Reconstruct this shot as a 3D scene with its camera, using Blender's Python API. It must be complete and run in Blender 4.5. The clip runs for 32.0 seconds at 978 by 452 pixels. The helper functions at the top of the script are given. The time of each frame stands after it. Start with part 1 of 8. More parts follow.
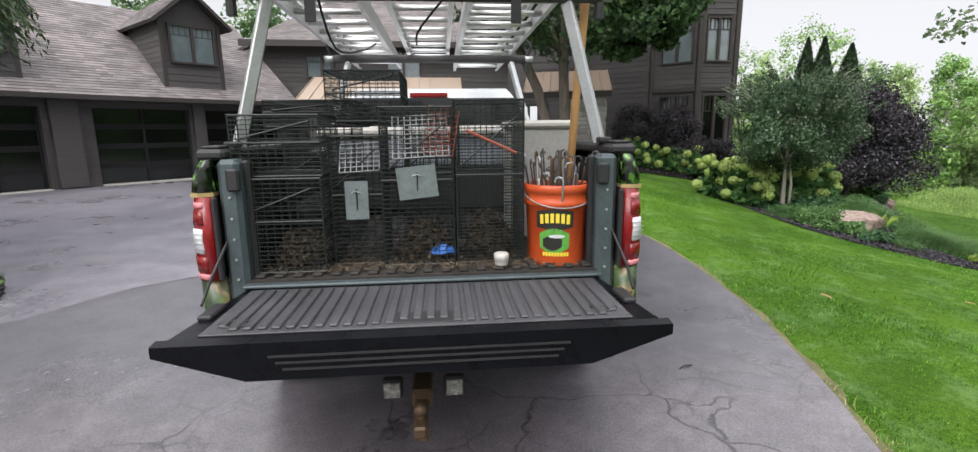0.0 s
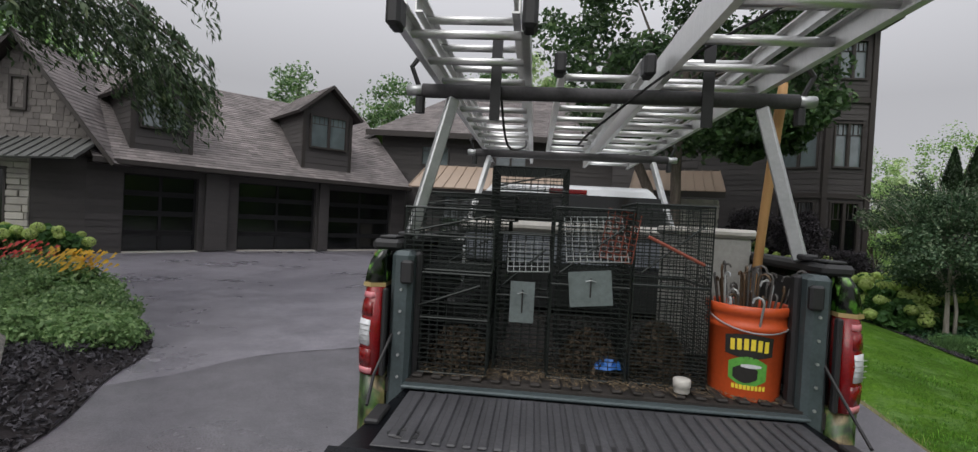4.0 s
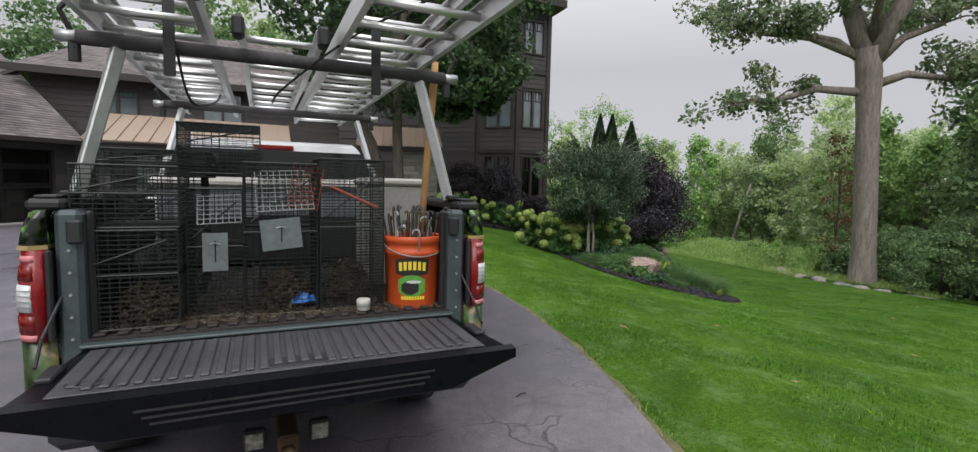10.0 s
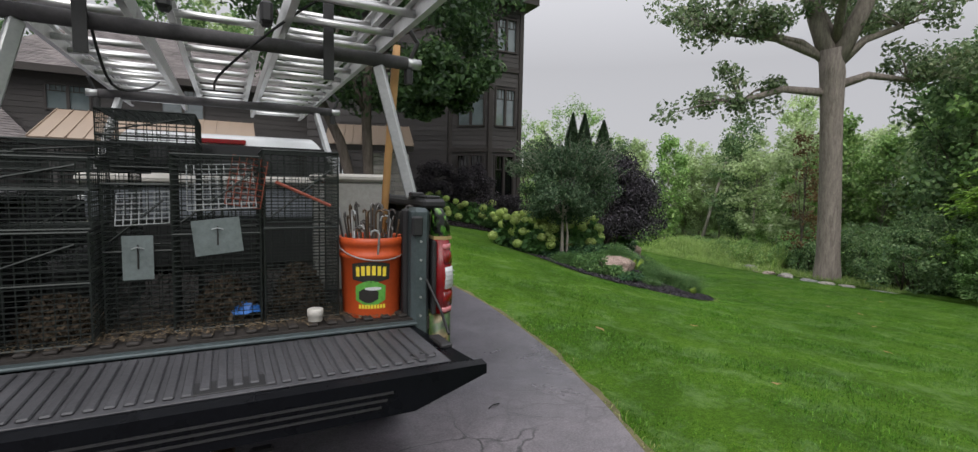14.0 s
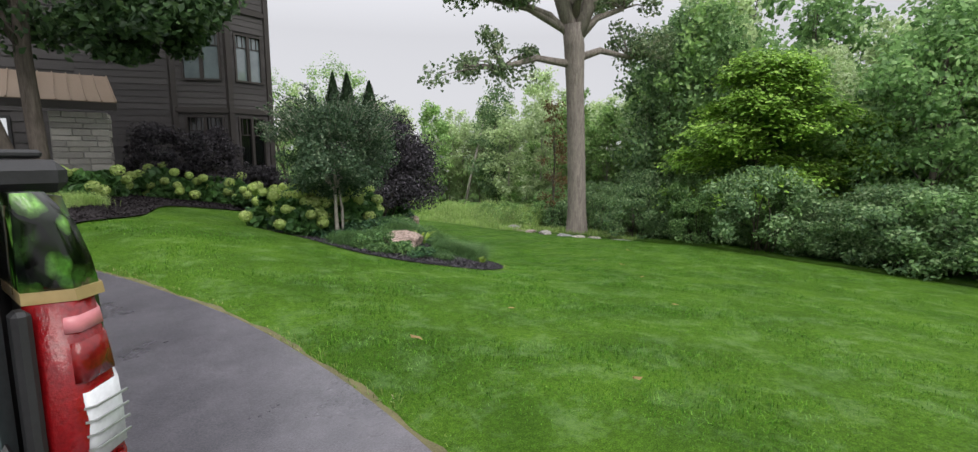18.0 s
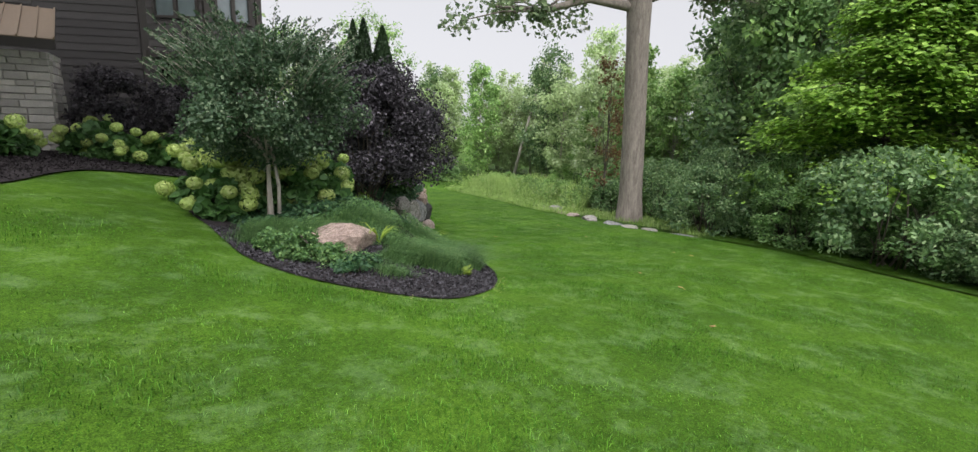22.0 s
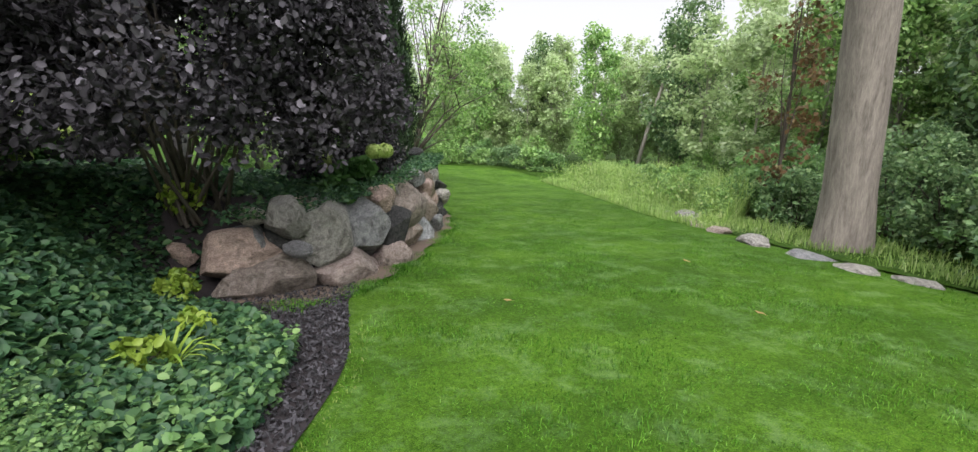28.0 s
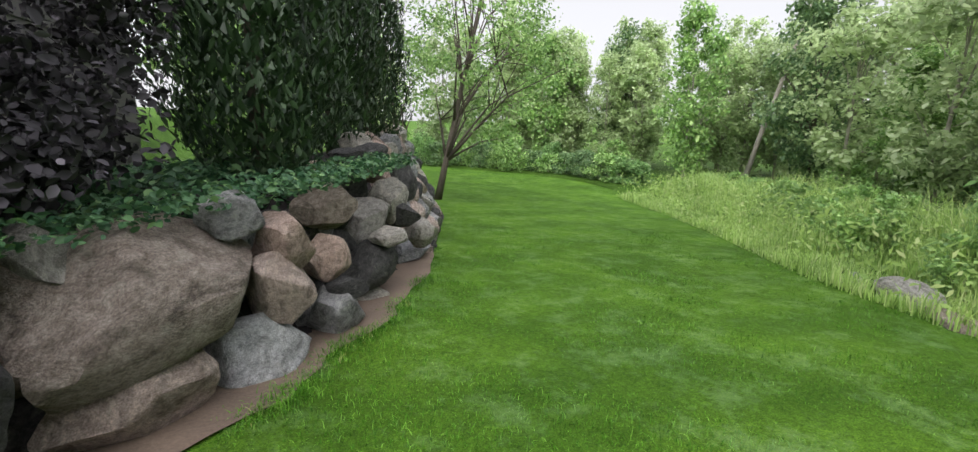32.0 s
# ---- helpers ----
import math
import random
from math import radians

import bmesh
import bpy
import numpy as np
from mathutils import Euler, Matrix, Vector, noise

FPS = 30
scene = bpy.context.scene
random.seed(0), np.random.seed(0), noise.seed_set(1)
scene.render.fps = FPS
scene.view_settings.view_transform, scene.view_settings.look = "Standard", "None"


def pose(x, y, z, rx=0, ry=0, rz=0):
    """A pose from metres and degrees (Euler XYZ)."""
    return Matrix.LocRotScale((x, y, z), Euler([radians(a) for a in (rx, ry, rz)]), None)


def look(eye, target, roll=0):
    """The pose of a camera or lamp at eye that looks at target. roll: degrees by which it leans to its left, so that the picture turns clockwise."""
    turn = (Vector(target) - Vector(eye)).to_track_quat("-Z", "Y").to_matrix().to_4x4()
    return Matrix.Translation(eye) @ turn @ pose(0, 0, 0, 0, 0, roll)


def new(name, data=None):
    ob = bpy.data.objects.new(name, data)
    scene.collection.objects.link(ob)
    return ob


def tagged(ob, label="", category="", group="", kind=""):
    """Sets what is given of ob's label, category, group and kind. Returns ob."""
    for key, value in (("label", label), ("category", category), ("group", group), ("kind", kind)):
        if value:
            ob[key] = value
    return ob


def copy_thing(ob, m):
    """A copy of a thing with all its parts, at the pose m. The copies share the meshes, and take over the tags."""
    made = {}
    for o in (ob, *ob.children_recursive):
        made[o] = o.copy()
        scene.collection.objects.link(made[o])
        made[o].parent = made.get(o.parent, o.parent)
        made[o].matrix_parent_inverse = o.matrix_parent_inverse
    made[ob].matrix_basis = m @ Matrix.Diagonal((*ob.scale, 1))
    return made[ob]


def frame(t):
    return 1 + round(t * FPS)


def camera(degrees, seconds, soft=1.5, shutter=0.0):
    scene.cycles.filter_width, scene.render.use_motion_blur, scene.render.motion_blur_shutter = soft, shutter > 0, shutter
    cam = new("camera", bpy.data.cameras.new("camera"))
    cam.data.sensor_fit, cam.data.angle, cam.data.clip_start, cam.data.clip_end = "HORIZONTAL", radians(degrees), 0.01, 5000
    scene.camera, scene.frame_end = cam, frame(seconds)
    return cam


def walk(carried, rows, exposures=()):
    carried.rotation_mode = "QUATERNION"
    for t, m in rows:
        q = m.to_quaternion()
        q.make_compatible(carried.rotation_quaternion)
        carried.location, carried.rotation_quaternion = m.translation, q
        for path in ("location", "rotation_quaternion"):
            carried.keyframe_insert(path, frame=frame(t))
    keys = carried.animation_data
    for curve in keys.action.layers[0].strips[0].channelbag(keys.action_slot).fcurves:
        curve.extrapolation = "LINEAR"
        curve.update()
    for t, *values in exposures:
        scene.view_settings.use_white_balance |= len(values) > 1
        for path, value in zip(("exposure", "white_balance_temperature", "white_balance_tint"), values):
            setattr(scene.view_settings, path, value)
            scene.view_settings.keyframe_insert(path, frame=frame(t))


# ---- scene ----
# the camera and its walk: seconds, x, y, z, rx, ry, rz
cam = camera(88.74, 32.0, 1.35)
PATH = [
    (0.0, -0.187, 0.149, 1.502, 79.20, 0.63, -5.28),
    (0.5, -0.116, 0.141, 1.501, 80.16, 0.41, -13.49),
    (1.0, -0.076, 0.152, 1.496, 82.39, -0.11, -20.87),
    (1.5, -0.080, 0.147, 1.568, 87.92, -0.01, -23.93),
    (2.0, -0.094, 0.151, 1.567, 89.96, -0.50, -21.09),
    (2.5, -0.165, 0.167, 1.579, 90.32, -2.10, -13.73),
    (3.0, -0.214, 0.188, 1.559, 89.86, -3.07, -4.38),
    (3.5, -0.367, 0.243, 1.544, 88.84, -3.98, 4.31),
    (5.5, -0.810, 0.472, 1.553, 90.41, -1.42, 4.80),
    (6.0, -0.800, 0.277, 1.545, 88.79, -1.98, -3.07),
    (6.5, -0.712, 0.148, 1.553, 86.87, -2.38, -10.09),
    (7.0, -0.517, -0.004, 1.527, 84.53, -2.43, -15.51),
    (7.5, -0.426, -0.081, 1.497, 82.84, -2.30, -19.71),
    (8.0, -0.406, -0.090, 1.502, 82.65, -1.93, -22.82),
    (8.5, -0.394, -0.090, 1.514, 83.46, -1.38, -25.32),
    (9.0, -0.379, -0.105, 1.522, 84.05, -1.14, -27.40),
    (9.5, -0.372, -0.115, 1.523, 84.37, -1.57, -27.84),
    (10.0, -0.381, -0.112, 1.533, 85.21, -1.33, -24.42),
    (10.5, -0.429, -0.067, 1.545, 86.18, -1.08, -18.30),
    (11.0, -0.467, -0.086, 1.553, 86.86, -0.83, -9.95),
    (11.5, -0.500, -0.080, 1.547, 87.26, -0.45, -0.91),
    (12.0, -0.555, -0.106, 1.552, 86.85, -0.78, 6.95),
    (12.5, -0.558, -0.106, 1.555, 86.88, -1.28, 10.23),
    (13.0, -0.522, -0.093, 1.560, 87.23, -1.28, 2.20),
    (13.5, -0.416, -0.050, 1.544, 86.45, -1.78, -12.33),
    (14.0, -0.258, 0.091, 1.513, 85.24, -1.20, -27.44),
    (14.5, -0.060, 0.276, 1.491, 83.84, 0.17, -39.62),
    (16.5, 0.420, 1.052, 1.469, 82.05, -1.38, -41.09),
    (17.0, 0.458, 1.231, 1.464, 81.91, -0.56, -46.09),
    (17.5, 0.430, 1.367, 1.451, 81.80, -0.37, -51.68),
    (18.0, 0.419, 1.376, 1.447, 82.02, -0.14, -54.13),
    (18.5, 0.527, 1.190, 1.490, 81.77, -0.70, -53.40),
    (19.0, 0.778, 1.215, 1.510, 81.44, -2.06, -52.56),
    (19.5, 1.129, 1.405, 1.483, 81.60, -2.44, -52.52),
    (20.0, 1.565, 1.629, 1.463, 81.59, -1.85, -51.33),
    (20.5, 2.036, 1.908, 1.440, 81.10, -1.51, -48.98),
    (21.0, 2.531, 2.174, 1.447, 80.83, -1.63, -47.15),
    (21.5, 3.121, 2.379, 1.401, 79.75, -2.43, -46.40),
    (22.0, 3.691, 2.619, 1.348, 78.44, -1.93, -46.99),
    (22.5, 4.283, 2.891, 1.305, 77.83, -1.58, -47.33),
    (23.0, 4.781, 3.250, 1.266, 77.79, -1.22, -46.96),
    (23.5, 5.267, 3.507, 1.181, 77.82, -1.52, -44.39),
    (24.0, 5.753, 3.901, 1.129, 77.46, -1.83, -39.52),
    (24.5, 6.250, 4.209, 1.022, 77.55, -2.42, -33.99),
    (25.0, 6.743, 4.523, 0.956, 77.62, -2.64, -32.30),
    (25.5, 7.259, 4.791, 0.880, 78.24, -3.51, -32.43),
    (26.0, 7.732, 5.131, 0.792, 77.54, -4.61, -34.79),
    (26.5, 8.145, 5.435, 0.763, 77.16, -3.77, -34.60),
    (28.5, 10.438, 7.237, 0.350, 77.16, 0.75, -31.14),
    (29.0, 10.938, 7.701, 0.338, 76.11, 0.99, -27.79),
    (29.5, 11.344, 8.164, 0.299, 75.28, 0.83, -24.35),
    (30.0, 11.845, 8.613, 0.240, 76.01, -1.27, -23.13),
    (30.5, 12.304, 9.155, 0.165, 76.12, -2.20, -25.41),
    (31.0, 12.743, 9.755, 0.133, 76.77, -2.04, -25.79),
    (31.5, 13.033, 10.386, 0.097, 77.62, -1.32, -24.97),
    (32.0, 13.428, 10.974, -0.021, 77.92, -1.03, -23.07),
]
# the film's own brightening and darkening: seconds, stops
EXPOSURES = [(0.0,0.55),(0.5,0.4),(1.0,0.25),(2.0,-0.42),(3.0,-0.4),(6.0,-0.27),(9.0,0.1),(11.0,-0.3),(12.0,-0.30),(13.0,-0.12),(14.0,-0.2),(16.5,0.15),(19.0,0.2),(24.0,0.5),(28.5,0.7),(30.0,0.75),(32.0,0.6)]
walk(cam, [(t, pose(x, y, z, rx, ry, rz)) for t, x, y, z, rx, ry, rz in PATH], EXPOSURES)
# ---- world, sun, exposure ----
SUN_EL, SUN_AZ = 49.0, 208.0
world = bpy.data.worlds.new("overcast")
world.use_nodes = True
scene.world = world
wn, wl = world.node_tree.nodes, world.node_tree.links
wn.clear()
sky = wn.new("ShaderNodeTexSky")
sky.sky_type, sky.sun_disc = "NISHITA", False
sky.sun_elevation, sky.sun_rotation = radians(SUN_EL), radians(SUN_AZ)
grey = wn.new("ShaderNodeHueSaturation")
grey.inputs["Saturation"].default_value = 0.12
flat = wn.new("ShaderNodeMix")
flat.data_type = "RGBA"
flat.inputs["Factor"].default_value = 0.7
flat.inputs["B"].default_value = (9.2, 9.2, 9.8, 1)
back = wn.new("ShaderNodeBackground")
back.inputs["Strength"].default_value = 0.1
wout = wn.new("ShaderNodeOutputWorld")
wl.new(sky.outputs[0], grey.inputs["Color"])
wl.new(grey.outputs[0], flat.inputs["A"])
up = wn.new("ShaderNodeTexCoord")
split = wn.new("ShaderNodeSeparateXYZ")
rise = wn.new("ShaderNodeMapRange")
rise.inputs["From Min"].default_value, rise.inputs["From Max"].default_value = 0.22, 1.0
rise.inputs["To Min"].default_value, rise.inputs["To Max"].default_value = 0.76, 2.65
times = wn.new("ShaderNodeMix")
times.data_type, times.blend_type = "RGBA", "MULTIPLY"
times.inputs["Factor"].default_value = 1.0
wl.new(up.outputs["Generated"], split.inputs[0])
wl.new(split.outputs["Z"], rise.inputs[0])
wl.new(flat.outputs["Result"], times.inputs["A"])
wl.new(rise.outputs[0], times.inputs["B"])
wl.new(times.outputs["Result"], back.inputs["Color"])
wl.new(back.outputs[0], wout.inputs["Surface"])
sun = new("sun", bpy.data.lights.new("sun", "SUN"))
sun.data.energy, sun.data.angle, sun.data.color = 1.9, radians(40), (1.0, 0.97, 0.93)
sun.matrix_world = look((0, 0, 60), (7, 13, 43))


# ---- materials ----
def nodes_of(name, rough=0.7, metal=0.0, spec=0.5):
    m = bpy.data.materials.new(name)
    m.use_nodes = True
    b = m.node_tree.nodes["Principled BSDF"]
    b.inputs["Roughness"].default_value = rough
    b.inputs["Metallic"].default_value = metal
    b.inputs["Specular IOR Level"].default_value = spec
    return m, m.node_tree.nodes, m.node_tree.links, b


def ramp(n, l, src, stops):
    r = n.new("ShaderNodeValToRGB")
    e = r.color_ramp.elements
    while len(e) < len(stops):
        e.new(0.5)
    for el, (p, c) in zip(e, stops):
        el.position, el.color = p, (*c, 1)
    l.new(src, r.inputs[0])
    return r.outputs[0]


def mix(n, l, f, a, b, kind="MIX"):
    x = n.new("ShaderNodeMix")
    x.data_type, x.blend_type = "RGBA", kind
    for key, v in (("Factor", f), ("A", a), ("B", b)):
        s = [i for i in x.inputs if i.name == key and (i.type == ("VALUE" if key == "Factor" else "RGBA"))][0]
        if isinstance(v, (int, float)):
            s.default_value = v
        elif isinstance(v, tuple):
            s.default_value = (*v, 1)
        else:
            l.new(v, s)
    return [o for o in x.outputs if o.type == "RGBA"][0]


def coords(n, l, space="Object", stretch=(1, 1, 1)):
    if space == "World":
        c = n.new("ShaderNodeNewGeometry").outputs["Position"]
    else:
        c = n.new("ShaderNodeTexCoord").outputs[space]
    mp = n.new("ShaderNodeMapping")
    mp.inputs["Scale"].default_value = stretch
    l.new(c, mp.inputs[0])
    return mp.outputs[0]


def noise_at(n, l, vec, scale, detail=6, rough=0.6, dist=0.0):
    t = n.new("ShaderNodeTexNoise")
    t.inputs["Scale"].default_value, t.inputs["Detail"].default_value = scale, detail
    t.inputs["Roughness"].default_value, t.inputs["Distortion"].default_value = rough, dist
    l.new(vec, t.inputs["Vector"])
    return t.outputs["Fac"]


def bump(n, l, b, height, strength=0.4, dist=0.02):
    u = n.new("ShaderNodeBump")
    u.inputs["Strength"].default_value, u.inputs["Distance"].default_value = strength, dist
    l.new(height, u.inputs["Height"])
    l.new(u.outputs[0], b.inputs["Normal"])


def simple(name, col, rough=0.6, metal=0.0, vary=0.25, scale=6.0, grain=60.0, bumps=0.15, spec=0.5, space="Object", stretch=(1, 1, 1), per_object=0.0, per_island=0.0):
    """A surface with stains at a large scale and grain at a small one."""
    m, n, l, b = nodes_of(name, rough, metal, spec)
    v = coords(n, l, space, stretch)
    big, small = noise_at(n, l, v, scale, 5), noise_at(n, l, v, grain, 3)
    dark, light = tuple(c * (1 - vary) for c in col), tuple(min(1, c * (1 + vary)) for c in col)
    c = ramp(n, l, big, [(0.3, dark), (0.7, light)])
    c = mix(n, l, 0.5, c, ramp(n, l, small, [(0.3, dark), (0.7, light)]))
    for amount, node, out in ((per_object, "ShaderNodeObjectInfo", "Random"), (per_island, "ShaderNodeNewGeometry", "Random Per Island")):
        if amount:
            r = n.new(node).outputs[out]
            c = mix(n, l, 1.0, c, ramp(n, l, r, [(0, (1 - amount,) * 3), (1, (1 + amount,) * 3)]), "MULTIPLY")
    l.new(c, b.inputs["Base Color"])
    if bumps:
        bump(n, l, b, small, bumps, 0.004)
    rr = n.new("ShaderNodeMapRange")
    rr.inputs["To Min"].default_value, rr.inputs["To Max"].default_value = max(0, rough - 0.1), min(1, rough + 0.12)
    l.new(big, rr.inputs[0])
    l.new(rr.outputs[0], b.inputs["Roughness"])
    return m


def leafy(name, dark, light, tip=None, rough=0.5, trans=0.38, vary_obj=0.15):
    """Leaves: each one its own shade, some light passing through."""
    m, n, l, b = nodes_of(name, rough, 0, 0.4)
    r = n.new("ShaderNodeNewGeometry").outputs["Random Per Island"]
    stops = [(0.0, dark), (0.8, light)] + ([(1.0, tip)] if tip else [])
    c = ramp(n, l, r, stops)
    o = n.new("ShaderNodeObjectInfo").outputs["Random"]
    c = mix(n, l, 1.0, c, ramp(n, l, o, [(0, (1 - vary_obj,) * 3), (1, (1 + vary_obj,) * 3)]), "MULTIPLY")
    v = coords(n, l, "World")
    c = mix(n, l, 0.5, c, mix(n, l, 1.0, c, ramp(n, l, noise_at(n, l, v, 0.9, 3), [(0.3, (0.55, 0.6, 0.55)), (0.7, (1.35, 1.3, 1.2))]), "MULTIPLY"))
    l.new(c, b.inputs["Base Color"])
    tr = n.new("ShaderNodeBsdfTranslucent")
    l.new(c, tr.inputs["Color"])
    ms = n.new("ShaderNodeMixShader")
    ms.inputs[0].default_value = trans
    l.new(b.outputs[0], ms.inputs[1])
    l.new(tr.outputs[0], ms.inputs[2])
    l.new(ms.outputs[0], n["Material Output"].inputs["Surface"])
    return m


def asphalt_material(name, tone):
    """Cracked, stained asphalt; tone: its lightness, from greying and painted sky sheen."""
    m, n, l, b = nodes_of(name, 0.75, 0, 0.75)
    v = coords(n, l, "World")
    big, mid, fine = noise_at(n, l, v, 0.45, 6, 0.65), noise_at(n, l, v, 3.0, 6), noise_at(n, l, v, 90, 3)
    c = ramp(n, l, big, [(0.3, (0.050, 0.047, 0.053)), (0.7, (0.155, 0.146, 0.162))])
    c = mix(n, l, 0.45, c, ramp(n, l, mid, [(0.36, (0.028, 0.027, 0.030)), (0.66, (0.175, 0.165, 0.178))]))
    c = mix(n, l, 0.75, c, ramp(n, l, noise_at(n, l, v, 11, 7, 0.8), [(0.36, (0.5, 0.5, 0.5)), (0.64, (1.45, 1.42, 1.4))]), "MULTIPLY")
    c = mix(n, l, 0.45, c, ramp(n, l, fine, [(0.35, (0.04, 0.04, 0.045)), (0.7, (0.22, 0.21, 0.23))]))
    # the lower drive is older and cracked; higher up it was resealed
    sep, reach, old = n.new("ShaderNodeSeparateXYZ"), n.new("ShaderNodeMath"), n.new("ShaderNodeMapRange")
    l.new(v, sep.inputs[0])
    reach.operation, reach.inputs[1].default_value = "MULTIPLY_ADD", 1.8
    l.new(noise_at(n, l, v, 0.9, 4), reach.inputs[0])
    l.new(sep.outputs["Y"], reach.inputs[2])
    l.new(reach.outputs[0], old.inputs["Value"])
    old.inputs["From Min"].default_value, old.inputs["From Max"].default_value = 4.3, 3.5
    old = old.outputs["Result"]
    vo = n.new("ShaderNodeTexVoronoi")
    vo.feature = "DISTANCE_TO_EDGE"
    vo.inputs["Scale"].default_value = 2.4
    warp = n.new("ShaderNodeTexNoise")
    warp.inputs["Scale"].default_value, warp.inputs["Detail"].default_value = 1.3, 6
    l.new(v, warp.inputs["Vector"])
    wv = mix(n, l, 0.45, v, warp.outputs["Color"])
    l.new(wv, vo.inputs["Vector"])
    crack = ramp(n, l, vo.outputs["Distance"], [(0.0, (0.22,) * 3), (0.016, (1,) * 3)])
    patchy = ramp(n, l, noise_at(n, l, v, 0.5, 2), [(0.36, (0, 0, 0)), (0.50, (1, 1, 1))])
    crack = mix(n, l, mix(n, l, 1.0, patchy, old, "MULTIPLY"), (1, 1, 1), crack)
    vo2 = n.new("ShaderNodeTexVoronoi")
    vo2.feature = "DISTANCE_TO_EDGE"
    vo2.inputs["Scale"].default_value = 7.0
    l.new(wv, vo2.inputs["Vector"])
    crack2 = ramp(n, l, vo2.outputs["Distance"], [(0.0, (0.42,) * 3), (0.06, (1,) * 3)])
    patchy2 = ramp(n, l, noise_at(n, l, v, 0.8, 4), [(0.45, (0, 0, 0)), (0.58, (1, 1, 1))])
    crack = mix(n, l, 1.0, crack, mix(n, l, mix(n, l, 1.0, patchy2, old, "MULTIPLY"), (1, 1, 1), crack2), "MULTIPLY")
    c = mix(n, l, 1.0, c, mix(n, l, old, (0.84, 0.84, 0.85), (1.16, 1.09, 1.06)), "MULTIPLY")
    c = mix(n, l, 1.0, c, crack, "MULTIPLY")
    c = mix(n, l, 1.0, c, (tone, tone, tone * 1.03), "MULTIPLY")
    l.new(c, b.inputs["Base Color"])
    l.new(ramp(n, l, big, [(0.3, (0.20,) * 3), (0.7, (0.46,) * 3)]), b.inputs["Roughness"])
    bump(n, l, b, mix(n, l, 0.6, fine, crack), 0.5, 0.006)
    return m


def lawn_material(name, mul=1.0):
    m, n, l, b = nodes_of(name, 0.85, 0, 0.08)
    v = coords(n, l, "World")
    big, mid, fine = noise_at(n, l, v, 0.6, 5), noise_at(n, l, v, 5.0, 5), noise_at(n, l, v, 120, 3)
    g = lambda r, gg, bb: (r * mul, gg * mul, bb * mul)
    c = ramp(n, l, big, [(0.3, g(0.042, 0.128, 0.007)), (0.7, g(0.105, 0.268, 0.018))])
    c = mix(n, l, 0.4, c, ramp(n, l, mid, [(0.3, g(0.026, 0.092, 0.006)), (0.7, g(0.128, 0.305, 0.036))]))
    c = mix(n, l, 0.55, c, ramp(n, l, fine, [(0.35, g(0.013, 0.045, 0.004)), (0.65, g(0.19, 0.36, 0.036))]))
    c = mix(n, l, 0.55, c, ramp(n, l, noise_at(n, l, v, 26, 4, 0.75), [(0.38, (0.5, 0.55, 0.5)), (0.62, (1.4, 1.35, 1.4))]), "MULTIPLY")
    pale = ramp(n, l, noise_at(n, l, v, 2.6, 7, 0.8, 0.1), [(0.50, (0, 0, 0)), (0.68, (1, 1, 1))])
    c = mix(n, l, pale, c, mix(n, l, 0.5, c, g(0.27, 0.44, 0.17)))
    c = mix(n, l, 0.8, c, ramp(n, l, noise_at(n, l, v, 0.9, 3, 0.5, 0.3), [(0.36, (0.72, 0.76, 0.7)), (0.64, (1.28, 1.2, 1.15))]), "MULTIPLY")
    l.new(c, b.inputs["Base Color"])
    bump(n, l, b, fine, 0.8, 0.02)
    return m


def blade_material():
    m, n, l, b = nodes_of("grass_blades", 0.6, 0, 0.12)
    r = n.new("ShaderNodeNewGeometry").outputs["Random Per Island"]
    c = ramp(n, l, r, [(0, (0.022, 0.082, 0.006)), (0.6, (0.074, 0.205, 0.014)), (1, (0.155, 0.32, 0.045))])
    v = coords(n, l, "World")
    c = mix(n, l, 1.0, c, ramp(n, l, noise_at(n, l, v, 0.7, 4), [(0.3, (0.62, 0.7, 0.6)), (0.7, (1.35, 1.3, 1.4))]), "MULTIPLY")
    pale = ramp(n, l, noise_at(n, l, v, 2.6, 7, 0.8, 0.1), [(0.50, (0, 0, 0)), (0.64, (1, 1, 1))])
    c = mix(n, l, pale, c, mix(n, l, 0.55, c, (0.20, 0.33, 0.13)))
    c = mix(n, l, 0.8, c, ramp(n, l, noise_at(n, l, v, 9, 5, 0.7), [(0.36, (0.5, 0.58, 0.5)), (0.64, (1.5, 1.4, 1.5))]), "MULTIPLY")
    l.new(c, b.inputs["Base Color"])
    tr = n.new("ShaderNodeBsdfTranslucent")
    l.new(c, tr.inputs["Color"])
    ms = n.new("ShaderNodeMixShader")
    ms.inputs[0].default_value = 0.3
    l.new(b.outputs[0], ms.inputs[1])
    l.new(tr.outputs[0], ms.inputs[2])
    l.new(ms.outputs[0], n["Material Output"].inputs["Surface"])
    return m


def glass_material(name, tint, rough=0.03, spec=0.5, ior=2.1):
    m, n, l, b = nodes_of(name, rough, 0, spec)
    v = coords(n, l, "Object")
    c = ramp(n, l, noise_at(n, l, v, 1.4, 3), [(0.3, tuple(t * 0.6 for t in tint)), (0.7, tint)])
    l.new(c, b.inputs["Base Color"])
    b.inputs["IOR"].default_value = ior
    return m


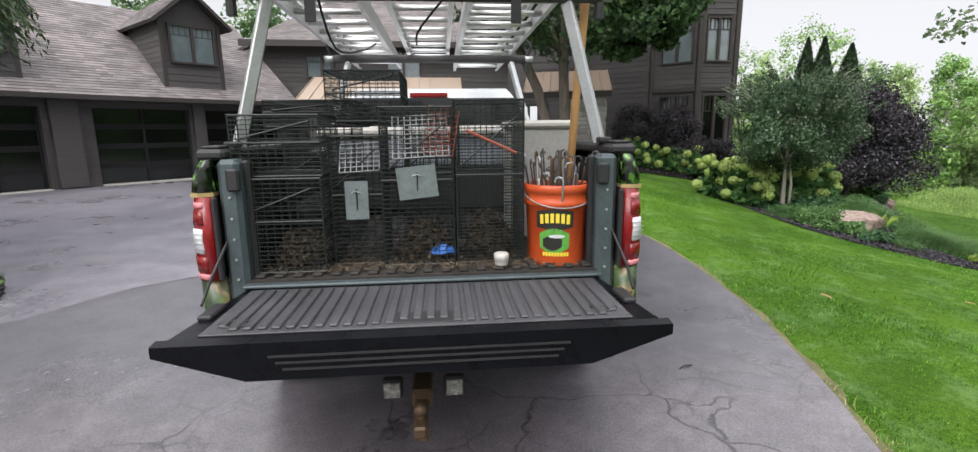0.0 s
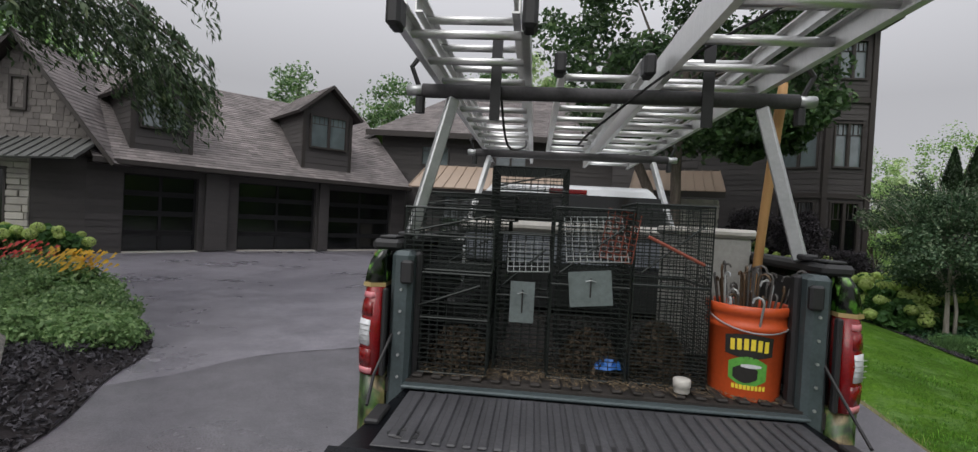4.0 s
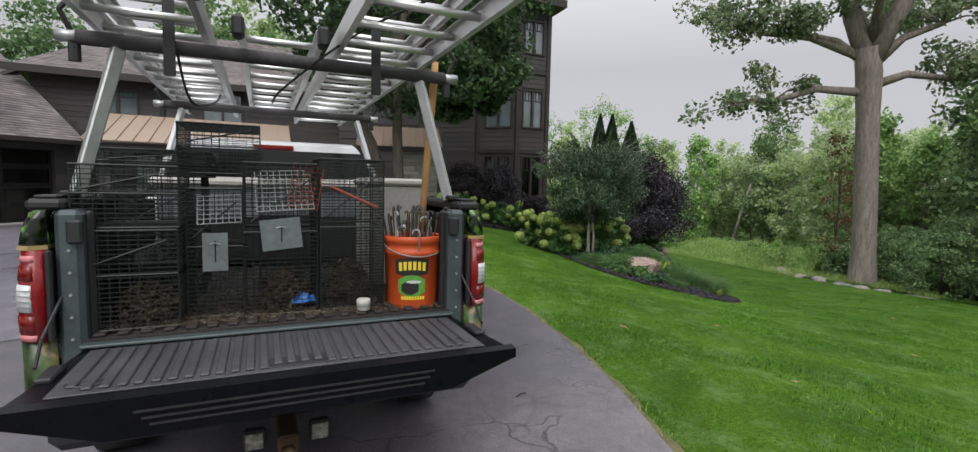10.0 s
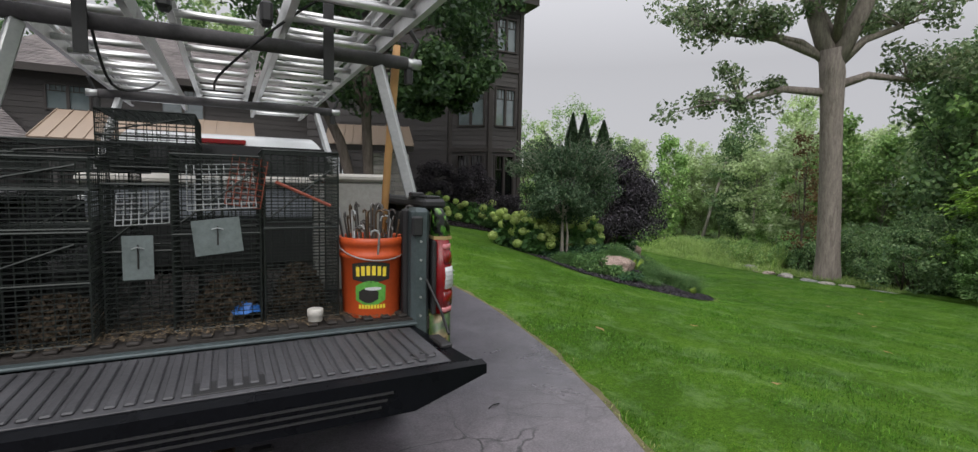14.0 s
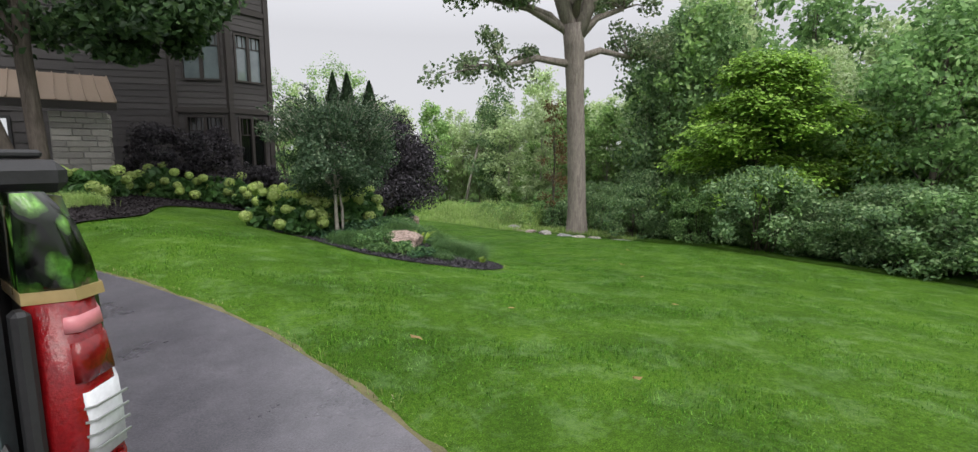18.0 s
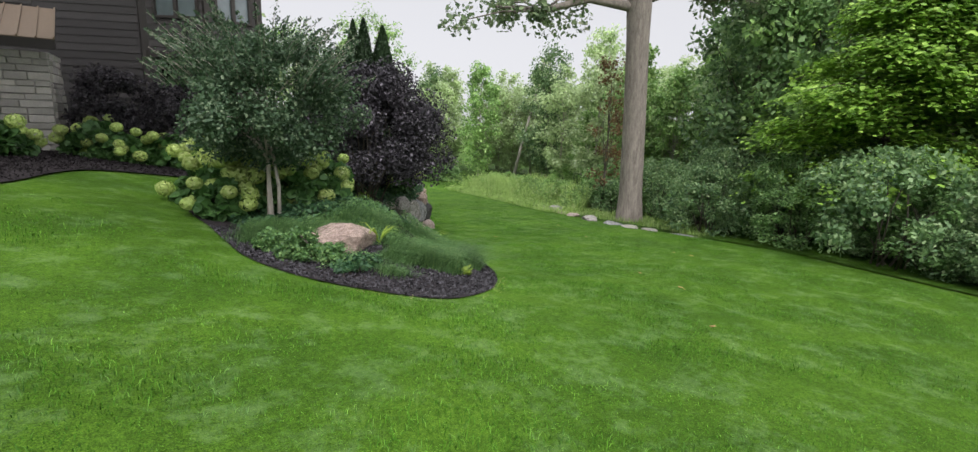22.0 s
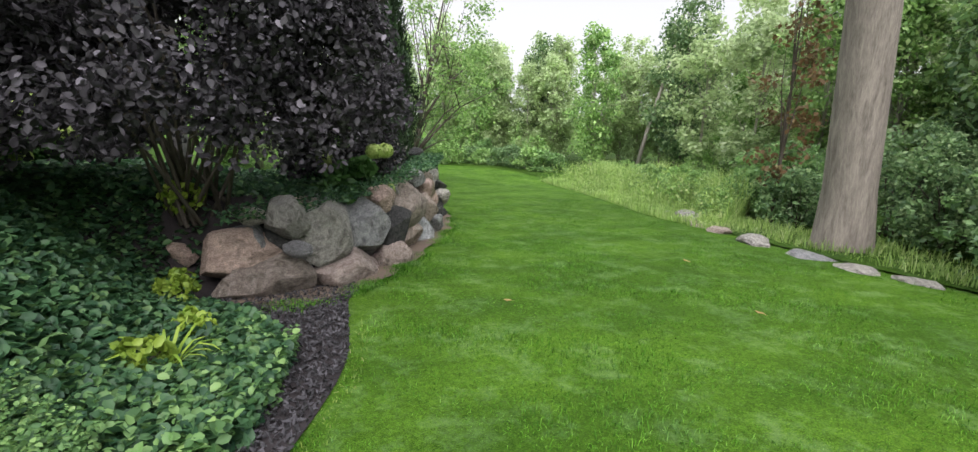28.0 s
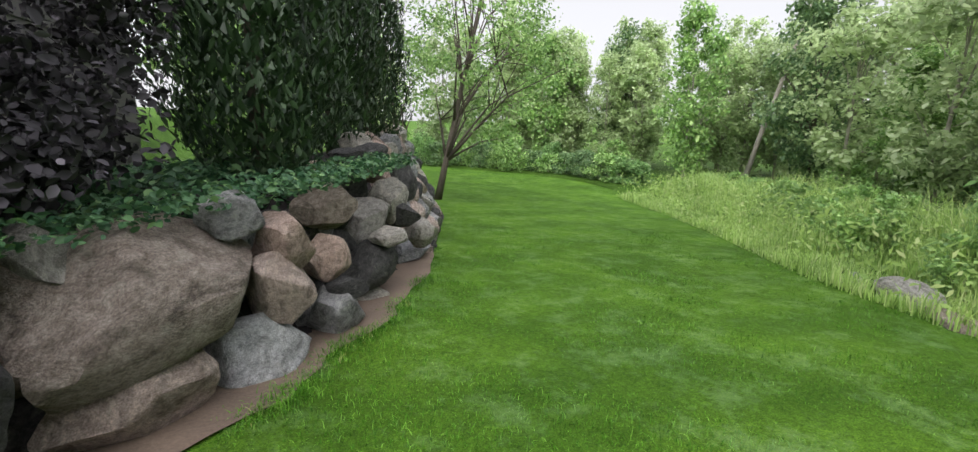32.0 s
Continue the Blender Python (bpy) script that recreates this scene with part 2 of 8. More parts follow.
def clear_glass():
    m, n, l, b = nodes_of("clear_window_glass", 0.0, 0, 0.5)
    b.inputs["Transmission Weight"].default_value = 1.0
    b.inputs["IOR"].default_value = 1.1
    b.inputs["Base Color"].default_value = (0.95, 0.97, 0.97, 1)
    return m


def rock_material(name, a, b2, c2):
    """Fieldstone: a base tone, mineral patches and lichen, pitted."""
    m, n, l, b = nodes_of(name, 0.85, 0, 0.3)
    v = coords(n, l, "Object")
    big, mid, fine = noise_at(n, l, v, 1.5, 6, 0.65, 0.9), noise_at(n, l, v, 6, 8, 0.75, 0.5), noise_at(n, l, v, 38, 5, 0.7)
    c = ramp(n, l, big, [(0.3, a), (0.55, b2), (0.75, c2)])
    c = mix(n, l, 0.5, c, ramp(n, l, mid, [(0.35, tuple(x * 0.35 for x in a)), (0.6, tuple(min(1, x * 1.3) for x in c2))]))
    stain = ramp(n, l, noise_at(n, l, v, 1.1, 5, 0.7, 1.2), [(0.5, (1, 1, 1)), (0.62, (0.42, 0.42, 0.40))])
    c = mix(n, l, 0.8, c, stain, "MULTIPLY")
    c = mix(n, l, 1.0, c, ramp(n, l, fine, [(0.3, (0.5, 0.5, 0.5)), (0.7, (1.4, 1.38, 1.35))]), "MULTIPLY")
    lichen = ramp(n, l, noise_at(n, l, v, 3.1, 7, 0.8, 0.3), [(0.58, (0, 0, 0)), (0.66, (1, 1, 1))])
    c = mix(n, l, lichen, c, mix(n, l, 0.35, c, (0.40, 0.40, 0.33)))
    vein = ramp(n, l, noise_at(n, l, v, 2.4, 3, 0.5, 2.5), [(0.48, (1, 1, 1)), (0.5, (0.45, 0.43, 0.42)), (0.52, (1, 1, 1))])
    c = mix(n, l, 0.5, c, vein, "MULTIPLY")
    o = n.new("ShaderNodeObjectInfo").outputs["Random"]
    c = mix(n, l, 1.0, c, ramp(n, l, o, [(0, (0.85, 0.85, 0.87)), (1, (1.2, 1.18, 1.15))]), "MULTIPLY")
    l.new(c, b.inputs["Base Color"])
    bump(n, l, b, mix(n, l, 0.4, mid, fine), 1.0, 0.09)
    return m


def bark_material(name, dark, light, scale=9.0):
    m, n, l, b = nodes_of(name, 0.9, 0, 0.2)
    v = coords(n, l, "Object", (1, 1, 0.16))
    f, s = noise_at(n, l, v, scale, 6, 0.7, 0.4), noise_at(n, l, v, scale * 5, 4)
    c = mix(n, l, 0.4, ramp(n, l, f, [(0.35, dark), (0.65, light)]), ramp(n, l, s, [(0.3, dark), (0.7, light)]))
    l.new(c, b.inputs["Base Color"])
    bump(n, l, b, f, 0.9, 0.03)
    return m


def camo_material():
    """Printed woodland wrap: straw and olive patches with dark leaf shapes."""
    m, n, l, b = nodes_of("camouflage_wrap", 0.35, 0, 0.5)
    v = coords(n, l, "Object")
    f = noise_at(n, l, v, 7, 4, 0.5, 1.5)
    c = ramp(n, l, f, [(0.32, (0.015, 0.022, 0.01)), (0.45, (0.045, 0.10, 0.02)), (0.54, (0.16, 0.14, 0.06)), (0.62, (0.26, 0.20, 0.10)), (0.7, (0.06, 0.038, 0.02))])
    g = ramp(n, l, noise_at(n, l, coords(n, l, "Object", (1, 1, 0.3)), 26, 5), [(0.4, (0.35,) * 3), (0.6, (1.2,) * 3)])
    l.new(mix(n, l, 1.0, c, g, "MULTIPLY"), b.inputs["Base Color"])
    return m


def leaf_print_material():
    """A glossy photo print of green leaves on black."""
    m, n, l, b = nodes_of("leaf_print", 0.15, 0, 0.6)
    v = coords(n, l, "Object", (1, 1, 0.75))
    vo = n.new("ShaderNodeTexVoronoi")
    vo.inputs["Scale"].default_value = 26
    warp = n.new("ShaderNodeTexNoise")
    warp.inputs["Scale"].default_value = 18
    l.new(v, warp.inputs["Vector"])
    l.new(mix(n, l, 0.06, v, warp.outputs["Color"]), vo.inputs["Vector"])
    edge = ramp(n, l, vo.outputs["Distance"], [(0.25, (1, 1, 1)), (0.5, (0.03, 0.03, 0.03))])
    tone = ramp(n, l, vo.outputs["Color"], [(0.2, (0.012, 0.022, 0.008)), (0.5, (0.05, 0.16, 0.02)), (0.8, (0.16, 0.36, 0.06))])
    c = mix(n, l, 1.0, tone, edge, "MULTIPLY")
    l.new(mix(n, l, 0.6, c, mix(n, l, 1.0, c, ramp(n, l, noise_at(n, l, v, 60, 4), [(0.4, (0.3,) * 3), (0.65, (1.9,) * 3)]), "MULTIPLY")), b.inputs["Base Color"])
    return m


M = {
    "asphalt": asphalt_material("dark_asphalt", 0.97), "asphalt_old": asphalt_material("sheen_greyed_asphalt", 1.75), "lawn": lawn_material("lawn", 0.64), "forest_floor": lawn_material("shaded_forest_floor", 0.42), "blades": blade_material(),
    "siding": simple("dark_stained_cedar", (0.056, 0.051, 0.050), 0.75, vary=0.3, scale=2, grain=25, stretch=(1, 1, 6), per_object=0.18),
    "trim": simple("dark_trim_paint", (0.036, 0.030, 0.027), 0.55, vary=0.2, scale=3, grain=40),
    "shakes": simple("grey_cedar_shakes", (0.16, 0.145, 0.135), 0.85, vary=0.3, scale=4, grain=40, per_object=0.25),
    "shingle": simple("weathered_asphalt_shingle", (0.180, 0.160, 0.156), 0.9, vary=0.5, scale=1.1, grain=70, per_island=0.25, space="World"),
    "tan_metal": simple("tan_standing_seam_metal", (0.33, 0.25, 0.185), 0.42, 0.25, vary=0.12, scale=1.5, grain=30, bumps=0.03),
    # grey awning metal, darkened in its colour for the shade it lies in
    "grey_metal": simple("shaded_grey_seam_metal", (0.115, 0.118, 0.112), 0.5, 0.3, vary=0.2, scale=1.5, grain=30, bumps=0.03),
    "limestone": simple("pale_limestone", (0.42, 0.40, 0.36), 0.85, vary=0.22, scale=5, grain=50, bumps=0.5, per_object=0.22),
    # glass: the pale blue base colour stands for reflected sky
    "glass": glass_material("sky_tinted_glass", (0.17, 0.21, 0.22)), "garage_glass": glass_material("dark_garage_glass", (0.004, 0.005, 0.005), 0.12, 0.2),
    "black": simple("black_plastic", (0.016, 0.016, 0.017), 0.55, vary=0.3, scale=5, grain=80),
    "garage_frame": simple("matt_black_door_frame", (0.007, 0.007, 0.008), 0.85, vary=0.2),
    "tailgate": simple("worn_black_tailgate_plastic", (0.004, 0.0045, 0.006), 0.28, vary=0.4, scale=7, grain=90, bumps=0.1, spec=0.10),
    "liner": simple("ribbed_black_bedliner", (0.055, 0.055, 0.060), 0.55, vary=0.45, scale=5, grain=60, bumps=0.3),
    "bed_grey": simple("grey_sprayed_bed_steel", (0.060, 0.080, 0.084), 0.5, 0.2, vary=0.3, scale=6, grain=70),
    "camo": camo_material(), "camo_leaf": leaf_print_material(), "tan_print": simple("tan_print", (0.36, 0.27, 0.12), 0.3, vary=0.15, scale=20), "chrome": simple("chrome", (0.62, 0.62, 0.63), 0.18, 1.0, vary=0.1, bumps=0),
    "alu": simple("brushed_aluminium", (0.66, 0.66, 0.65), 0.38, 0.85, vary=0.15, scale=5, grain=70, stretch=(1, 8, 1), bumps=0.1),
    "rack_steel": simple("galvanised_rack_steel", (0.42, 0.43, 0.43), 0.42, 0.7, vary=0.18, scale=7, grain=50),
    "dark_pad": simple("dirty_grey_foam_pad", (0.055, 0.052, 0.055), 0.8, vary=0.35, scale=8, grain=60),
    "wire": simple("dark_galvanised_wire", (0.024, 0.029, 0.027), 0.5, 0.5, vary=0.3, scale=9, grain=40, bumps=0),
    "wire_light": simple("bright_galvanised_wire", (0.44, 0.46, 0.46), 0.42, 0.6, vary=0.25, scale=9, grain=40, bumps=0),
    "wire_red": simple("rusty_red_wire", (0.26, 0.07, 0.045), 0.55, 0.2, vary=0.25, scale=9, grain=40, bumps=0),
    "sheet": simple("galvanised_sheet_door", (0.17, 0.20, 0.20), 0.45, 0.5, vary=0.25, scale=9, grain=60),
    "blue": simple("blue_plastic", (0.03, 0.16, 0.52), 0.4, vary=0.3, scale=12),
    "orange": simple("orange_bucket_plastic", (0.54, 0.082, 0.020), 0.4, vary=0.16, scale=7, grain=60, bumps=0.05),
    "yellow": simple("yellow_print", (0.80, 0.62, 0.05), 0.5, vary=0.1), "print_green": simple("green_print", (0.10, 0.33, 0.05), 0.5, vary=0.3, scale=25), "print_dark": simple("black_print", (0.02, 0.018, 0.016), 0.5),
    "red_lens": simple("red_lamp_lens", (0.20, 0.005, 0.007), 0.15, vary=0.45, scale=22, grain=140, bumps=0.25, spec=0.5),
    "pink_lens": simple("pale_pink_reflector", (0.62, 0.22, 0.24), 0.2, vary=0.15),
    "clear_lens": simple("clear_lamp_lens", (0.62, 0.63, 0.65), 0.15, vary=0.15, scale=20, grain=90, bumps=0.2),
    "white_paint": simple("white_truck_paint", (0.72, 0.74, 0.76), 0.22, vary=0.05, scale=1, grain=20, bumps=0),
    "cream": simple("grimy_white_box_plastic", (0.50, 0.48, 0.44), 0.6, vary=0.14, scale=4, grain=40),
    "tub_grey": simple("dull_blue_grey_plastic", (0.20, 0.22, 0.25), 0.6, vary=0.2, scale=5, grain=50),
    "concrete": simple("grey_textured_box", (0.36, 0.36, 0.33), 0.8, vary=0.2, scale=5, grain=50, bumps=0.3),
    "wood": simple("pale_pole_wood", (0.43, 0.24, 0.09), 0.6, vary=0.25, scale=5, grain=40, stretch=(1, 1, 0.1)),
    "straw": simple("dry_straw_and_dirt", (0.12, 0.088, 0.052), 0.95, vary=0.5, scale=15, grain=90, per_island=0.5),
    "rubber": simple("black_tyre_rubber", (0.018, 0.018, 0.018), 0.8, vary=0.25, scale=6, grain=60),
    "rust": simple("rusty_brown_steel", (0.095, 0.062, 0.036), 0.55, 0.6, vary=0.4, scale=16, grain=70),
    "mulch": simple("dark_shredded_mulch", (0.018, 0.015, 0.016), 0.95, spec=0.2, vary=0.5, scale=4, grain=45, bumps=0.9, per_island=0.6, space="World"),
    "mulch_chip": simple("weathered_mulch_chips", (0.043, 0.040, 0.046), 0.9, vary=0.5, scale=9, grain=120, bumps=0.3, per_island=0.85, space="World"),
    "dirt": simple("bare_brown_soil", (0.125, 0.090, 0.068), 0.95, vary=0.35, scale=3, grain=50, bumps=0.8, space="World"),
    "rock_grey": rock_material("grey_fieldstone", (0.32, 0.31, 0.29), (0.48, 0.46, 0.43), (0.62, 0.59, 0.55)),
    "rock_pink": rock_material("pink_granite", (0.34, 0.25, 0.22), (0.48, 0.385, 0.35), (0.58, 0.50, 0.47)),
    "rock_dark": rock_material("dark_basalt", (0.035, 0.036, 0.040), (0.062, 0.064, 0.070), (0.12, 0.118, 0.115)),
    "rock_blue": rock_material("blue_grey_fieldstone", (0.21, 0.22, 0.245), (0.32, 0.33, 0.355), (0.45, 0.45, 0.46)),
    "rock_brown": rock_material("brown_pink_gneiss", (0.24, 0.185, 0.155), (0.36, 0.29, 0.25), (0.48, 0.42, 0.38)),
    "rock_pale": rock_material("pale_blue_grey_stone", (0.40, 0.42, 0.45), (0.58, 0.60, 0.63), (0.74, 0.75, 0.77)),
    "rock_tan": rock_material("tan_granite", (0.42, 0.295, 0.245), (0.56, 0.42, 0.365), (0.63, 0.51, 0.455)),
    "bark_oak": bark_material("oak_bark", (0.115, 0.098, 0.088), (0.35, 0.305, 0.27), 11),
    "bark": bark_material("grey_bark", (0.055, 0.046, 0.038), (0.16, 0.135, 0.115)),
    "bark_pale": bark_material("pale_bark", (0.22, 0.20, 0.17), (0.46, 0.42, 0.37)),
    "leaf_oak": leafy("oak_leaf", (0.095, 0.150, 0.077), (0.240, 0.330, 0.168), (0.400, 0.420, 0.280)),
    "leaf_wood": leafy("woodland_leaf", (0.090, 0.180, 0.066), (0.265, 0.450, 0.165), (0.420, 0.580, 0.270), trans=0.5),
    "leaf_light": leafy("light_woodland_leaf", (0.135, 0.250, 0.085), (0.335, 0.530, 0.170), (0.490, 0.640, 0.280)),
    "leaf_bright": leafy("bright_maple_leaf", (0.120, 0.240, 0.040), (0.330, 0.560, 0.085), (0.500, 0.720, 0.150)),
    "leaf_grey": leafy("grey_green_leaf", (0.075, 0.150, 0.068), (0.215, 0.345, 0.145), (0.380, 0.490, 0.270)),
    "leaf_lilac": leafy("dusty_green_leaf", (0.028, 0.062, 0.030), (0.088, 0.152, 0.080), (0.215, 0.275, 0.175)),
    "leaf_purple": leafy("purple_ninebark_leaf", (0.014, 0.013, 0.015), (0.060, 0.053, 0.068), (0.175, 0.158, 0.195), rough=0.65, trans=0.12),
    "leaf_smoke": leafy("smoky_purple_leaf", (0.022, 0.020, 0.024), (0.070, 0.062, 0.074), (0.130, 0.118, 0.135), rough=0.7),
    "leaf_cedar": leafy("cedar_spray", (0.012, 0.030, 0.013), (0.042, 0.082, 0.032), trans=0.12),
    "leaf_spruce": leafy("spruce_spray", (0.028, 0.056, 0.026), (0.080, 0.130, 0.058), (0.150, 0.190, 0.095), trans=0.12),
    "leaf_hyd": leafy("hydrangea_leaf", (0.036, 0.095, 0.028), (0.105, 0.225, 0.065)),
    "bloom": leafy("lime_hydrangea_bloom", (0.33, 0.45, 0.12), (0.50, 0.61, 0.21), (0.64, 0.71, 0.34)),
    "leaf_cover": leafy("groundcover_leaf", (0.022, 0.072, 0.036), (0.080, 0.180, 0.078), (0.165, 0.290, 0.110)),
    "leaf_thyme": leafy("pale_groundcover_leaf", (0.044, 0.112, 0.038), (0.150, 0.280, 0.095), (0.260, 0.400, 0.145)),
    "leaf_sedge": leafy("sedge_blade", (0.034, 0.092, 0.028), (0.118, 0.235, 0.074), (0.250, 0.370, 0.140)),
    "leaf_lily": leafy("lily_blade", (0.16, 0.27, 0.03), (0.34, 0.46, 0.07)),
    "leaf_weed": leafy("meadow_weed", (0.190, 0.310, 0.085), (0.420, 0.580, 0.180), (0.600, 0.660, 0.350), trans=0.5),
    # far leaf colour lightened to stand for haze over the distance
    "leaf_far": leafy("haze_paled_far_leaf", (0.300, 0.400, 0.190), (0.550, 0.670, 0.380), (0.690, 0.780, 0.530), trans=0.58),
    "blades_dry": leafy("dry_edge_grass", (0.10, 0.19, 0.028), (0.24, 0.32, 0.070), (0.42, 0.38, 0.224)),
    "dark_red_lens": simple("dark_red_lens", (0.16, 0.006, 0.006), 0.12, vary=0.5, scale=30, bumps=0.05),
    "clear_glass": clear_glass(),
    "leaf_juniper": leafy("feathery_juniper", (0.10, 0.19, 0.070), (0.24, 0.37, 0.154), (0.36, 0.48, 0.238)),
    "leaf_shade": leafy("dark_shade_tree_leaf", (0.026, 0.060, 0.025), (0.080, 0.155, 0.056), (0.150, 0.240, 0.091)),
    "bed_dirt": simple("dirty_brown_bed_floor", (0.026, 0.022, 0.019), 0.75, vary=0.6, scale=5, grain=70, bumps=0.4),
    "stand_in_brown": simple("brown_stand_in_flakes", (0.065, 0.047, 0.030), 0.9, vary=0.6, scale=20, grain=90, per_island=0.5),
    "work_lens": simple("dusty_work_light_lens", (0.20, 0.20, 0.17), 0.25, vary=0.7, scale=40, bumps=0.1),
    "dry_verge": simple("dry_thatch_verge", (0.115, 0.105, 0.045), 0.95, vary=0.5, scale=6, grain=110, bumps=0.6, space="World"),
    "stake_steel": simple("weathered_stake_steel", (0.10, 0.095, 0.09), 0.5, 0.5, vary=0.4, scale=30, bumps=0),
    "leaf_red": leafy("reddish_leaf", (0.09, 0.07, 0.03), (0.21, 0.12, 0.06), (0.26, 0.22, 0.11)),
    "flower_yellow": leafy("yellow_petal", (0.60, 0.36, 0.02), (0.78, 0.52, 0.04)), "flower_red": leafy("red_petal", (0.45, 0.03, 0.03), (0.62, 0.08, 0.06)),
    "leaf_fallen": leafy("dry_fallen_leaf", (0.28, 0.16, 0.06), (0.45, 0.30, 0.14)),
}


# ---- building helpers ----
def part(name, bm, material, parent=None, label="", smooth=False):
    me = bpy.data.meshes.new(name)
    if isinstance(bm, bmesh.types.BMesh):
        bm.to_mesh(me)
        bm.free()
    else:
        me.from_pydata(*bm)
    me.materials.append(M[material])
    if smooth:
        me.polygons.foreach_set("use_smooth", [True] * len(me.polygons))
    ob = new(name, me)
    ob.parent = parent
    if label:
        tagged(ob, label)
    return ob


def thing(name, label, category, at=(0, 0, 0), group="", kind="", turn=0):
    ob = new(name)
    ob.empty_display_size = 0.1
    ob.matrix_basis = pose(*at, 0, 0, turn)
    return tagged(ob, label, category, group, kind)


def bx(bm, size, m=None, at=(0, 0, 0), bevel=0.0):
    """A box of that size round the point."""
    m = m or Matrix.Translation(at)
    made = bmesh.ops.create_cube(bm, size=1.0, matrix=m @ Matrix.Diagonal((*size, 1)))
    if bevel:
        edges = list({e for v in made["verts"] for e in v.link_edges})
        bmesh.ops.bevel(bm, geom=edges, offset=bevel, segments=1, affect="EDGES")
    return bm


def box(size, at=(0, 0, 0), bevel=0.0, m=None):
    return bx(bmesh.new(), size, m, at, bevel)


def rod(bm, a, b, r, r2=None, n=8, caps=True):
    a, b = Vector(a), Vector(b)
    d = b - a
    q = d.to_track_quat("Z", "Y").to_matrix().to_4x4()
    bmesh.ops.create_cone(bm, cap_ends=caps, segments=n, radius1=r, radius2=r if r2 is None else r2, depth=d.length,
                          matrix=Matrix.Translation((a + b) / 2) @ q)
    return bm


def bar(bm, a, b, w, h, bevel=0.0):
    """A square bar from a to b, w wide and h high."""
    a, b = Vector(a), Vector(b)
    d = b - a
    q = d.to_track_quat("Y", "Z").to_matrix().to_4x4()
    return bx(bm, (w, d.length, h), Matrix.Translation((a + b) / 2) @ q, bevel=bevel)


def tube(path, r, n=6):
    """A tube of changing radius along points: verts, edges, faces."""
    vs, fs = [], []
    rs = r if isinstance(r, (list, tuple)) else [r] * len(path)
    pts = [Vector(p) for p in path]
    for i, p in enumerate(pts):
        d = (pts[min(i + 1, len(pts) - 1)] - pts[max(i - 1, 0)]).normalized()
        u = d.orthogonal().normalized() if abs(d.z) < 0.99 else Vector((1, 0, 0))
        if i and abs(d.z) < 0.99:
            u = (last - d * last.dot(d)).normalized()
        w = d.cross(u)
        last = u
        for k in range(n):
            a = 2 * math.pi * k / n
            vs.append(tuple(p + (u * math.cos(a) + w * math.sin(a)) * rs[i]))
    for i in range(len(pts) - 1):
        for k in range(n):
            a, b = i * n + k, i * n + (k + 1) % n
            fs.append((a, b, b + n, a + n))
    fs.append(tuple(range(n))[::-1])
    fs.append(tuple(range((len(pts) - 1) * n, len(pts) * n)))
    return vs, [], fs


def join(*meshes):
    vs, fs = [], []
    for v, _, f in meshes:
        o = len(vs)
        vs.extend(v)
        fs.extend(tuple(i + o for i in g) for g in f)
    return vs, [], fs


def prism(poly, z0, z1):
    """A slab over a polygon of the plan."""
    n = len(poly)
    vs = [(x, y, z0) for x, y in poly] + [(x, y, z1) for x, y in poly]
    fs = [tuple(range(n))[::-1], tuple(range(n, 2 * n))] + [(i, (i + 1) % n, (i + 1) % n + n, i + n) for i in range(n)]
    return vs, [], fs


def quads(centres, along, across):
    """Many small rhombic leaves, from arrays of centres and half axes."""
    k = len(centres)
    fold = np.cross(along, across)
    fold *= 0.35 * np.linalg.norm(across, axis=1)[:, None] / (np.linalg.norm(fold, axis=1)[:, None] + 1e-9)
    v = np.stack([centres - along, centres + across - along * 0.15 + fold, centres + along, centres - across - along * 0.15 + fold], 1).reshape(-1, 3)
    i = np.arange(0, 4 * k, 4)[:, None]
    return v, np.concatenate([i + np.array([0, 1, 2]), i + np.array([0, 2, 3])], 1).reshape(-1, 3)


def big_mesh(name, verts, faces, material, parent=None, smooth=False):
    me = bpy.data.meshes.new(name)
    k, s = faces.shape
    me.vertices.add(len(verts))
    me.vertices.foreach_set("co", np.asarray(verts, np.float32).ravel())
    me.loops.add(k * s)
    me.loops.foreach_set("vertex_index", faces.astype(np.int32).ravel())
    me.polygons.add(k)
    me.polygons.foreach_set("loop_start", np.arange(0, k * s, s, dtype=np.int32))
    me.update(calc_edges=True)
    me.materials.append(M[material])
    if smooth:
        me.polygons.foreach_set("use_smooth", [True] * k)
    ob = new(name, me)
    ob.parent = parent
    return ob


RNG = np.random.default_rng(7)


def unit(k):
    v = RNG.normal(size=(k, 3))
    return v / np.linalg.norm(v, axis=1)[:, None]


def leaves6(centres, along, across):
    """Rounded leaves of six corners, folded along the midrib."""
    k = len(centres)
    fold = np.cross(along, across)
    fold *= 0.3 * np.linalg.norm(across, axis=1)[:, None] / (np.linalg.norm(fold, axis=1)[:, None] + 1e-9)
    p = [centres - along, centres + across * 0.85 - along * 0.45 + fold, centres + across * 0.8 + along * 0.35 + fold, centres + along - fold * 0.5,
         centres - across * 0.8 + along * 0.35 + fold, centres - across * 0.85 - along * 0.45 + fold]
    i = np.arange(0, 6 * k, 6)[:, None]
    return np.stack(p, 1).reshape(-1, 3), np.concatenate([i + np.array([0, 1, 2, 3]), i + np.array([0, 3, 4, 5])], 1).reshape(-1, 4)


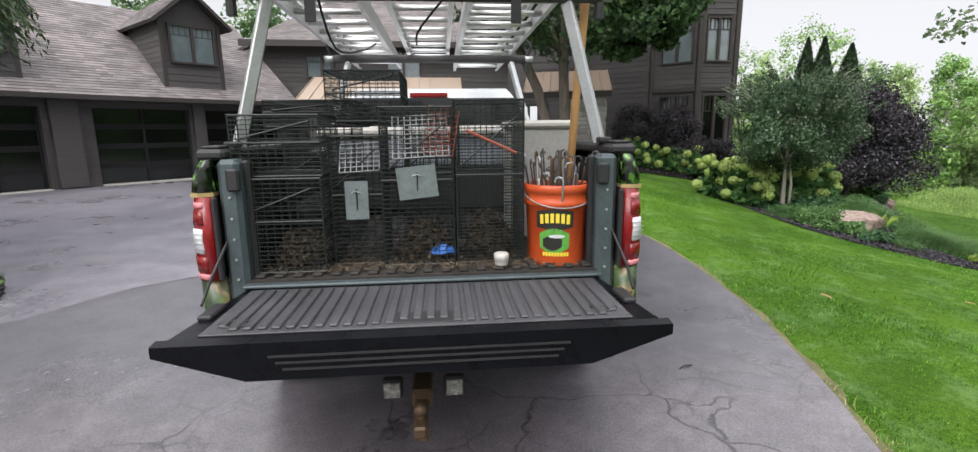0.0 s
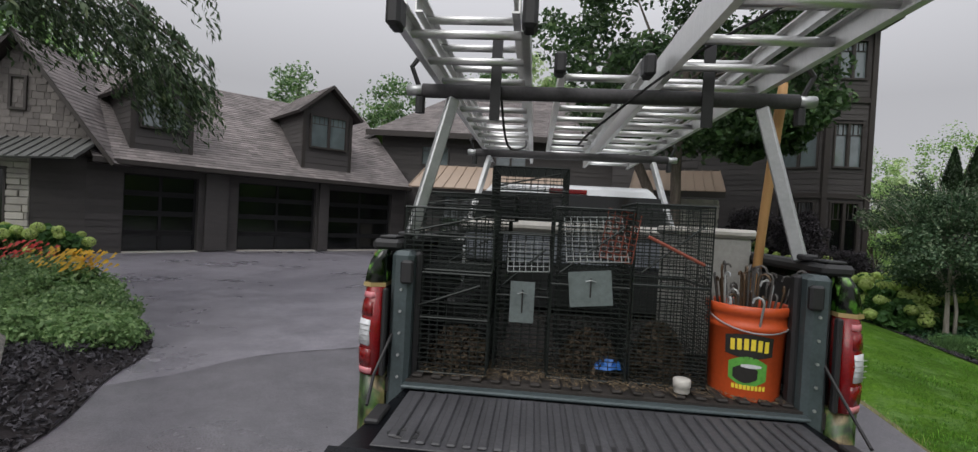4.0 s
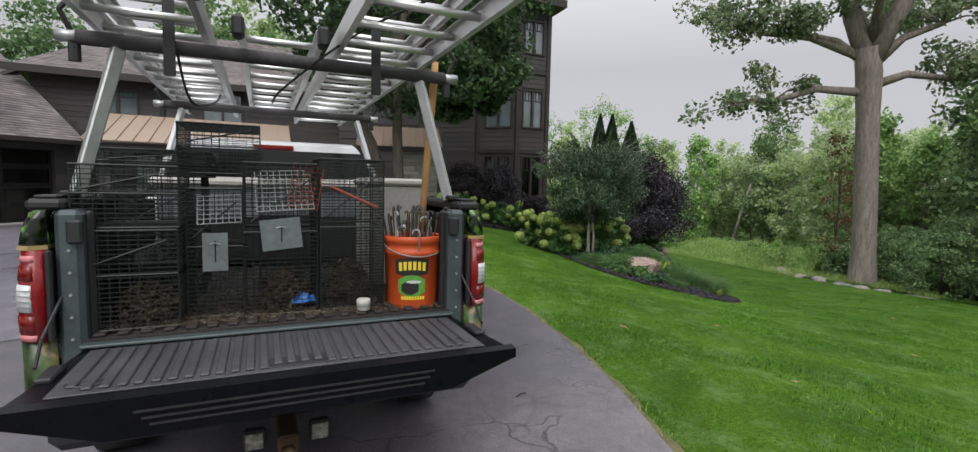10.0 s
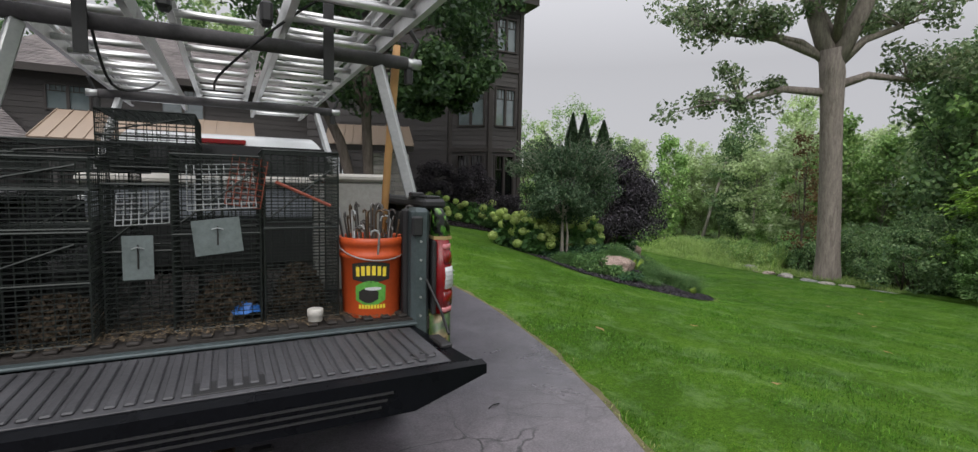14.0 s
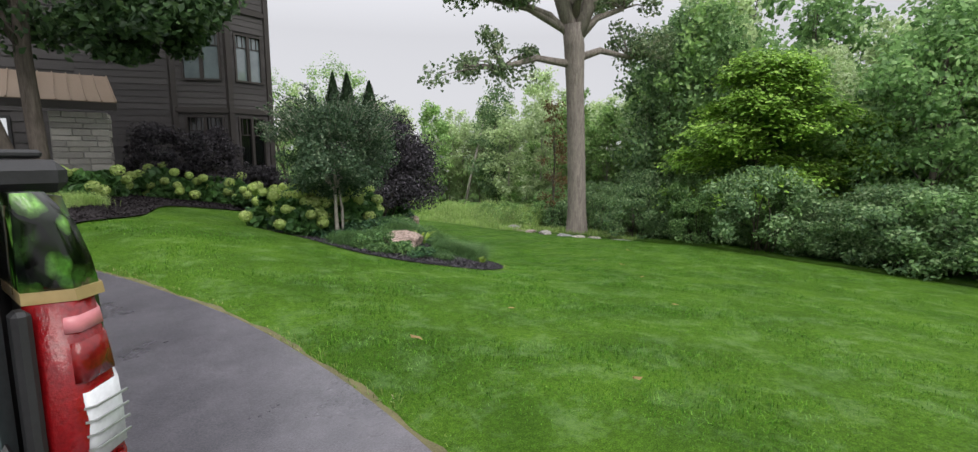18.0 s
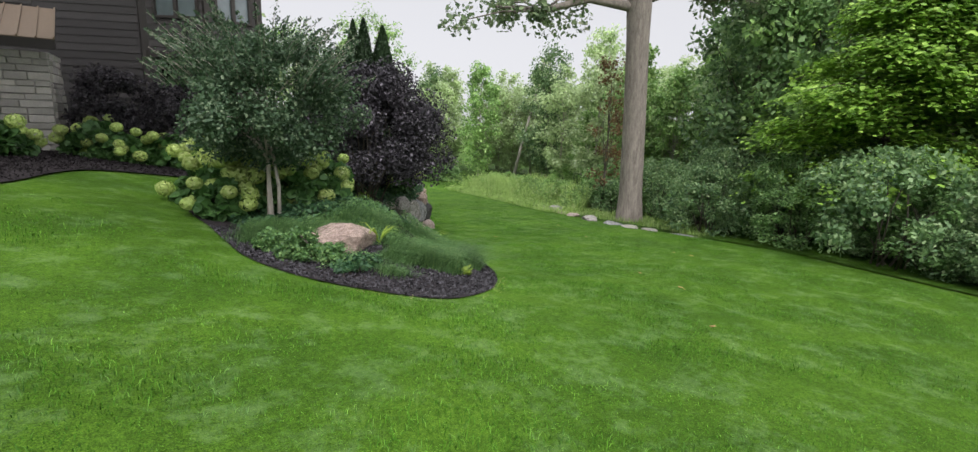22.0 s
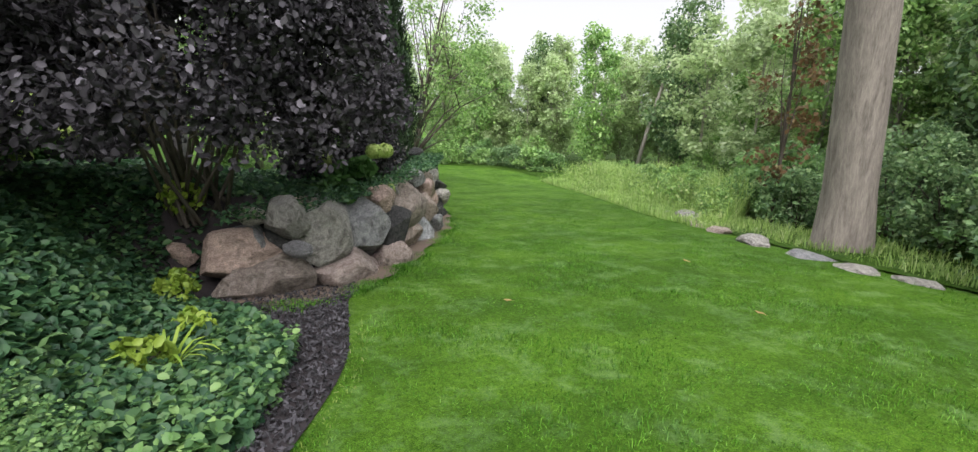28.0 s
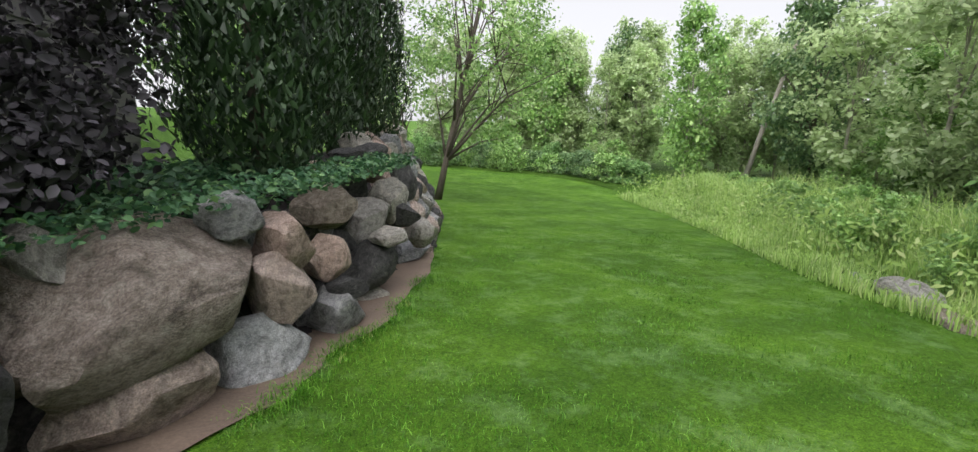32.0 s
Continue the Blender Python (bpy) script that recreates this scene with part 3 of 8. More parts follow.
def leaf_cloud(clumps, radii, per, size, flat=0.5, droop=0.0, long=1.7, near=False):
    """Leaves scattered through clumps: denser to the outside, tilted at random."""
    clumps, radii = np.asarray(clumps, float), np.asarray(radii, float)
    if radii.ndim == 1:
        radii = np.repeat(radii[:, None], 3, 1) * np.array([1, 1, 0.8])
    k = len(clumps) * per
    d = unit(k) * (RNG.random((k, 1)) ** 0.45)
    c = np.repeat(clumps, per, 0) + d * np.repeat(radii, per, 0)
    n = unit(k) * 0.8 + np.array([0, 0, flat]) + d * 0.5
    n /= np.linalg.norm(n, axis=1)[:, None]
    t = np.cross(n, unit(k))
    t /= np.linalg.norm(t, axis=1)[:, None] + 1e-9
    t[:, 2] -= droop
    s = np.cross(n, t)
    s /= np.linalg.norm(s, axis=1)[:, None] + 1e-9
    w = size * (0.6 + 0.8 * RNG.random((k, 1))) / 2
    return leaves6(c, t * w * long * 0.85, s * w) if near else quads(c, t * w * long, s * w)


def smooth01(v):
    v = np.clip(v, 0, 1)
    return v * v * (3 - 2 * v)


def gz(x, y):
    """The height of the ground: level drive, a rise to the house, a fall to the woods."""
    x, y = np.asarray(x, float), np.asarray(y, float)
    down = 0.12 * np.clip(x - 3, 0, 8) + 0.055 * np.clip(x - 11, 0, 14)
    d2 = 0.06 * np.clip(y - 5, 0, 22) * smooth01((x - 6) / 3)
    rise = 0.45 * smooth01((y - 3) / 9) * smooth01((x - 0.5) / 3) * (1 - smooth01((x - 4) / 5))
    by_house = smooth01((y - 11.5) / 2.5) * (1 - smooth01((x - 7.3) / 2.4))
    return rise - down * (1 - 0.7 * by_house) - d2 * (1 - by_house)


def g(x, y):
    return float(gz(x, y))


def spline(pts, n=10, closed=False):
    """A smooth line through points of the plan."""
    p = [np.array(q, float) for q in pts]
    k = len(p)
    out = []
    for i in range(k if closed else k - 1):
        a, b, c, d = (p[j % k] if closed else p[min(max(j, 0), k - 1)] for j in (i - 1, i, i + 1, i + 2))
        for s in np.linspace(0, 1, n, endpoint=False):
            out.append(tuple(0.5 * (2 * b + (c - a) * s + (2 * a - 5 * b + 4 * c - d) * s * s + (3 * b - a - 3 * c + d) * s ** 3)))
    if not closed:
        out.append(tuple(p[-1]))
    return out


def inside(poly, x, y):
    """Which of the points lie in a polygon."""
    x, y = np.asarray(x), np.asarray(y)
    r = np.zeros(x.shape, bool)
    q = np.asarray(poly)
    for (x0, y0), (x1, y1) in zip(q, np.roll(q, -1, 0)):
        c = (y0 > y) != (y1 > y)
        r ^= c & (x < (x1 - x0) * (y - y0) / (y1 - y0 + 1e-12) + x0)
    return r


def edge_dist(poly, x, y, closed=True):
    """The distance of points from an outline."""
    x, y = np.asarray(x, float), np.asarray(y, float)
    best = np.full(x.shape, 1e9)
    q = np.asarray(poly)
    for a, b in zip(q if closed else q[:-1], np.roll(q, -1, 0) if closed else q[1:]):
        d = b - a
        s = np.clip(((x - a[0]) * d[0] + (y - a[1]) * d[1]) / (d @ d + 1e-12), 0, 1)
        best = np.minimum(best, np.hypot(x - a[0] - s * d[0], y - a[1] - s * d[1]))
    return best


def sheet(name, poly, height, step, material, parent=None):
    """A surface over an outline, fanned from rows of a grid, its border on the outline."""
    q = np.asarray(poly)
    bm = bmesh.new()
    lo, hi = q.min(0), q.max(0)
    loop = [bm.verts.new((px, py, 0)) for px, py in poly]
    bm.faces.new(loop)
    for ax in (0, 1):
        for v in np.arange(lo[ax] + step, hi[ax], step):
            co, no = [0, 0, 0], [0, 0, 0]
            co[ax], no[ax] = v, 1
            bmesh.ops.bisect_plane(bm, geom=bm.verts[:] + bm.edges[:] + bm.faces[:], plane_co=co, plane_no=no)
    xs = np.array([v.co.x for v in bm.verts])
    ys = np.array([v.co.y for v in bm.verts])
    for v, z in zip(bm.verts, height(xs, ys)):
        v.co.z = z
    bmesh.ops.recalc_face_normals(bm, faces=bm.faces)
    if sum(f.normal.z for f in bm.faces) < 0:
        bmesh.ops.reverse_faces(bm, faces=bm.faces)
    return part(name, bm, material, parent, smooth=True)


# ---- ground, drive, beds ----
DRIVE_EDGE = [(-1.4, -14), (-0.5, -8), (0.45, -3), (1.15, 0), (1.73, 1.85), (2.05, 2.78), (2.33, 3.95), (2.47, 5.3), (2.42, 6.5), (2.25, 8.0), (1.97, 9.45), (1.75, 10.6), (1.6, 12.2)]
drive_line = spline(DRIVE_EDGE, 8)
DRIVE = drive_line + [(1.5, 21.0), (-5.5, 21.0), (-13.5, 14.0), (-22, 11.5), (-22, -14)]
ISLAND = spline([(-10.6, 9.2), (-9.0, 8.5), (-7.1, 7.35), (-5.4, 6.2), (-4.38, 5.1), (-4.0, 4.15), (-3.52, 3.1), (-3.4, 1.6), (-3.9, -0.5), (-5.5, -2.5), (-9, -3), (-12.5, -1), (-13.5, 4), (-12.6, 8)], 6, True)
BED = spline([(9.35, 7.75), (8.6, 6.95), (7.9, 6.5), (7.1, 6.28), (6.5, 6.6), (5.98, 7.2), (5.74, 7.95), (5.8, 8.8), (5.92, 9.7), (6.0, 10.6), (6.25, 11.7), (6.7, 12.8), (7.1, 13.9), (7.6, 15.0), (8.6, 16.4), (10.8, 17.0), (13.5, 21.5), (17.2, 25.0), (17.3, 23.0), (16.2, 19.8),
              (15.0, 16.6), (14.0, 14.85), (13.2, 13.75), (12.4, 12.75), (11.7, 11.95), (11.2, 11.4), (10.98, 10.75), (10.55, 9.55)], 5, True)
WALL_LINE = spline([(10.35, 11.3), (11.0, 11.5), (11.75, 12.1), (12.45, 12.9), (13.25, 13.9), (14.05, 15.0), (14.95, 16.7), (16.15, 19.9), (17.1, 22.8)], 6)
ENTRY_BED = spline([(1.9, 11.7), (2.6, 11.05), (3.3, 11.15), (4.15, 12.05), (4.75, 13.1), (5.4, 13.95), (6.3, 14.35), (7.5, 14.6), (8.3, 15.6), (8.2, 17.6), (5.6, 19.2), (1.6, 19.0), (1.5, 13.5)], 6, True)


def bed_z(x, y):
    """The planting bed: a low mound in front, a terrace held by the boulder wall behind."""
    x, y = np.asarray(x, float), np.asarray(y, float)
    e = edge_dist(BED, x, y)
    wall = edge_dist(WALL_LINE, x, y, False)
    base = gz(x, y) + 0.012
    terrace = np.maximum(0.12 - 0.16 * np.clip(x - 6.8, 0, 4.2), base)
    reach = 1.9 + 1.0 * (1 - smooth01((y - 8.3) / 1.3)) * (x < 8.5) - 1.45 * smooth01(1 - (wall - 0.4) / 1.5)
    back = 0.42 * smooth01((1.3 - wall) / 0.5) * smooth01((y - 11.2) / 0.5)
    k = smooth01((e - back) / reach) * (1 - smooth01((x - 8.4) / 1.4) * smooth01((12.3 - y) / 0.4))
    return base * (1 - k) + terrace * k


def build_ground():
    xs = np.unique(np.concatenate([np.arange(-30, 45.1, 0.5), np.linspace(-400, -30, 20), np.linspace(45, 500, 24)]))
    ys = np.unique(np.concatenate([np.arange(-16, 50.1, 0.5), np.linspace(-300, -16, 16), np.linspace(50, 500, 24)]))
    gx, gy = np.meshgrid(xs, ys, indexing="ij")
    z = gz(gx, gy) + 0.0
    low = inside(DRIVE, gx, gy) & (edge_dist(DRIVE, gx, gy) > 0.5)
    z = z - 0.06 * low
    inbed = inside(BED, gx, gy) & (edge_dist(BED, gx, gy) > 0.3)
    z = z - 0.05 * inbed
    ny = len(ys)
    i, j = np.meshgrid(np.arange(len(xs) - 1), np.arange(ny - 1), indexing="ij")
    a = (i * ny + j).ravel()
    ground = big_mesh("ground", np.stack([gx, gy, z], -1).reshape(-1, 3), np.stack([a, a + ny, a + ny + 1, a + 1], 1), "lawn", smooth=True)
    tagged(ground, "mown green lawn sloping down to the woods", "lawn", kind="structure")
    seam_pts = spline([(-6.5, 1.8), (-4.6, 3.4), (-3.73, 4.29), (-3.25, 5.14), (-2.24, 5.82), (-1.5, 6.15), (-1.0, 6.3)], 10)
    vs_, fs_ = [], []
    for i, (px, py) in enumerate(seam_pts):
        w = 0.012 + 0.008 * math.sin(i * 1.7)
        z_ = g(px, py) + 0.024
        vs_ += [(px - w * 0.5, py - w, z_), (px + w * 0.5, py + w, z_)]
        if i:
            fs_.append((2 * i - 2, 2 * i - 1, 2 * i + 1, 2 * i))
    tagged(part("pavement_seam", (vs_, [], fs_), "black"), "dark tarred joint curving across the driveway", "paving joint", kind="structure")
    line = [(p[0], p[1]) for p in seam_pts if p[0] < -0.9] + [(-0.5, 7.2), (-0.2, 10.0), (0.2, 21.0)]
    lower = drive_line + [(1.5, 21.0)] + line[::-1] + [(-22, 1.0), (-22, -14)]
    upper = line + [(-5.5, 21.0), (-13.5, 14.0), (-22, 11.5), (-22, 1.0)]
    d = sheet("driveway", lower, lambda x, y: gz(x, y) + 0.02, 1.0, "asphalt")
    tagged(d, "worn cracked dark asphalt driveway with damp patches", "driveway", kind="structure")
    # greyed court, its tone raised further in place of the sky's sheen
    d = sheet("driveway_court", upper, lambda x, y: gz(x, y) + 0.02, 1.0, "asphalt_old")
    tagged(d, "older greyed asphalt court in front of the garages, lightened as sky sheen", "driveway", kind="structure")
    return ground


build_ground()
main_bed = sheet("planting_bed", BED, bed_z, 0.22, "mulch")
tagged(main_bed, "raised kidney-shaped bed of dark mulch in the lawn", "flower bed", kind="structure")
island = sheet("island_bed", ISLAND, lambda x, y: gz(x, y) + 0.03 + 0.14 * smooth01(edge_dist(ISLAND, x, y) / 0.5), 0.7, "mulch")
tagged(island, "dark mulch bed beside the driveway", "flower bed", kind="structure")
entry_bed = sheet("entry_bed", ENTRY_BED, lambda x, y: gz(x, y) + 0.03 + 0.1 * smooth01(edge_dist(ENTRY_BED, x, y) / 0.5), 0.6, "mulch")
tagged(entry_bed, "dark mulch bed along the house front", "flower bed", kind="structure")


# ---- the house ----
def frame2(a, b):
    """A pose whose x runs from a to b of the plan, y into the house."""
    d = (Vector(b) - Vector(a)).normalized()
    m = Matrix.Identity(4)
    m.col[0][:3], m.col[1][:3], m.col[3][:3] = (d.x, d.y, 0), (-d.y, d.x, 0), (a[0], a[1], 0)
    return m, (Vector(b) - Vector(a)).length


def siding(parent, a, b, z0, z1, holes=(), course=0.19, material="siding"):
    """A wall of lapped boards with openings cut through, each board a piece of its own."""
    m, w = frame2(a, b)
    core = bmesh.new()
    xs = sorted({0, w, *[h[0] for h in holes], *[h[1] for h in holes]})
    for x0, x1 in zip(xs, xs[1:]):
        zs = [(z0, z1)]
        for h in holes:
            if h[0] < (x0 + x1) / 2 < h[1]:
                zs = [q for s, t in zs for q in ((s, min(t, h[2])), (max(s, h[3]), t)) if q[1] - q[0] > 0.01]
        for s, t in zs:
            bx(core, (x1 - x0, 0.2, t - s), m @ Matrix.Translation(((x0 + x1) / 2, 0.13, (s + t) / 2)))
    part("wall_core", core, material, parent)
    z = z0
    while z < z1 - 0.02:
        h = min(course, z1 - z)
        spans = [(0, w)]
        for o in holes:
            if o[2] < z + h * 0.6 and o[3] > z + h * 0.4:
                spans = [q for s, t in spans for q in ((s, min(t, o[0])), (max(s, o[1]), t)) if q[1] - q[0] > 0.03]
        for s, t in spans:
            bm = bmesh.new()
            bx(bm, (t - s, 0.022, h * 1.06), m @ pose((s + t) / 2, 0.012, z + h / 2, -4))
            part("board", bm, material, parent)
        z += h


def window(name, parent, a, b, x0, x1, z0, z1, bars=1, grid=0, glass="glass", set_back=0.05, frame_w=0.06, trim="trim"):
    """A casement with frame, mullions, small upper lights and panes of its own."""
    m, _ = frame2(a, b)
    w = new(name)
    w.parent = parent
    f = bmesh.new()
    for c, s in ((((x0 + x1) / 2, z0 + frame_w / 2), (x1 - x0, frame_w)), (((x0 + x1) / 2, z1 - frame_w / 2), (x1 - x0, frame_w)),
                 ((x0 + frame_w / 2, (z0 + z1) / 2), (frame_w, z1 - z0 - 2 * frame_w)), ((x1 - frame_w / 2, (z0 + z1) / 2), (frame_w, z1 - z0 - 2 * frame_w))):
        bx(f, (s[0], 0.1, s[1]), m @ Matrix.Translation((c[0], 0.0, c[1])))
    part("window_frame", f, trim, w)
    step = (x1 - x0) / (bars + 1)
    for i in range(bars):
        part("mullion", box((0.09, 0.09, z1 - z0 - 2 * frame_w), m=m @ Matrix.Translation((x0 + step * (i + 1), 0.0, (z0 + z1) / 2))), trim, w)
    for i in range(bars + 1):
        p0, p1 = x0 + step * i, x0 + step * (i + 1)
        part("pane", box((p1 - p0 - 0.04, 0.012, z1 - z0 - 0.06), m=m @ Matrix.Translation(((p0 + p1) / 2, set_back, (z0 + z1) / 2))), glass, w)
        if grid:
            zz = z1 - (z1 - z0) * 0.28
            part("glazing_bar", box((p1 - p0 - 0.12, 0.03, 0.025), m=m @ Matrix.Translation(((p0 + p1) / 2, 0.03, zz))), trim, w)
            for k in range(1, grid + 1):
                part("glazing_bar", box((0.02, 0.03, z1 - zz - frame_w), m=m @ Matrix.Translation((p0 + (p1 - p0) * k / (grid + 1), 0.03, (zz + z1 - frame_w) / 2))), trim, w)
    return w


def garage_door(parent, a, b, x0, x1, z1):
    """A sectional door of four glazed rows in a dark frame, with a pale sill."""
    m, _ = frame2(a, b)
    d = new("garage_door")
    d.parent = parent
    rows = 4
    for r in range(rows):
        s, t = z1 * r / rows + 0.01, z1 * (r + 1) / rows - 0.005
        bm = bmesh.new()
        fw = 0.07
        bx(bm, (x1 - x0, 0.05, fw), m @ Matrix.Translation(((x0 + x1) / 2, 0.2, s + fw / 2)))
        bx(bm, (x1 - x0, 0.05, fw), m @ Matrix.Translation(((x0 + x1) / 2, 0.2, t - fw / 2)))
        for k in range(3):
            bx(bm, (fw, 0.048, t - s - 2 * fw), m @ Matrix.Translation((x0 + fw / 2 + (x1 - x0 - fw) * k / 2, 0.2, (s + t) / 2)))
        part("door_section", bm, "garage_frame", d)
        for k in range(2):
            wd = (x1 - x0) / 2
            part("pane", box((wd - 0.1, 0.01, t - s - 0.12), m=m @ Matrix.Translation((x0 + wd * (k + 0.5), 0.215, (s + t) / 2))), "garage_glass", d)
    # added panel, stops light from the open interior showing through section gaps
    part("light_stop", box((x1 - x0 + 0.2, 0.02, z1 + 0.1), m=m @ Matrix.Translation(((x0 + x1) / 2, 0.32, z1 / 2))), "garage_frame", d)
    part("sill", box((x1 - x0, 0.3, 0.03), m=m @ Matrix.Translation(((x0 + x1) / 2, 0.05, 0.035))), "cream", d, "pale door sill strip")
    return d


def roof_plane(name, parent, e0, e1, r1, r0, material="shingle", thick=0.1, course=0.14):
    """A roof slope with courses of shingles that step up the deck. Corners: eave start and end, ridge end and start."""
    e0, e1, r1, r0 = (Vector(v) for v in (e0, e1, r1, r0))
    nrm = (e1 - e0).cross(r0 - e0).normalized()
    if nrm.z < 0:
        nrm.negate()
    deck = bmesh.new()
    vs = [deck.verts.new(v) for v in (e0, e1, r1, r0)] + [deck.verts.new(v - nrm * thick) for v in (e0, e1, r1, r0)]
    for f in ((0, 1, 2, 3), (7, 6, 5, 4), (0, 4, 5, 1), (1, 5, 6, 2), (2, 6, 7, 3), (3, 7, 4, 0)):
        deck.faces.new([vs[i] for i in f])
    bmesh.ops.recalc_face_normals(deck, faces=deck.faces)
    ob = part(name, deck, "trim", parent)
    rows = max(2, int(((r0 - e0).length + (r1 - e1).length) / 2 / course))
    vv, ff = [], []
    rnd = random.Random(len(parent.children) + 3)
    for i in range(rows):
        s, t = i / rows, min(1, (i + 1.15) / rows)
        a0, a1, b0, b1 = e0.lerp(r0, s), e1.lerp(r1, s), e0.lerp(r0, t), e1.lerp(r1, t)
        ln = (a1 - a0).length
        k, x = max(1, int(ln / 0.3)), 0.0
        cuts = [0] + sorted(min(0.999, max(0.001, (j + rnd.uniform(-0.25, 0.25) + 0.5 * (i % 2)) / k)) for j in range(1, k)) + [1]
        for c0, c1 in zip(cuts, cuts[1:]):
            if c1 - c0 < 0.002:
                continue
            up = nrm * (0.016 + rnd.uniform(0, 0.006))
            p = [a0.lerp(a1, c0) + up, a0.lerp(a1, c1) + up, b0.lerp(b1, c1) + nrm * 0.003, b0.lerp(b1, c0) + nrm * 0.003, a0.lerp(a1, c0), a0.lerp(a1, c1)]
            o = len(vv)
            vv.extend(tuple(q) for q in p)
            ff.extend(((o, o + 1, o + 2, o + 3), (o + 4, o + 5, o + 1, o)))
    tagged(part("shingles", (vv, [], ff), material, ob), kind="stuff")
    return ob


def seam_roof(name, parent, e0, e1, r1, r0, step=0.42, metal="tan_metal"):
    """Standing-seam metal: trays and upright seams of their own."""
    e0, e1, r1, r0 = (Vector(v) for v in (e0, e1, r1, r0))
    nrm = (e1 - e0).cross(r0 - e0).normalized()
    if nrm.z < 0:
        nrm.negate()
    holder = new(name)
    holder.parent = parent
    k = max(2, round((e1 - e0).length / step))
    for i in range(k):
        s, t = i / k, (i + 1) / k
        q = [e0.lerp(e1, s), e0.lerp(e1, t), r0.lerp(r1, t), r0.lerp(r1, s)]
        vs = [tuple(v) for v in q] + [tuple(v - nrm * 0.05) for v in q]
        part("tray", (vs, [], [(0, 1, 2, 3), (7, 6, 5, 4), (0, 4, 5, 1), (1, 5, 6, 2), (2, 6, 7, 3), (3, 7, 4, 0)]), metal, holder)
    for i in range(k + 1):
        s = i / k
        bm = bmesh.new()
        bar(bm, e0.lerp(e1, s) + nrm * 0.012, r0.lerp(r1, s) + nrm * 0.012, 0.025, 0.05)
        part("seam", bm, metal, holder)
    return holder


def stone_wall(parent, a, b, z0, z1, holes=(), batter=0.0, course=0.17):
    """Coursed split limestone, stone by stone."""
    m, w = frame2(a, b)
    rnd = random.Random(int(w * 100))
    core = bmesh.new()
    xs = sorted({0, w, *[h[0] for h in holes], *[h[1] for h in holes]})
    for x0, x1 in zip(xs, xs[1:]):
        zs = [(z0, z1)]
        for h in holes:
            if h[0] < (x0 + x1) / 2 < h[1]:
                zs = [q for s, t in zs for q in ((s, min(t, h[2])), (max(s, h[3]), t)) if q[1] - q[0] > 0.01]
        for s, t in zs:
            bx(core, (x1 - x0, 0.3, t - s), m @ Matrix.Translation(((x0 + x1) / 2, 0.17, (s + t) / 2)))
    part("mortar", core, "concrete", parent)
    z = z0
    while z < z1 - 0.03:
        h = min(course * rnd.uniform(0.7, 1.25), z1 - z)
        x = 0.0
        while x < w - 0.02:
            ln = min(rnd.uniform(0.25, 0.75), w - x)
            for o in holes:
                if o[2] < z + h / 2 < o[3]:
                    if x < o[0] - 0.02 < x + ln:
                        ln = o[0] - x
                    elif o[0] - 0.03 < x < o[1] - 0.02:
                        ln = o[1] - x
            if w - x - ln < 0.12 and not holes:
                ln = w - x
            c = x + ln / 2
            if not any(o[0] - 0.02 < c < o[1] + 0.02 and o[2] < z + h / 2 < o[3] for o in holes):
                bm = bmesh.new()
                dpt = rnd.uniform(0.05, 0.1)
                bx(bm, (ln - 0.014, dpt, h - 0.014), m @ pose(c, 0.03 - dpt / 2 + batter * (z1 - z) * -1, z + h / 2, 0, 0, rnd.uniform(-1, 1)), bevel=0.012)
                part("stone", bm, "limestone", parent)
            x += ln
        z += h


house = thing("house", "large dark-stained cedar house with shingled roofs and garages", "house", kind="structure")
A0, A1, B1 = (-12.45, 12.6), (-10.4, 15.7), (-5.9, 20.52)
EAVE, RIDGE = 2.6, 5.95
siding(house, A0, A1, 0, EAVE, [(0.84, 2.79, 0, 2.3)])
siding(house, A1, B1, 0, EAVE, [(0.27, 2.87, 0, 2.32), (3.38, 6.0, 0, 2.32)])
garage_door(house, A0, A1, 0.84, 2.79, 2.3)
garage_door(house, A1, B1, 0.27, 2.87, 2.32)
garage_door(house, A1, B1, 3.38, 6.0, 2.32)
for a, b, x0, x1 in ((A0, A1, 2.95, 3.62), (A1, B1, 2.95, 3.3)):
    m_, _ = frame2(a, b)
    part("pilaster", box((x1 - x0, 0.14, EAVE - 0.1), m=m_ @ Matrix.Translation(((x0 + x1) / 2, -0.07, EAVE / 2)), bevel=0.01), "siding", house)


def off(a, b, d):
    """The plan line a to b moved by d into the house."""
    m, _ = frame2(a, b)
    n = m.col[1]
    return (a[0] + n[0] * d, a[1] + n[1] * d), (b[0] + n[0] * d, b[1] + n[1] * d)


OV = -0.5
ea0, ea1 = off(A0, A1, OV)
eb0, eb1 = off(A1, B1, OV)
ra0, ra1 = off(A0, A1, 4.0)
rb0, rb1 = off(A1, B1, 4.0)
mid_e = ((ea1[0] + eb0[0]) / 2 + 0.02, (ea1[1] + eb0[1]) / 2)
mid_r = ((ra1[0] + rb0[0]) / 2, (ra1[1] + rb0[1]) / 2)
roof_plane("garage_roof", house, (*ea0, EAVE), (*mid_e, EAVE), (*mid_r, RIDGE), (*ra0, RIDGE))
roof_plane("garage_roof", house, (*mid_e, EAVE), (*eb1, EAVE), (*rb1, RIDGE), (*mid_r, RIDGE))
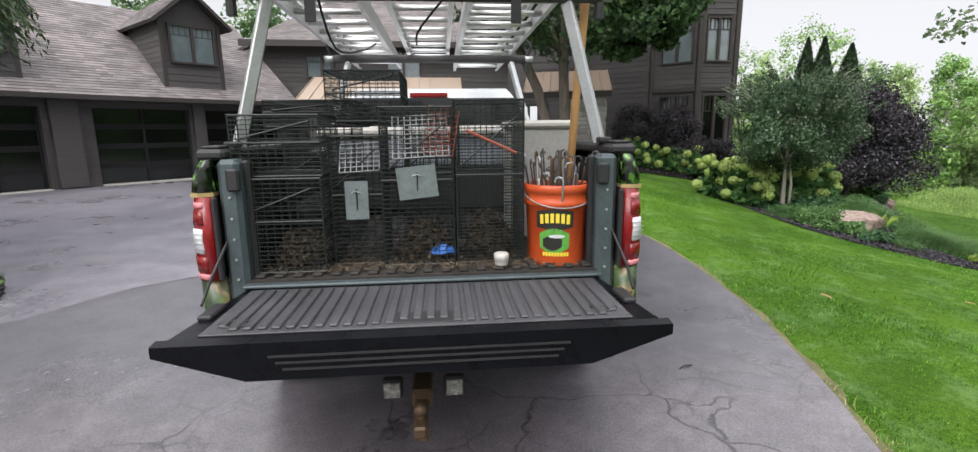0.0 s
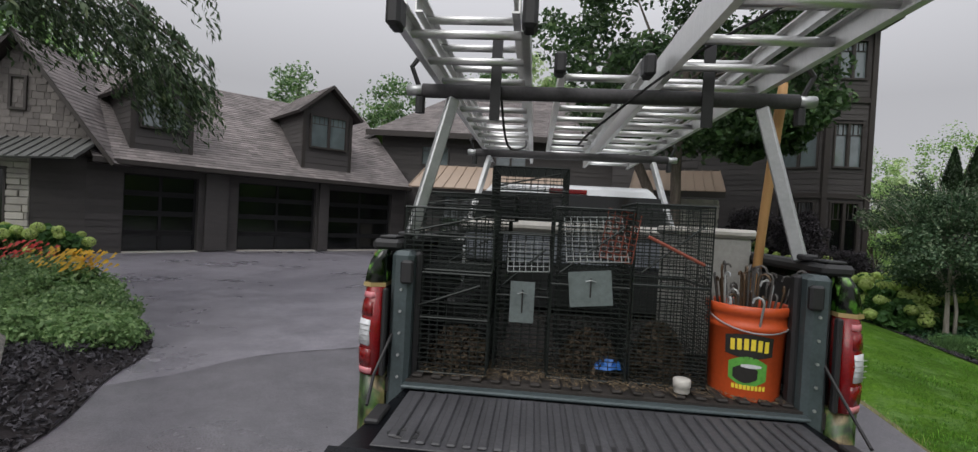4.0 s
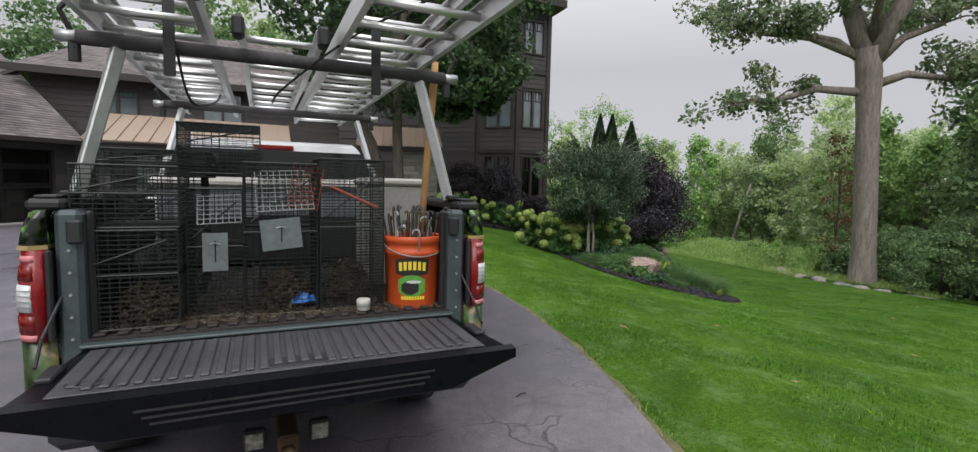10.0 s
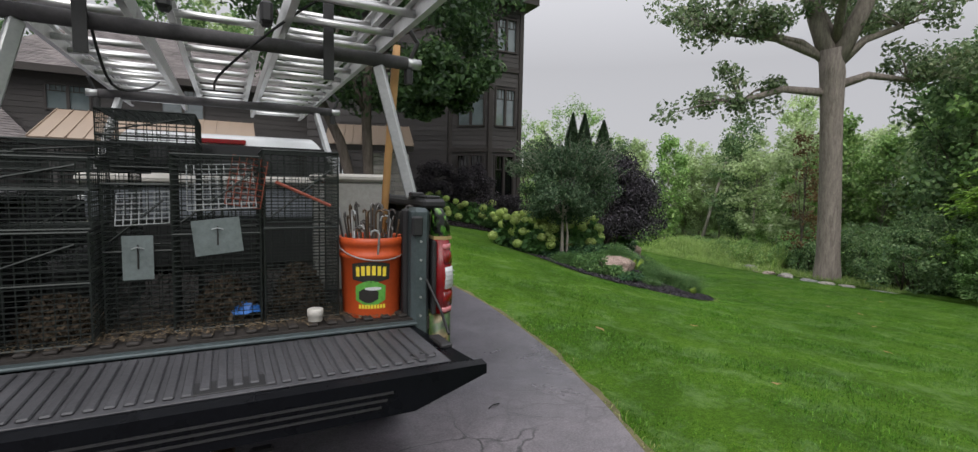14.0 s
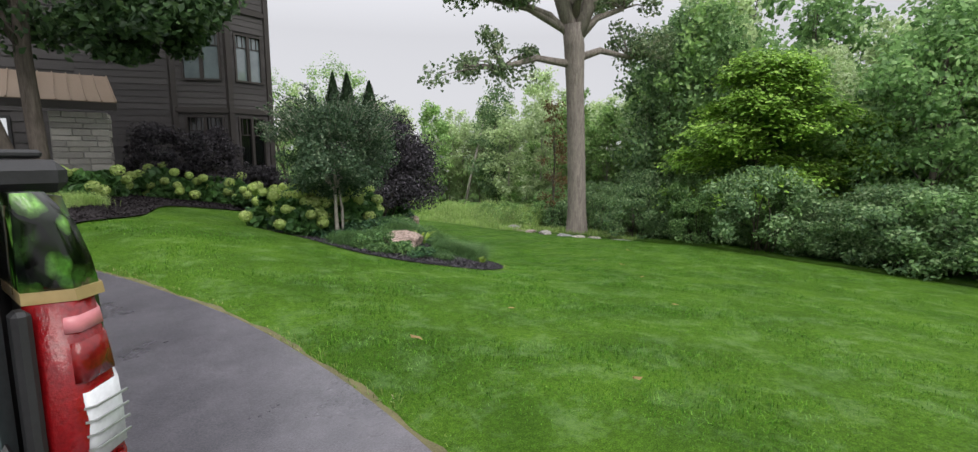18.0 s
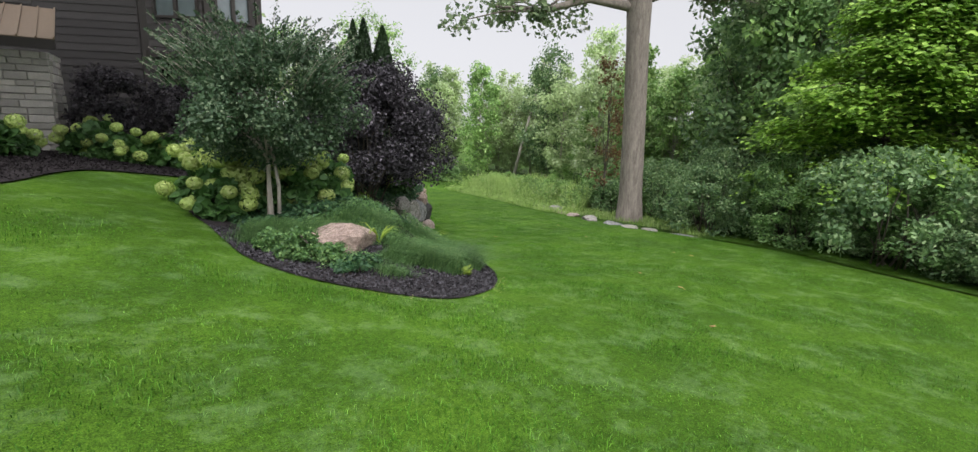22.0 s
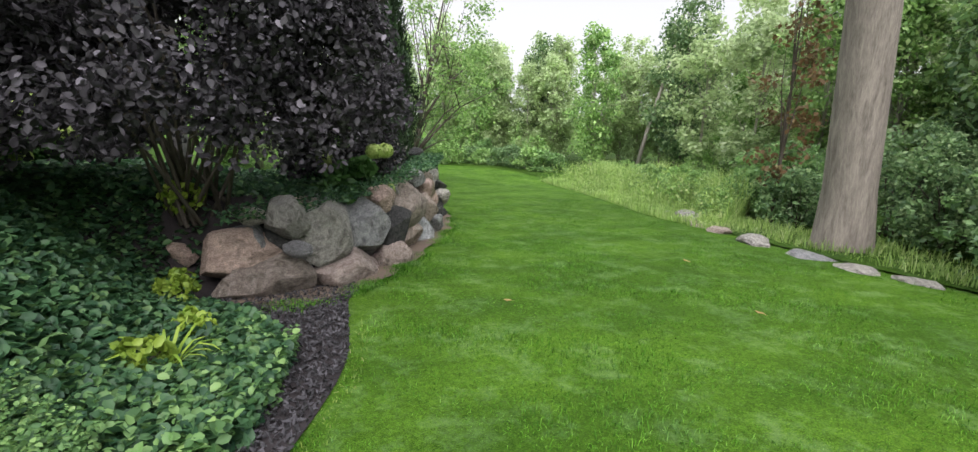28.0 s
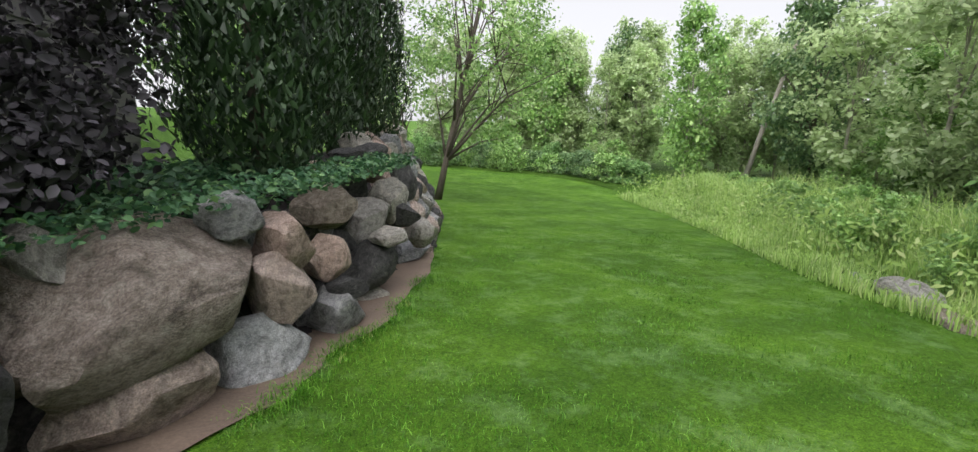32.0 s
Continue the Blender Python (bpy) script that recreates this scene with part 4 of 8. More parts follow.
for p0, p1 in ((ea0, mid_e), (mid_e, eb1)):
    bm = bmesh.new()
    bar(bm, (*p0, EAVE - 0.06), (*p1, EAVE - 0.06), 0.11, 0.12)
    part("gutter", bm, "trim", house)
for p0, p1, q0, q1 in ((A0, A1, ea0, mid_e), (A1, B1, mid_e, eb1)):
    part("soffit", prism([q0, q1, p1, p0], EAVE - 0.14, EAVE - 0.11), "trim", house)


def dormer(parent, a, b, xc, width, z0, zeave, zapex, win):
    """A gabled dormer standing on the garage roof."""
    m, _ = frame2(a, b)
    d = new("dormer")
    d.parent = parent
    hw = width / 2
    P = lambda x, y, z: tuple(m @ Vector((xc + x, y, z)))
    depth = 3.2
    vs = [P(-hw, 0, z0), P(hw, 0, z0), P(hw, 0, zeave), P(0, 0, zapex - 0.12), P(-hw, 0, zeave), P(-hw, depth, z0), P(hw, depth, z0), P(hw, depth, zeave), P(0, depth, zapex - 0.12), P(-hw, depth, zeave)]
    part("dormer_wall", (vs, [], [(0, 1, 2, 3, 4), (9, 8, 7, 6, 5), (0, 5, 6, 1), (1, 6, 7, 2), (4, 9, 5, 0)]), "siding", d)
    z = z0
    while z < zeave:
        for s in (-1, 1):
            bm = bmesh.new()
            bx(bm, (0.02, depth, 0.17), m @ pose(xc + s * (hw + 0.008), depth / 2, z + 0.08, 0, -s * 4))
            part("board", bm, "siding", d)
        z += 0.16
    for s in (-1, 1):
        bm = bmesh.new()
        bx(bm, (0.12, 0.03, zeave - z0), m @ Matrix.Translation((xc + s * (hw - 0.05), -0.015, (z0 + zeave) / 2)))
        part("corner_board", bm, "trim", d)
        roof_plane("dormer_roof", d, P(s * (hw + 0.3), -0.35, zeave - 0.12), P(s * (hw + 0.3), depth, zeave - 0.12), P(0, depth, zapex), P(0, -0.35, zapex), thick=0.09)
    z = z0 + 0.02
    while z < win[2] - 0.1:
        bm = bmesh.new()
        bx(bm, (width - 0.2, 0.02, 0.2), m @ pose(xc, -0.012, z + 0.1, -3))
        part("board", bm, "siding", d)
        z += 0.21
    aa, bb = tuple((m @ Vector((xc - 5, -0.06, 0))).to_2d()), tuple((m @ Vector((xc + 5, -0.06, 0))).to_2d())
    window("window", d, aa, bb, 5 + win[0], 5 + win[1], win[2], win[3], 1, 3, set_back=0.03)
    return d


dormer(house, A1, B1, 3.2, 1.85, 2.95, 5.05, 6.02, (-0.70, 0.70, 3.72, 4.93))
dormer(house, A0, A1, 1.75, 1.6, 2.9, 4.7, 5.6, (-0.6, 0.6, 3.6, 4.6))

# the stone gable at the end of the garages
S0, S1 = (-15.1, 11.3), (-13.3, 11.9)
stone_wall(house, S0, S1, 0, 2.5, [(0.45, 1.4, 0, 2.2)])
window("window", house, S0, S1, 0.45, 1.4, 0.25, 2.2, 1, 0, "garage_glass", set_back=0.1)
siding(house, S1, A0, 0, 2.6)
siding(house, (-21.0, 12.5), (-15.3, 12.3), 0, 2.7)
m_, w_ = frame2(S0, S1)
P_ = lambda x, y, z: tuple(m_ @ Vector((x, y, z)))
part("gable_core", ([P_(-0.8, 0.5, 2.6), P_(3.4, 0.5, 2.6), P_(1.3, 0.5, 5.5), P_(-0.8, 5, 2.6), P_(3.4, 5, 2.6), P_(1.3, 5, 5.5)], [], [(0, 1, 2), (5, 4, 3), (0, 3, 4, 1)]), "shakes", house)
rn = random.Random(5)
z = 2.62
while z < 5.3:
    half = 2.1 * (5.5 - z - 0.18) / 2.9
    x = 1.3 - half
    while x < 1.3 + half - 0.08:
        ln = min(rn.uniform(0.12, 0.3), 1.3 + half - x)
        bm = bmesh.new()
        bx(bm, (ln - 0.01, 0.02, 0.21), m_ @ pose(x + ln / 2, 0.485, z + 0.09 + rn.uniform(-0.015, 0.015), -4))
        part("shake", bm, "shakes", house)
        x += ln
    z += 0.18
window("window", house, tuple(Vector(P_(-5, 0.46, 0)).to_2d()), tuple(Vector(P_(5, 0.46, 0)).to_2d()), 6.1, 6.5, 3.7, 4.6, 0, 0)
roof_plane("gable_roof", house, P_(-1.15, 0.1, 2.45), P_(-1.15, 6, 2.45), P_(1.3, 6, 5.72), P_(1.3, 0.1, 5.72))
roof_plane("gable_roof", house, P_(3.7, 0.1, 2.45), P_(3.7, 6, 2.45), P_(1.3, 6, 5.72), P_(1.3, 0.1, 5.72))
seam_roof("awning_roof", house, P_(-0.5, -0.6, 2.3), P_(3.2, -0.75, 2.5), P_(3.2, 0.5, 3.1), P_(-0.3, 0.5, 2.95), 0.25, "grey_metal")

# the entrance between garages and tower
E0, E1 = (-6.0, 21.2), (2.6, 21.6)
siding(house, E0, E1, 0, 3.3, [(1.5, 3.0, 0.2, 2.4), (5.0, 7.6, 0.1, 2.5)])
window("window", house, E0, E1, 1.5, 3.0, 0.2, 2.4, 1, 0, set_back=0.1)
window("window", house, E0, E1, 5.0, 7.6, 0.1, 2.5, 3, 0, set_back=0.1, trim="cream")
siding(house, B1, E0, 0, 3.0)
seam_roof("porch_roof", house, (-5.25, 18.6, 2.6), (0.6, 19.0, 2.6), (0.6, 21.0, 3.6), (-5.0, 20.6, 3.6))
part("porch_beam", bar(bmesh.new(), (-5.1, 18.85, 2.42), (0.6, 19.25, 2.42), 0.16, 0.2), "trim", house)
for px, py in ((-4.75, 18.95), (0.3, 19.3)):
    col = new("porch_column")
    col.parent = house
    part("post", box((0.28, 0.28, 1.3), (px, py, 1.72), 0.02), "siding", col)
    part("plinth", box((0.5, 0.5, 1.0), (px, py, 0.5), 0.03), "limestone", col, "pale stone plinth")
    part("cap", box((0.58, 0.58, 0.08), (px, py, 1.03), 0.01), "limestone", col)
U0, U1 = (-7.4, 21.9), (7.0, 22.6)
siding(house, U0, U1, 2.6, 5.3, [(1.75, 3.0, 3.7, 4.6), (5.0, 6.4, 3.6, 4.8)])
window("window", house, U0, U1, 1.75, 3.0, 3.7, 4.6, 1, 3)
window("window", house, U0, U1, 5.0, 6.4, 3.6, 4.8, 1, 3)
mu, wu = frame2(U0, U1)
Q_ = lambda x, y, z: tuple(mu @ Vector((x, y, z)))
roof_plane("main_roof", house, Q_(-0.5, -0.5, 5.0), Q_(wu, -0.5, 5.0), Q_(wu, 4.5, 7.9), Q_(2.6, 4.5, 7.9))
roof_plane("main_roof", house, Q_(-0.9, 8, 4.6), Q_(-0.9, -0.5, 4.6), Q_(2.6, 4.5, 7.9), Q_(2.6, 8, 7.9))
part("fascia", bar(bmesh.new(), Q_(-0.6, -0.52, 4.98), Q_(wu, -0.52, 4.98), 0.05, 0.24), "trim", house)

# the tall faceted wing
T0, T1, T2, T3, T4 = (5.6, 20.2), (7.56, 18.62), (8.73, 17.45), (10.04, 17.45), (10.4, 26.0)
TOP = 8.4
siding(house, T0, T1, 0, TOP)
siding(house, T1, T2, 0, TOP, [(0.3, 1.45, 1.0, 2.68), (0.3, 1.45, 3.75, 5.25), (0.3, 1.45, 6.6, 7.9)])
siding(house, T2, T3, 0, TOP, [(0.2, 1.12, 0.6, 2.68), (0.2, 1.12, 3.75, 5.25), (0.2, 1.12, 6.6, 7.9)])
siding(house, T3, T4, -1.5, TOP, course=0.4)
siding(house, (2.6, 21.6), T0, 0, TOP, [(0.08, 1.75, 0.5, 2.55)], course=0.3)
entry = window("window", house, (2.6, 21.6), T0, 0.08, 1.75, 0.5, 2.55, 3, 0, "clear_glass", set_back=0.1, frame_w=0.08, trim="black")
for pane in entry.children:
    pane.visible_shadow = not pane.name.startswith("pane")
for z0, z1 in ((1.0, 2.68), (3.75, 5.25), (6.6, 7.9)):
    # upper panes carry the painted sky tint, lower ones the dark glass
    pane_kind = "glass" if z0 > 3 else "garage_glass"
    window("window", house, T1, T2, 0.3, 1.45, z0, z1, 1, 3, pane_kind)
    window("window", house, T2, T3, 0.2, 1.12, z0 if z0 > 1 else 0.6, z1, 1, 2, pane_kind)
for zz in (2.85, 5.95):
    for a, b in ((T1, T2), (T2, T3)):
        o0, o1 = off(a, b, -0.03)
        part("band", bar(bmesh.new(), (*o0, zz), (*o1, zz), 0.06, 0.16), "trim", house)
for c in (T1, T2, T3):
    part("corner_board", box((0.16, 0.16, TOP), (c[0], c[1] - 0.0, TOP / 2)), "trim", house)
part("tower_roof", prism([(5.3, 19.6), (7.2, 18.1), (8.5, 16.85), (10.5, 16.9), (10.9, 26.5), (2.2, 26.5), (2.2, 21.2)], TOP, TOP + 0.28), "trim", house)
# the canopy beside the entrance, on its stone pier
C0, C1 = (4.3, 17.8), (5.45, 17.45)
pier = new("stone_pier")
pier.parent = house
stone_wall(pier, C0, C1, 0.0, 2.55, course=0.16)
mc, wc = frame2(C0, C1)
K_ = lambda x, y, z: tuple(mc @ Vector((x, y, z)))
stone_wall(pier, C1, K_(wc, 1.0, 0)[:2], 0.0, 2.55, course=0.16)
seam_roof("canopy_roof", house, K_(-1.6, -0.35, 2.8), K_(wc + 0.2, -0.35, 2.8), K_(wc + 0.05, 1.0, 3.6), K_(-1.6, 1.0, 3.6), 0.3)
part("canopy_fascia", bar(bmesh.new(), K_(-1.6, -0.3, 2.69), K_(wc + 0.2, -0.3, 2.69), 0.08, 0.2), "trim", house)


# ---- the pickup truck and its load ----
TX, TY = -0.265, 2.23
truck = thing("pickup_truck", "camouflage-wrapped pickup truck with its tailgate lowered", "pickup truck", (TX, TY, 0.02))
FLOOR, RAIL = 0.88, 1.40


def loft(sections, closed=True):
    """Faces between outlines of the same count of points."""
    n = len(sections[0])
    vs = [p for s in sections for p in s]
    fs = [(i * n + k, i * n + (k + 1) % n, (i + 1) * n + (k + 1) % n, (i + 1) * n + k) for i in range(len(sections) - 1) for k in range(n if closed else n - 1)]
    if closed:
        fs += [tuple(range(n))[::-1], tuple(range((len(sections) - 1) * n, len(sections) * n))]
    return vs, [], fs


def build_truck():
    # bed floor with raised ribs
    bed = part("bed_floor", box((1.66, 2.0, 0.06), (0, 1.0, FLOOR - 0.03)), "bed_dirt", truck, "ribbed dirty brown bed floor")
    for i in range(21):
        part("rib", box((0.042, 1.96, 0.014), (-0.78 + i * 0.078, 1.0, FLOOR + 0.007), 0.005), "bed_dirt", bed)
    for s in (-1, 1):
        side = "box_side"
        # outer skin with a shoulder, wrapped in camouflage
        prof = [(0.86, 0.55), (0.93, 0.62), (0.942, 0.95), (0.928, 1.25), (0.90, RAIL - 0.03), (0.88, RAIL - 0.03), (0.88, 0.55)]
        part(side, loft([[(s * x, y, z) for x, z in prof] for y in (0.04, 0.35, 1.2, 2.05)]), "camo", truck, "camouflage-wrapped box side", True)
        inner = [(0.83, FLOOR - 0.05), (0.825, RAIL - 0.06), (0.88, RAIL - 0.06), (0.88, FLOOR - 0.05)]
        part("inner_wall", loft([[(s * x, y, z) for x, z in inner] for y in (0.12, 2.0)]), "black", truck)
        wheel_house = bmesh.new()
        bx(wheel_house, (0.14, 0.85, 0.24), at=(s * 0.68, 1.05, FLOOR + 0.12), bevel=0.05)
        part("wheel_house", wheel_house, "black", truck)
        rail = part("rail_cap", box((0.115, 2.02, 0.045), (s * 0.85, 1.03, RAIL - 0.002), 0.014), "black", truck)
        part("stake_pocket", box((0.07, 0.12, 0.012), (s * 0.85, 0.10, RAIL + 0.028), 0.004), "black", rail)
        # end pillar: grey steel with a row of spot welds and a black edge
        pil = part("end_pillar", box((0.085, 0.11, RAIL - 0.62), (s * 0.775, 0.045, (RAIL + 0.58) / 2), 0.018), "bed_grey", truck, "bare grey-blue pillar with bolt heads")
        part("edge_trim", box((0.03, 0.05, RAIL - 0.65), (s * 0.725, 0.07, (RAIL + 0.6) / 2), 0.01), "black", pil)
        for k in range(7):
            bm = bmesh.new()
            rod(bm, (s * 0.772, -0.018, 0.72 + k * 0.085), (s * 0.772, -0.006, 0.72 + k * 0.085), 0.0055)
            part("bolt", bm, "rack_steel", pil)
        part("latch", box((0.05, 0.03, 0.09), (s * 0.75, -0.02, RAIL - 0.1), 0.008), "black", pil)
        # tail lamp: red over clear over red, bulging round the corner
        lamp = new("tail_lamp")
        lamp.parent = truck
        lo, hi = 0.895, 1.235

        def band(z0, z1, grow, x_in=0.835):
            secs = []
            for z in (z0, (z0 + z1) / 2, z1):
                f = 0.012 * math.sin(math.pi * (z - lo) / (hi - lo)) + grow
                t = 0.012 * (z - lo) / (hi - lo)
                secs.append([(s * x_in, -0.005, z), (s * (x_in + 0.01), -0.03 - f, z), (s * 0.885, -0.035 - f, z), (s * (0.922 + f - t), -0.012, z), (s * (0.942 + f - t), 0.10, z), (s * 0.937, 0.17, z), (s * 0.86, 0.12, z)])
            return loft(secs)
        part("lens", band(lo, hi, 0.0), "red_lens", lamp, "red lens", True)
        part("dark_recess", band(lo + 0.035, 0.995, 0.0015, 0.862), "dark_red_lens", lamp, "darker red lower bulb recess", True)
        part("dark_recess", band(1.125, hi - 0.055, 0.0015, 0.862), "dark_red_lens", lamp, "darker red upper bulb recess", True)
        rl = part("reversing_lens", band(1.01, 1.11, 0.0025, 0.868), "clear_lens", lamp, "clear ribbed lens inset in the red", True)
        for z in (1.03, 1.05, 1.07, 1.09):
            part("lens_rib", tube([(s * 0.876, -0.0485, z), (s * 0.890, -0.0495, z), (s * 0.934, -0.022, z)], 0.002, 4), "rack_steel", rl)
        for z in (hi - 0.03, lo + 0.016):
            part("reflector_strip", band(z - 0.011, z + 0.011, 0.002, 0.858), "pink_lens", lamp, "pale reflector strip", True)
        part("lamp_housing", box((0.07, 0.10, hi - lo + 0.02), (s * 0.88, 0.06, (hi + lo) / 2), 0.01), "black", lamp)
        part("lamp_edge", box((0.02, 0.03, hi - lo), (s * 0.828, -0.028, (hi + lo) / 2), 0.006), "black", lamp)
        # corner of the box above and below the lamp
        part("corner_panel", loft([[(s * 0.835, -0.01, z), (s * 0.885 - s * t, -0.033, z), (s * 0.92 - s * t, -0.01, z), (s * 0.932 - s * t, 0.14, z), (s * 0.84, 0.12, z)] for z, t in ((1.237, 0), (1.29, 0.008), (1.34, 0.022), (RAIL - 0.02, 0.05))]), "camo_leaf", truck, "glossy corner with a printed green leaf pattern above the lamp", True)
        part("print_border", loft([[(s * 0.834, -0.012, z), (s * 0.886 - s * t, -0.036, z), (s * 0.923 - s * t, -0.012, z), (s * 0.935 - s * t, 0.142, z), (s * 0.84, 0.12, z)] for z, t in ((1.236, 0), (1.252, 0.002))]), "tan_print", truck, "tan printed border strip")
        part("print_border", tube([(s * 0.931, 0.145, 1.24), (s * 0.923, 0.147, 1.29), (s * 0.909, 0.147, 1.34), (s * 0.885, 0.13, RAIL - 0.02)], 0.007, 6), "tan_print", truck, "tan printed border strip")
        part("corner_panel", loft([[(s * 0.82, -0.01, z), (s * 0.885, -0.03, z), (s * 0.925, 0.0, z), (s * 0.942, 0.16, z), (s * 0.84, 0.12, z)] for z in (0.56, 0.70, 0.893)]), "camo", truck, "camouflage corner below the lamp", True)
        # tailgate cable
        part("tailgate_cable", tube([(s * 0.80, 0.0, 1.06), (s * 0.83, -0.12, 0.93), (s * 0.80, -0.28, FLOOR - 0.005)], 0.006), "black", truck)
    part("front_wall", box((1.52, 0.06, RAIL - FLOOR), (0, 2.03, (RAIL + FLOOR) / 2), 0.01), "black", truck)
    # tailgate laid open
    gate = new("tailgate")
    gate.parent = truck
    zc = FLOOR - 0.03
    part("gate_panel", loft([[(x, y, z) for x, z in ((-w, zc - 0.02), (-w, zc), (w, zc), (w, zc - 0.02), (w * 0.72, zc - d), (-w * 0.72, zc - d))] for y, w, d in ((-0.02, 0.735, 0.06), (-0.5, 0.79, 0.085), (-0.565, 0.80, 0.09))]), "tailgate", gate, "worn black tailgate liner")
    # rear edge: a wide black spoiler moulding with grooves
    edge = part("spoiler", loft([[(-0.82, y, zc - 0.035), (-0.82, y, zc - 0.0 + b), (0.82, y, zc - 0.0 + b), (0.82, y, zc - 0.035), (0.55, y, zc - 0.125), (-0.55, y, zc - 0.125)] for y, b in ((-0.545, 0.006), (-0.585, 0.0))]), "tailgate", gate)
    for k in range(3):
        part("groove", box((0.95 - 0.04 * k, 0.006, 0.007), (0, -0.587, zc - 0.045 - 0.022 * k)), "black", edge)
    part("liner_plate", box((1.42, 0.46, 0.006), (0, -0.285, zc + 0.002), 0.002), "liner", gate, "scuffed grey ribbed liner")
    for i in range(30):
        x = -0.66 + i * 0.0455
        y1 = -0.5 if 0.1 < abs(x) < 0.62 else -0.47
        part("rib", box((0.029, y1 * -1 - 0.09, 0.010), (x, (y1 - 0.07) / 2, zc + 0.009), 0.004), "liner", gate)
    part("hinge_strip", box((1.50, 0.05, 0.015), (0, -0.02, zc + 0.012), 0.005), "bed_grey", gate, "scuffed grey metal strip")
    for s in (-1, 1):
        part("corner_recess", tube([(s * 0.63 + 0.05 * math.cos(a), -0.43 + 0.03 * math.sin(a), zc + 0.006) for a in np.linspace(0, 6.28, 13)], 0.005), "black", gate)
        part("side_latch", box((0.05, 0.14, 0.02), (s * 0.755, -0.3, zc + 0.006), 0.006), "black", gate)
    part("handle_recess", box((0.26, 0.1, 0.006), (0, -0.44, zc + 0.006), 0.002), "black", gate)
    # bumper, hitch and work lights
    part("bumper", box((1.72, 0.16, 0.17), (0, 0.02, 0.55), 0.04), "black", truck)
    hitch = part("receiver", box((0.08, 0.3, 0.08), (-0.03, -0.1, 0.44), 0.01), "rust", truck)
    bm = bmesh.new()
    bx(bm, (0.05, 0.22, 0.045), at=(-0.03, -0.34, 0.42), bevel=0.008)
    bx(bm, (0.05, 0.05, 0.16), at=(-0.03, -0.27, 0.36), bevel=0.008)
    part("ball_mount", bm, "rust", hitch)
    bm = bmesh.new()
    bmesh.ops.create_uvsphere(bm, u_segments=14, v_segments=9, radius=0.026, matrix=Matrix.Translation((-0.03, -0.39, 0.48)))
    rod(bm, (-0.03, -0.39, 0.435), (-0.03, -0.39, 0.47), 0.014)
    part("tow_ball", bm, "rust", hitch, "rusty tow ball", True)
    for x in (-0.155, 0.10):
        wl_ = part("work_light", box((0.085, 0.05, 0.085), (x, -0.14, 0.44), 0.01), "black", truck)
        part("lens", box((0.068, 0.008, 0.068), (x, -0.168, 0.44), 0.004), "work_lens", wl_, "square clear work light lens")
    # cab
    sec = lambda y, zt, wt, wb, zb: [(-wb, y, zb), (-wb, y, 1.25), (-wt, y, zt - 0.12), (-wt + 0.1, y, zt), (wt - 0.1, y, zt), (wt, y, zt - 0.12), (wb, y, 1.25), (wb, y, zb)]
    part("cab", loft([sec(2.12, 1.79, 0.74, 0.95, 0.5), sec(2.24, 1.83, 0.72, 0.97, 0.45), sec(3.2, 1.86, 0.74, 0.99, 0.45), sec(3.75, 1.83, 0.72, 0.99, 0.45), sec(4.35, 1.35, 0.80, 0.98, 0.45), sec(5.4, 1.22, 0.80, 0.95, 0.5)]), "white_paint", truck, "white-roofed cab", True)
    part("hood", loft([[(-0.9, y, 0.5), (-0.92, y, z - 0.1), (-0.7, y, z), (0.7, y, z), (0.92, y, z - 0.1), (0.9, y, 0.5)] for y, z in ((4.3, 1.27), (5.3, 1.2), (5.55, 1.0))]), "camo", truck, "", True)
    part("rear_window", ([(-0.84, 2.105, 1.30), (0.84, 2.105, 1.30), (0.70, 2.105, 1.745), (-0.70, 2.105, 1.745)], [], [(0, 1, 2, 3)]), "garage_glass", truck)
    part("brake_light", box((0.30, 0.04, 0.035), (-0.02, 2.115, 1.77), 0.006), "red_lens", truck, "red high brake light")
    for s in (-1, 1):
        mir = part("mirror", box((0.24, 0.12, 0.26), (s * 1.17, 3.55, 1.28), 0.04), "black", truck)
        part("mirror_glass", box((0.19, 0.006, 0.2), (s * 1.17, 3.487, 1.28)), "chrome", mir)
        part("side_window", ([(s * 0.985, 2.6, 1.27), (s * 0.985, 3.9, 1.27), (s * 0.77, 3.65, 1.76), (s * 0.79, 2.6, 1.76)], [], [(0, 1, 2, 3)]), "glass", truck)
        for y in (1.05, 4.75):
            wh = new("wheel")
            wh.parent = truck
            bm = bmesh.new()
            bmesh.ops.create_cone(bm, cap_ends=True, segments=28, radius1=0.40, radius2=0.40, depth=0.27, matrix=pose(s * 0.83, y, 0.385, 0, 90))
            bmesh.ops.bevel(bm, geom=[e for e in bm.edges if abs(e.verts[0].co.x - e.verts[1].co.x) < 0.01], offset=0.04, segments=2, affect="EDGES")
            part("tyre", bm, "rubber", wh, "", True)
            bm = bmesh.new()
            rod(bm, (s * 0.90, y, 0.385), (s * 0.975, y, 0.385), 0.24, 0.20, 20)
            part("rim", bm, "alu", wh)


build_truck()

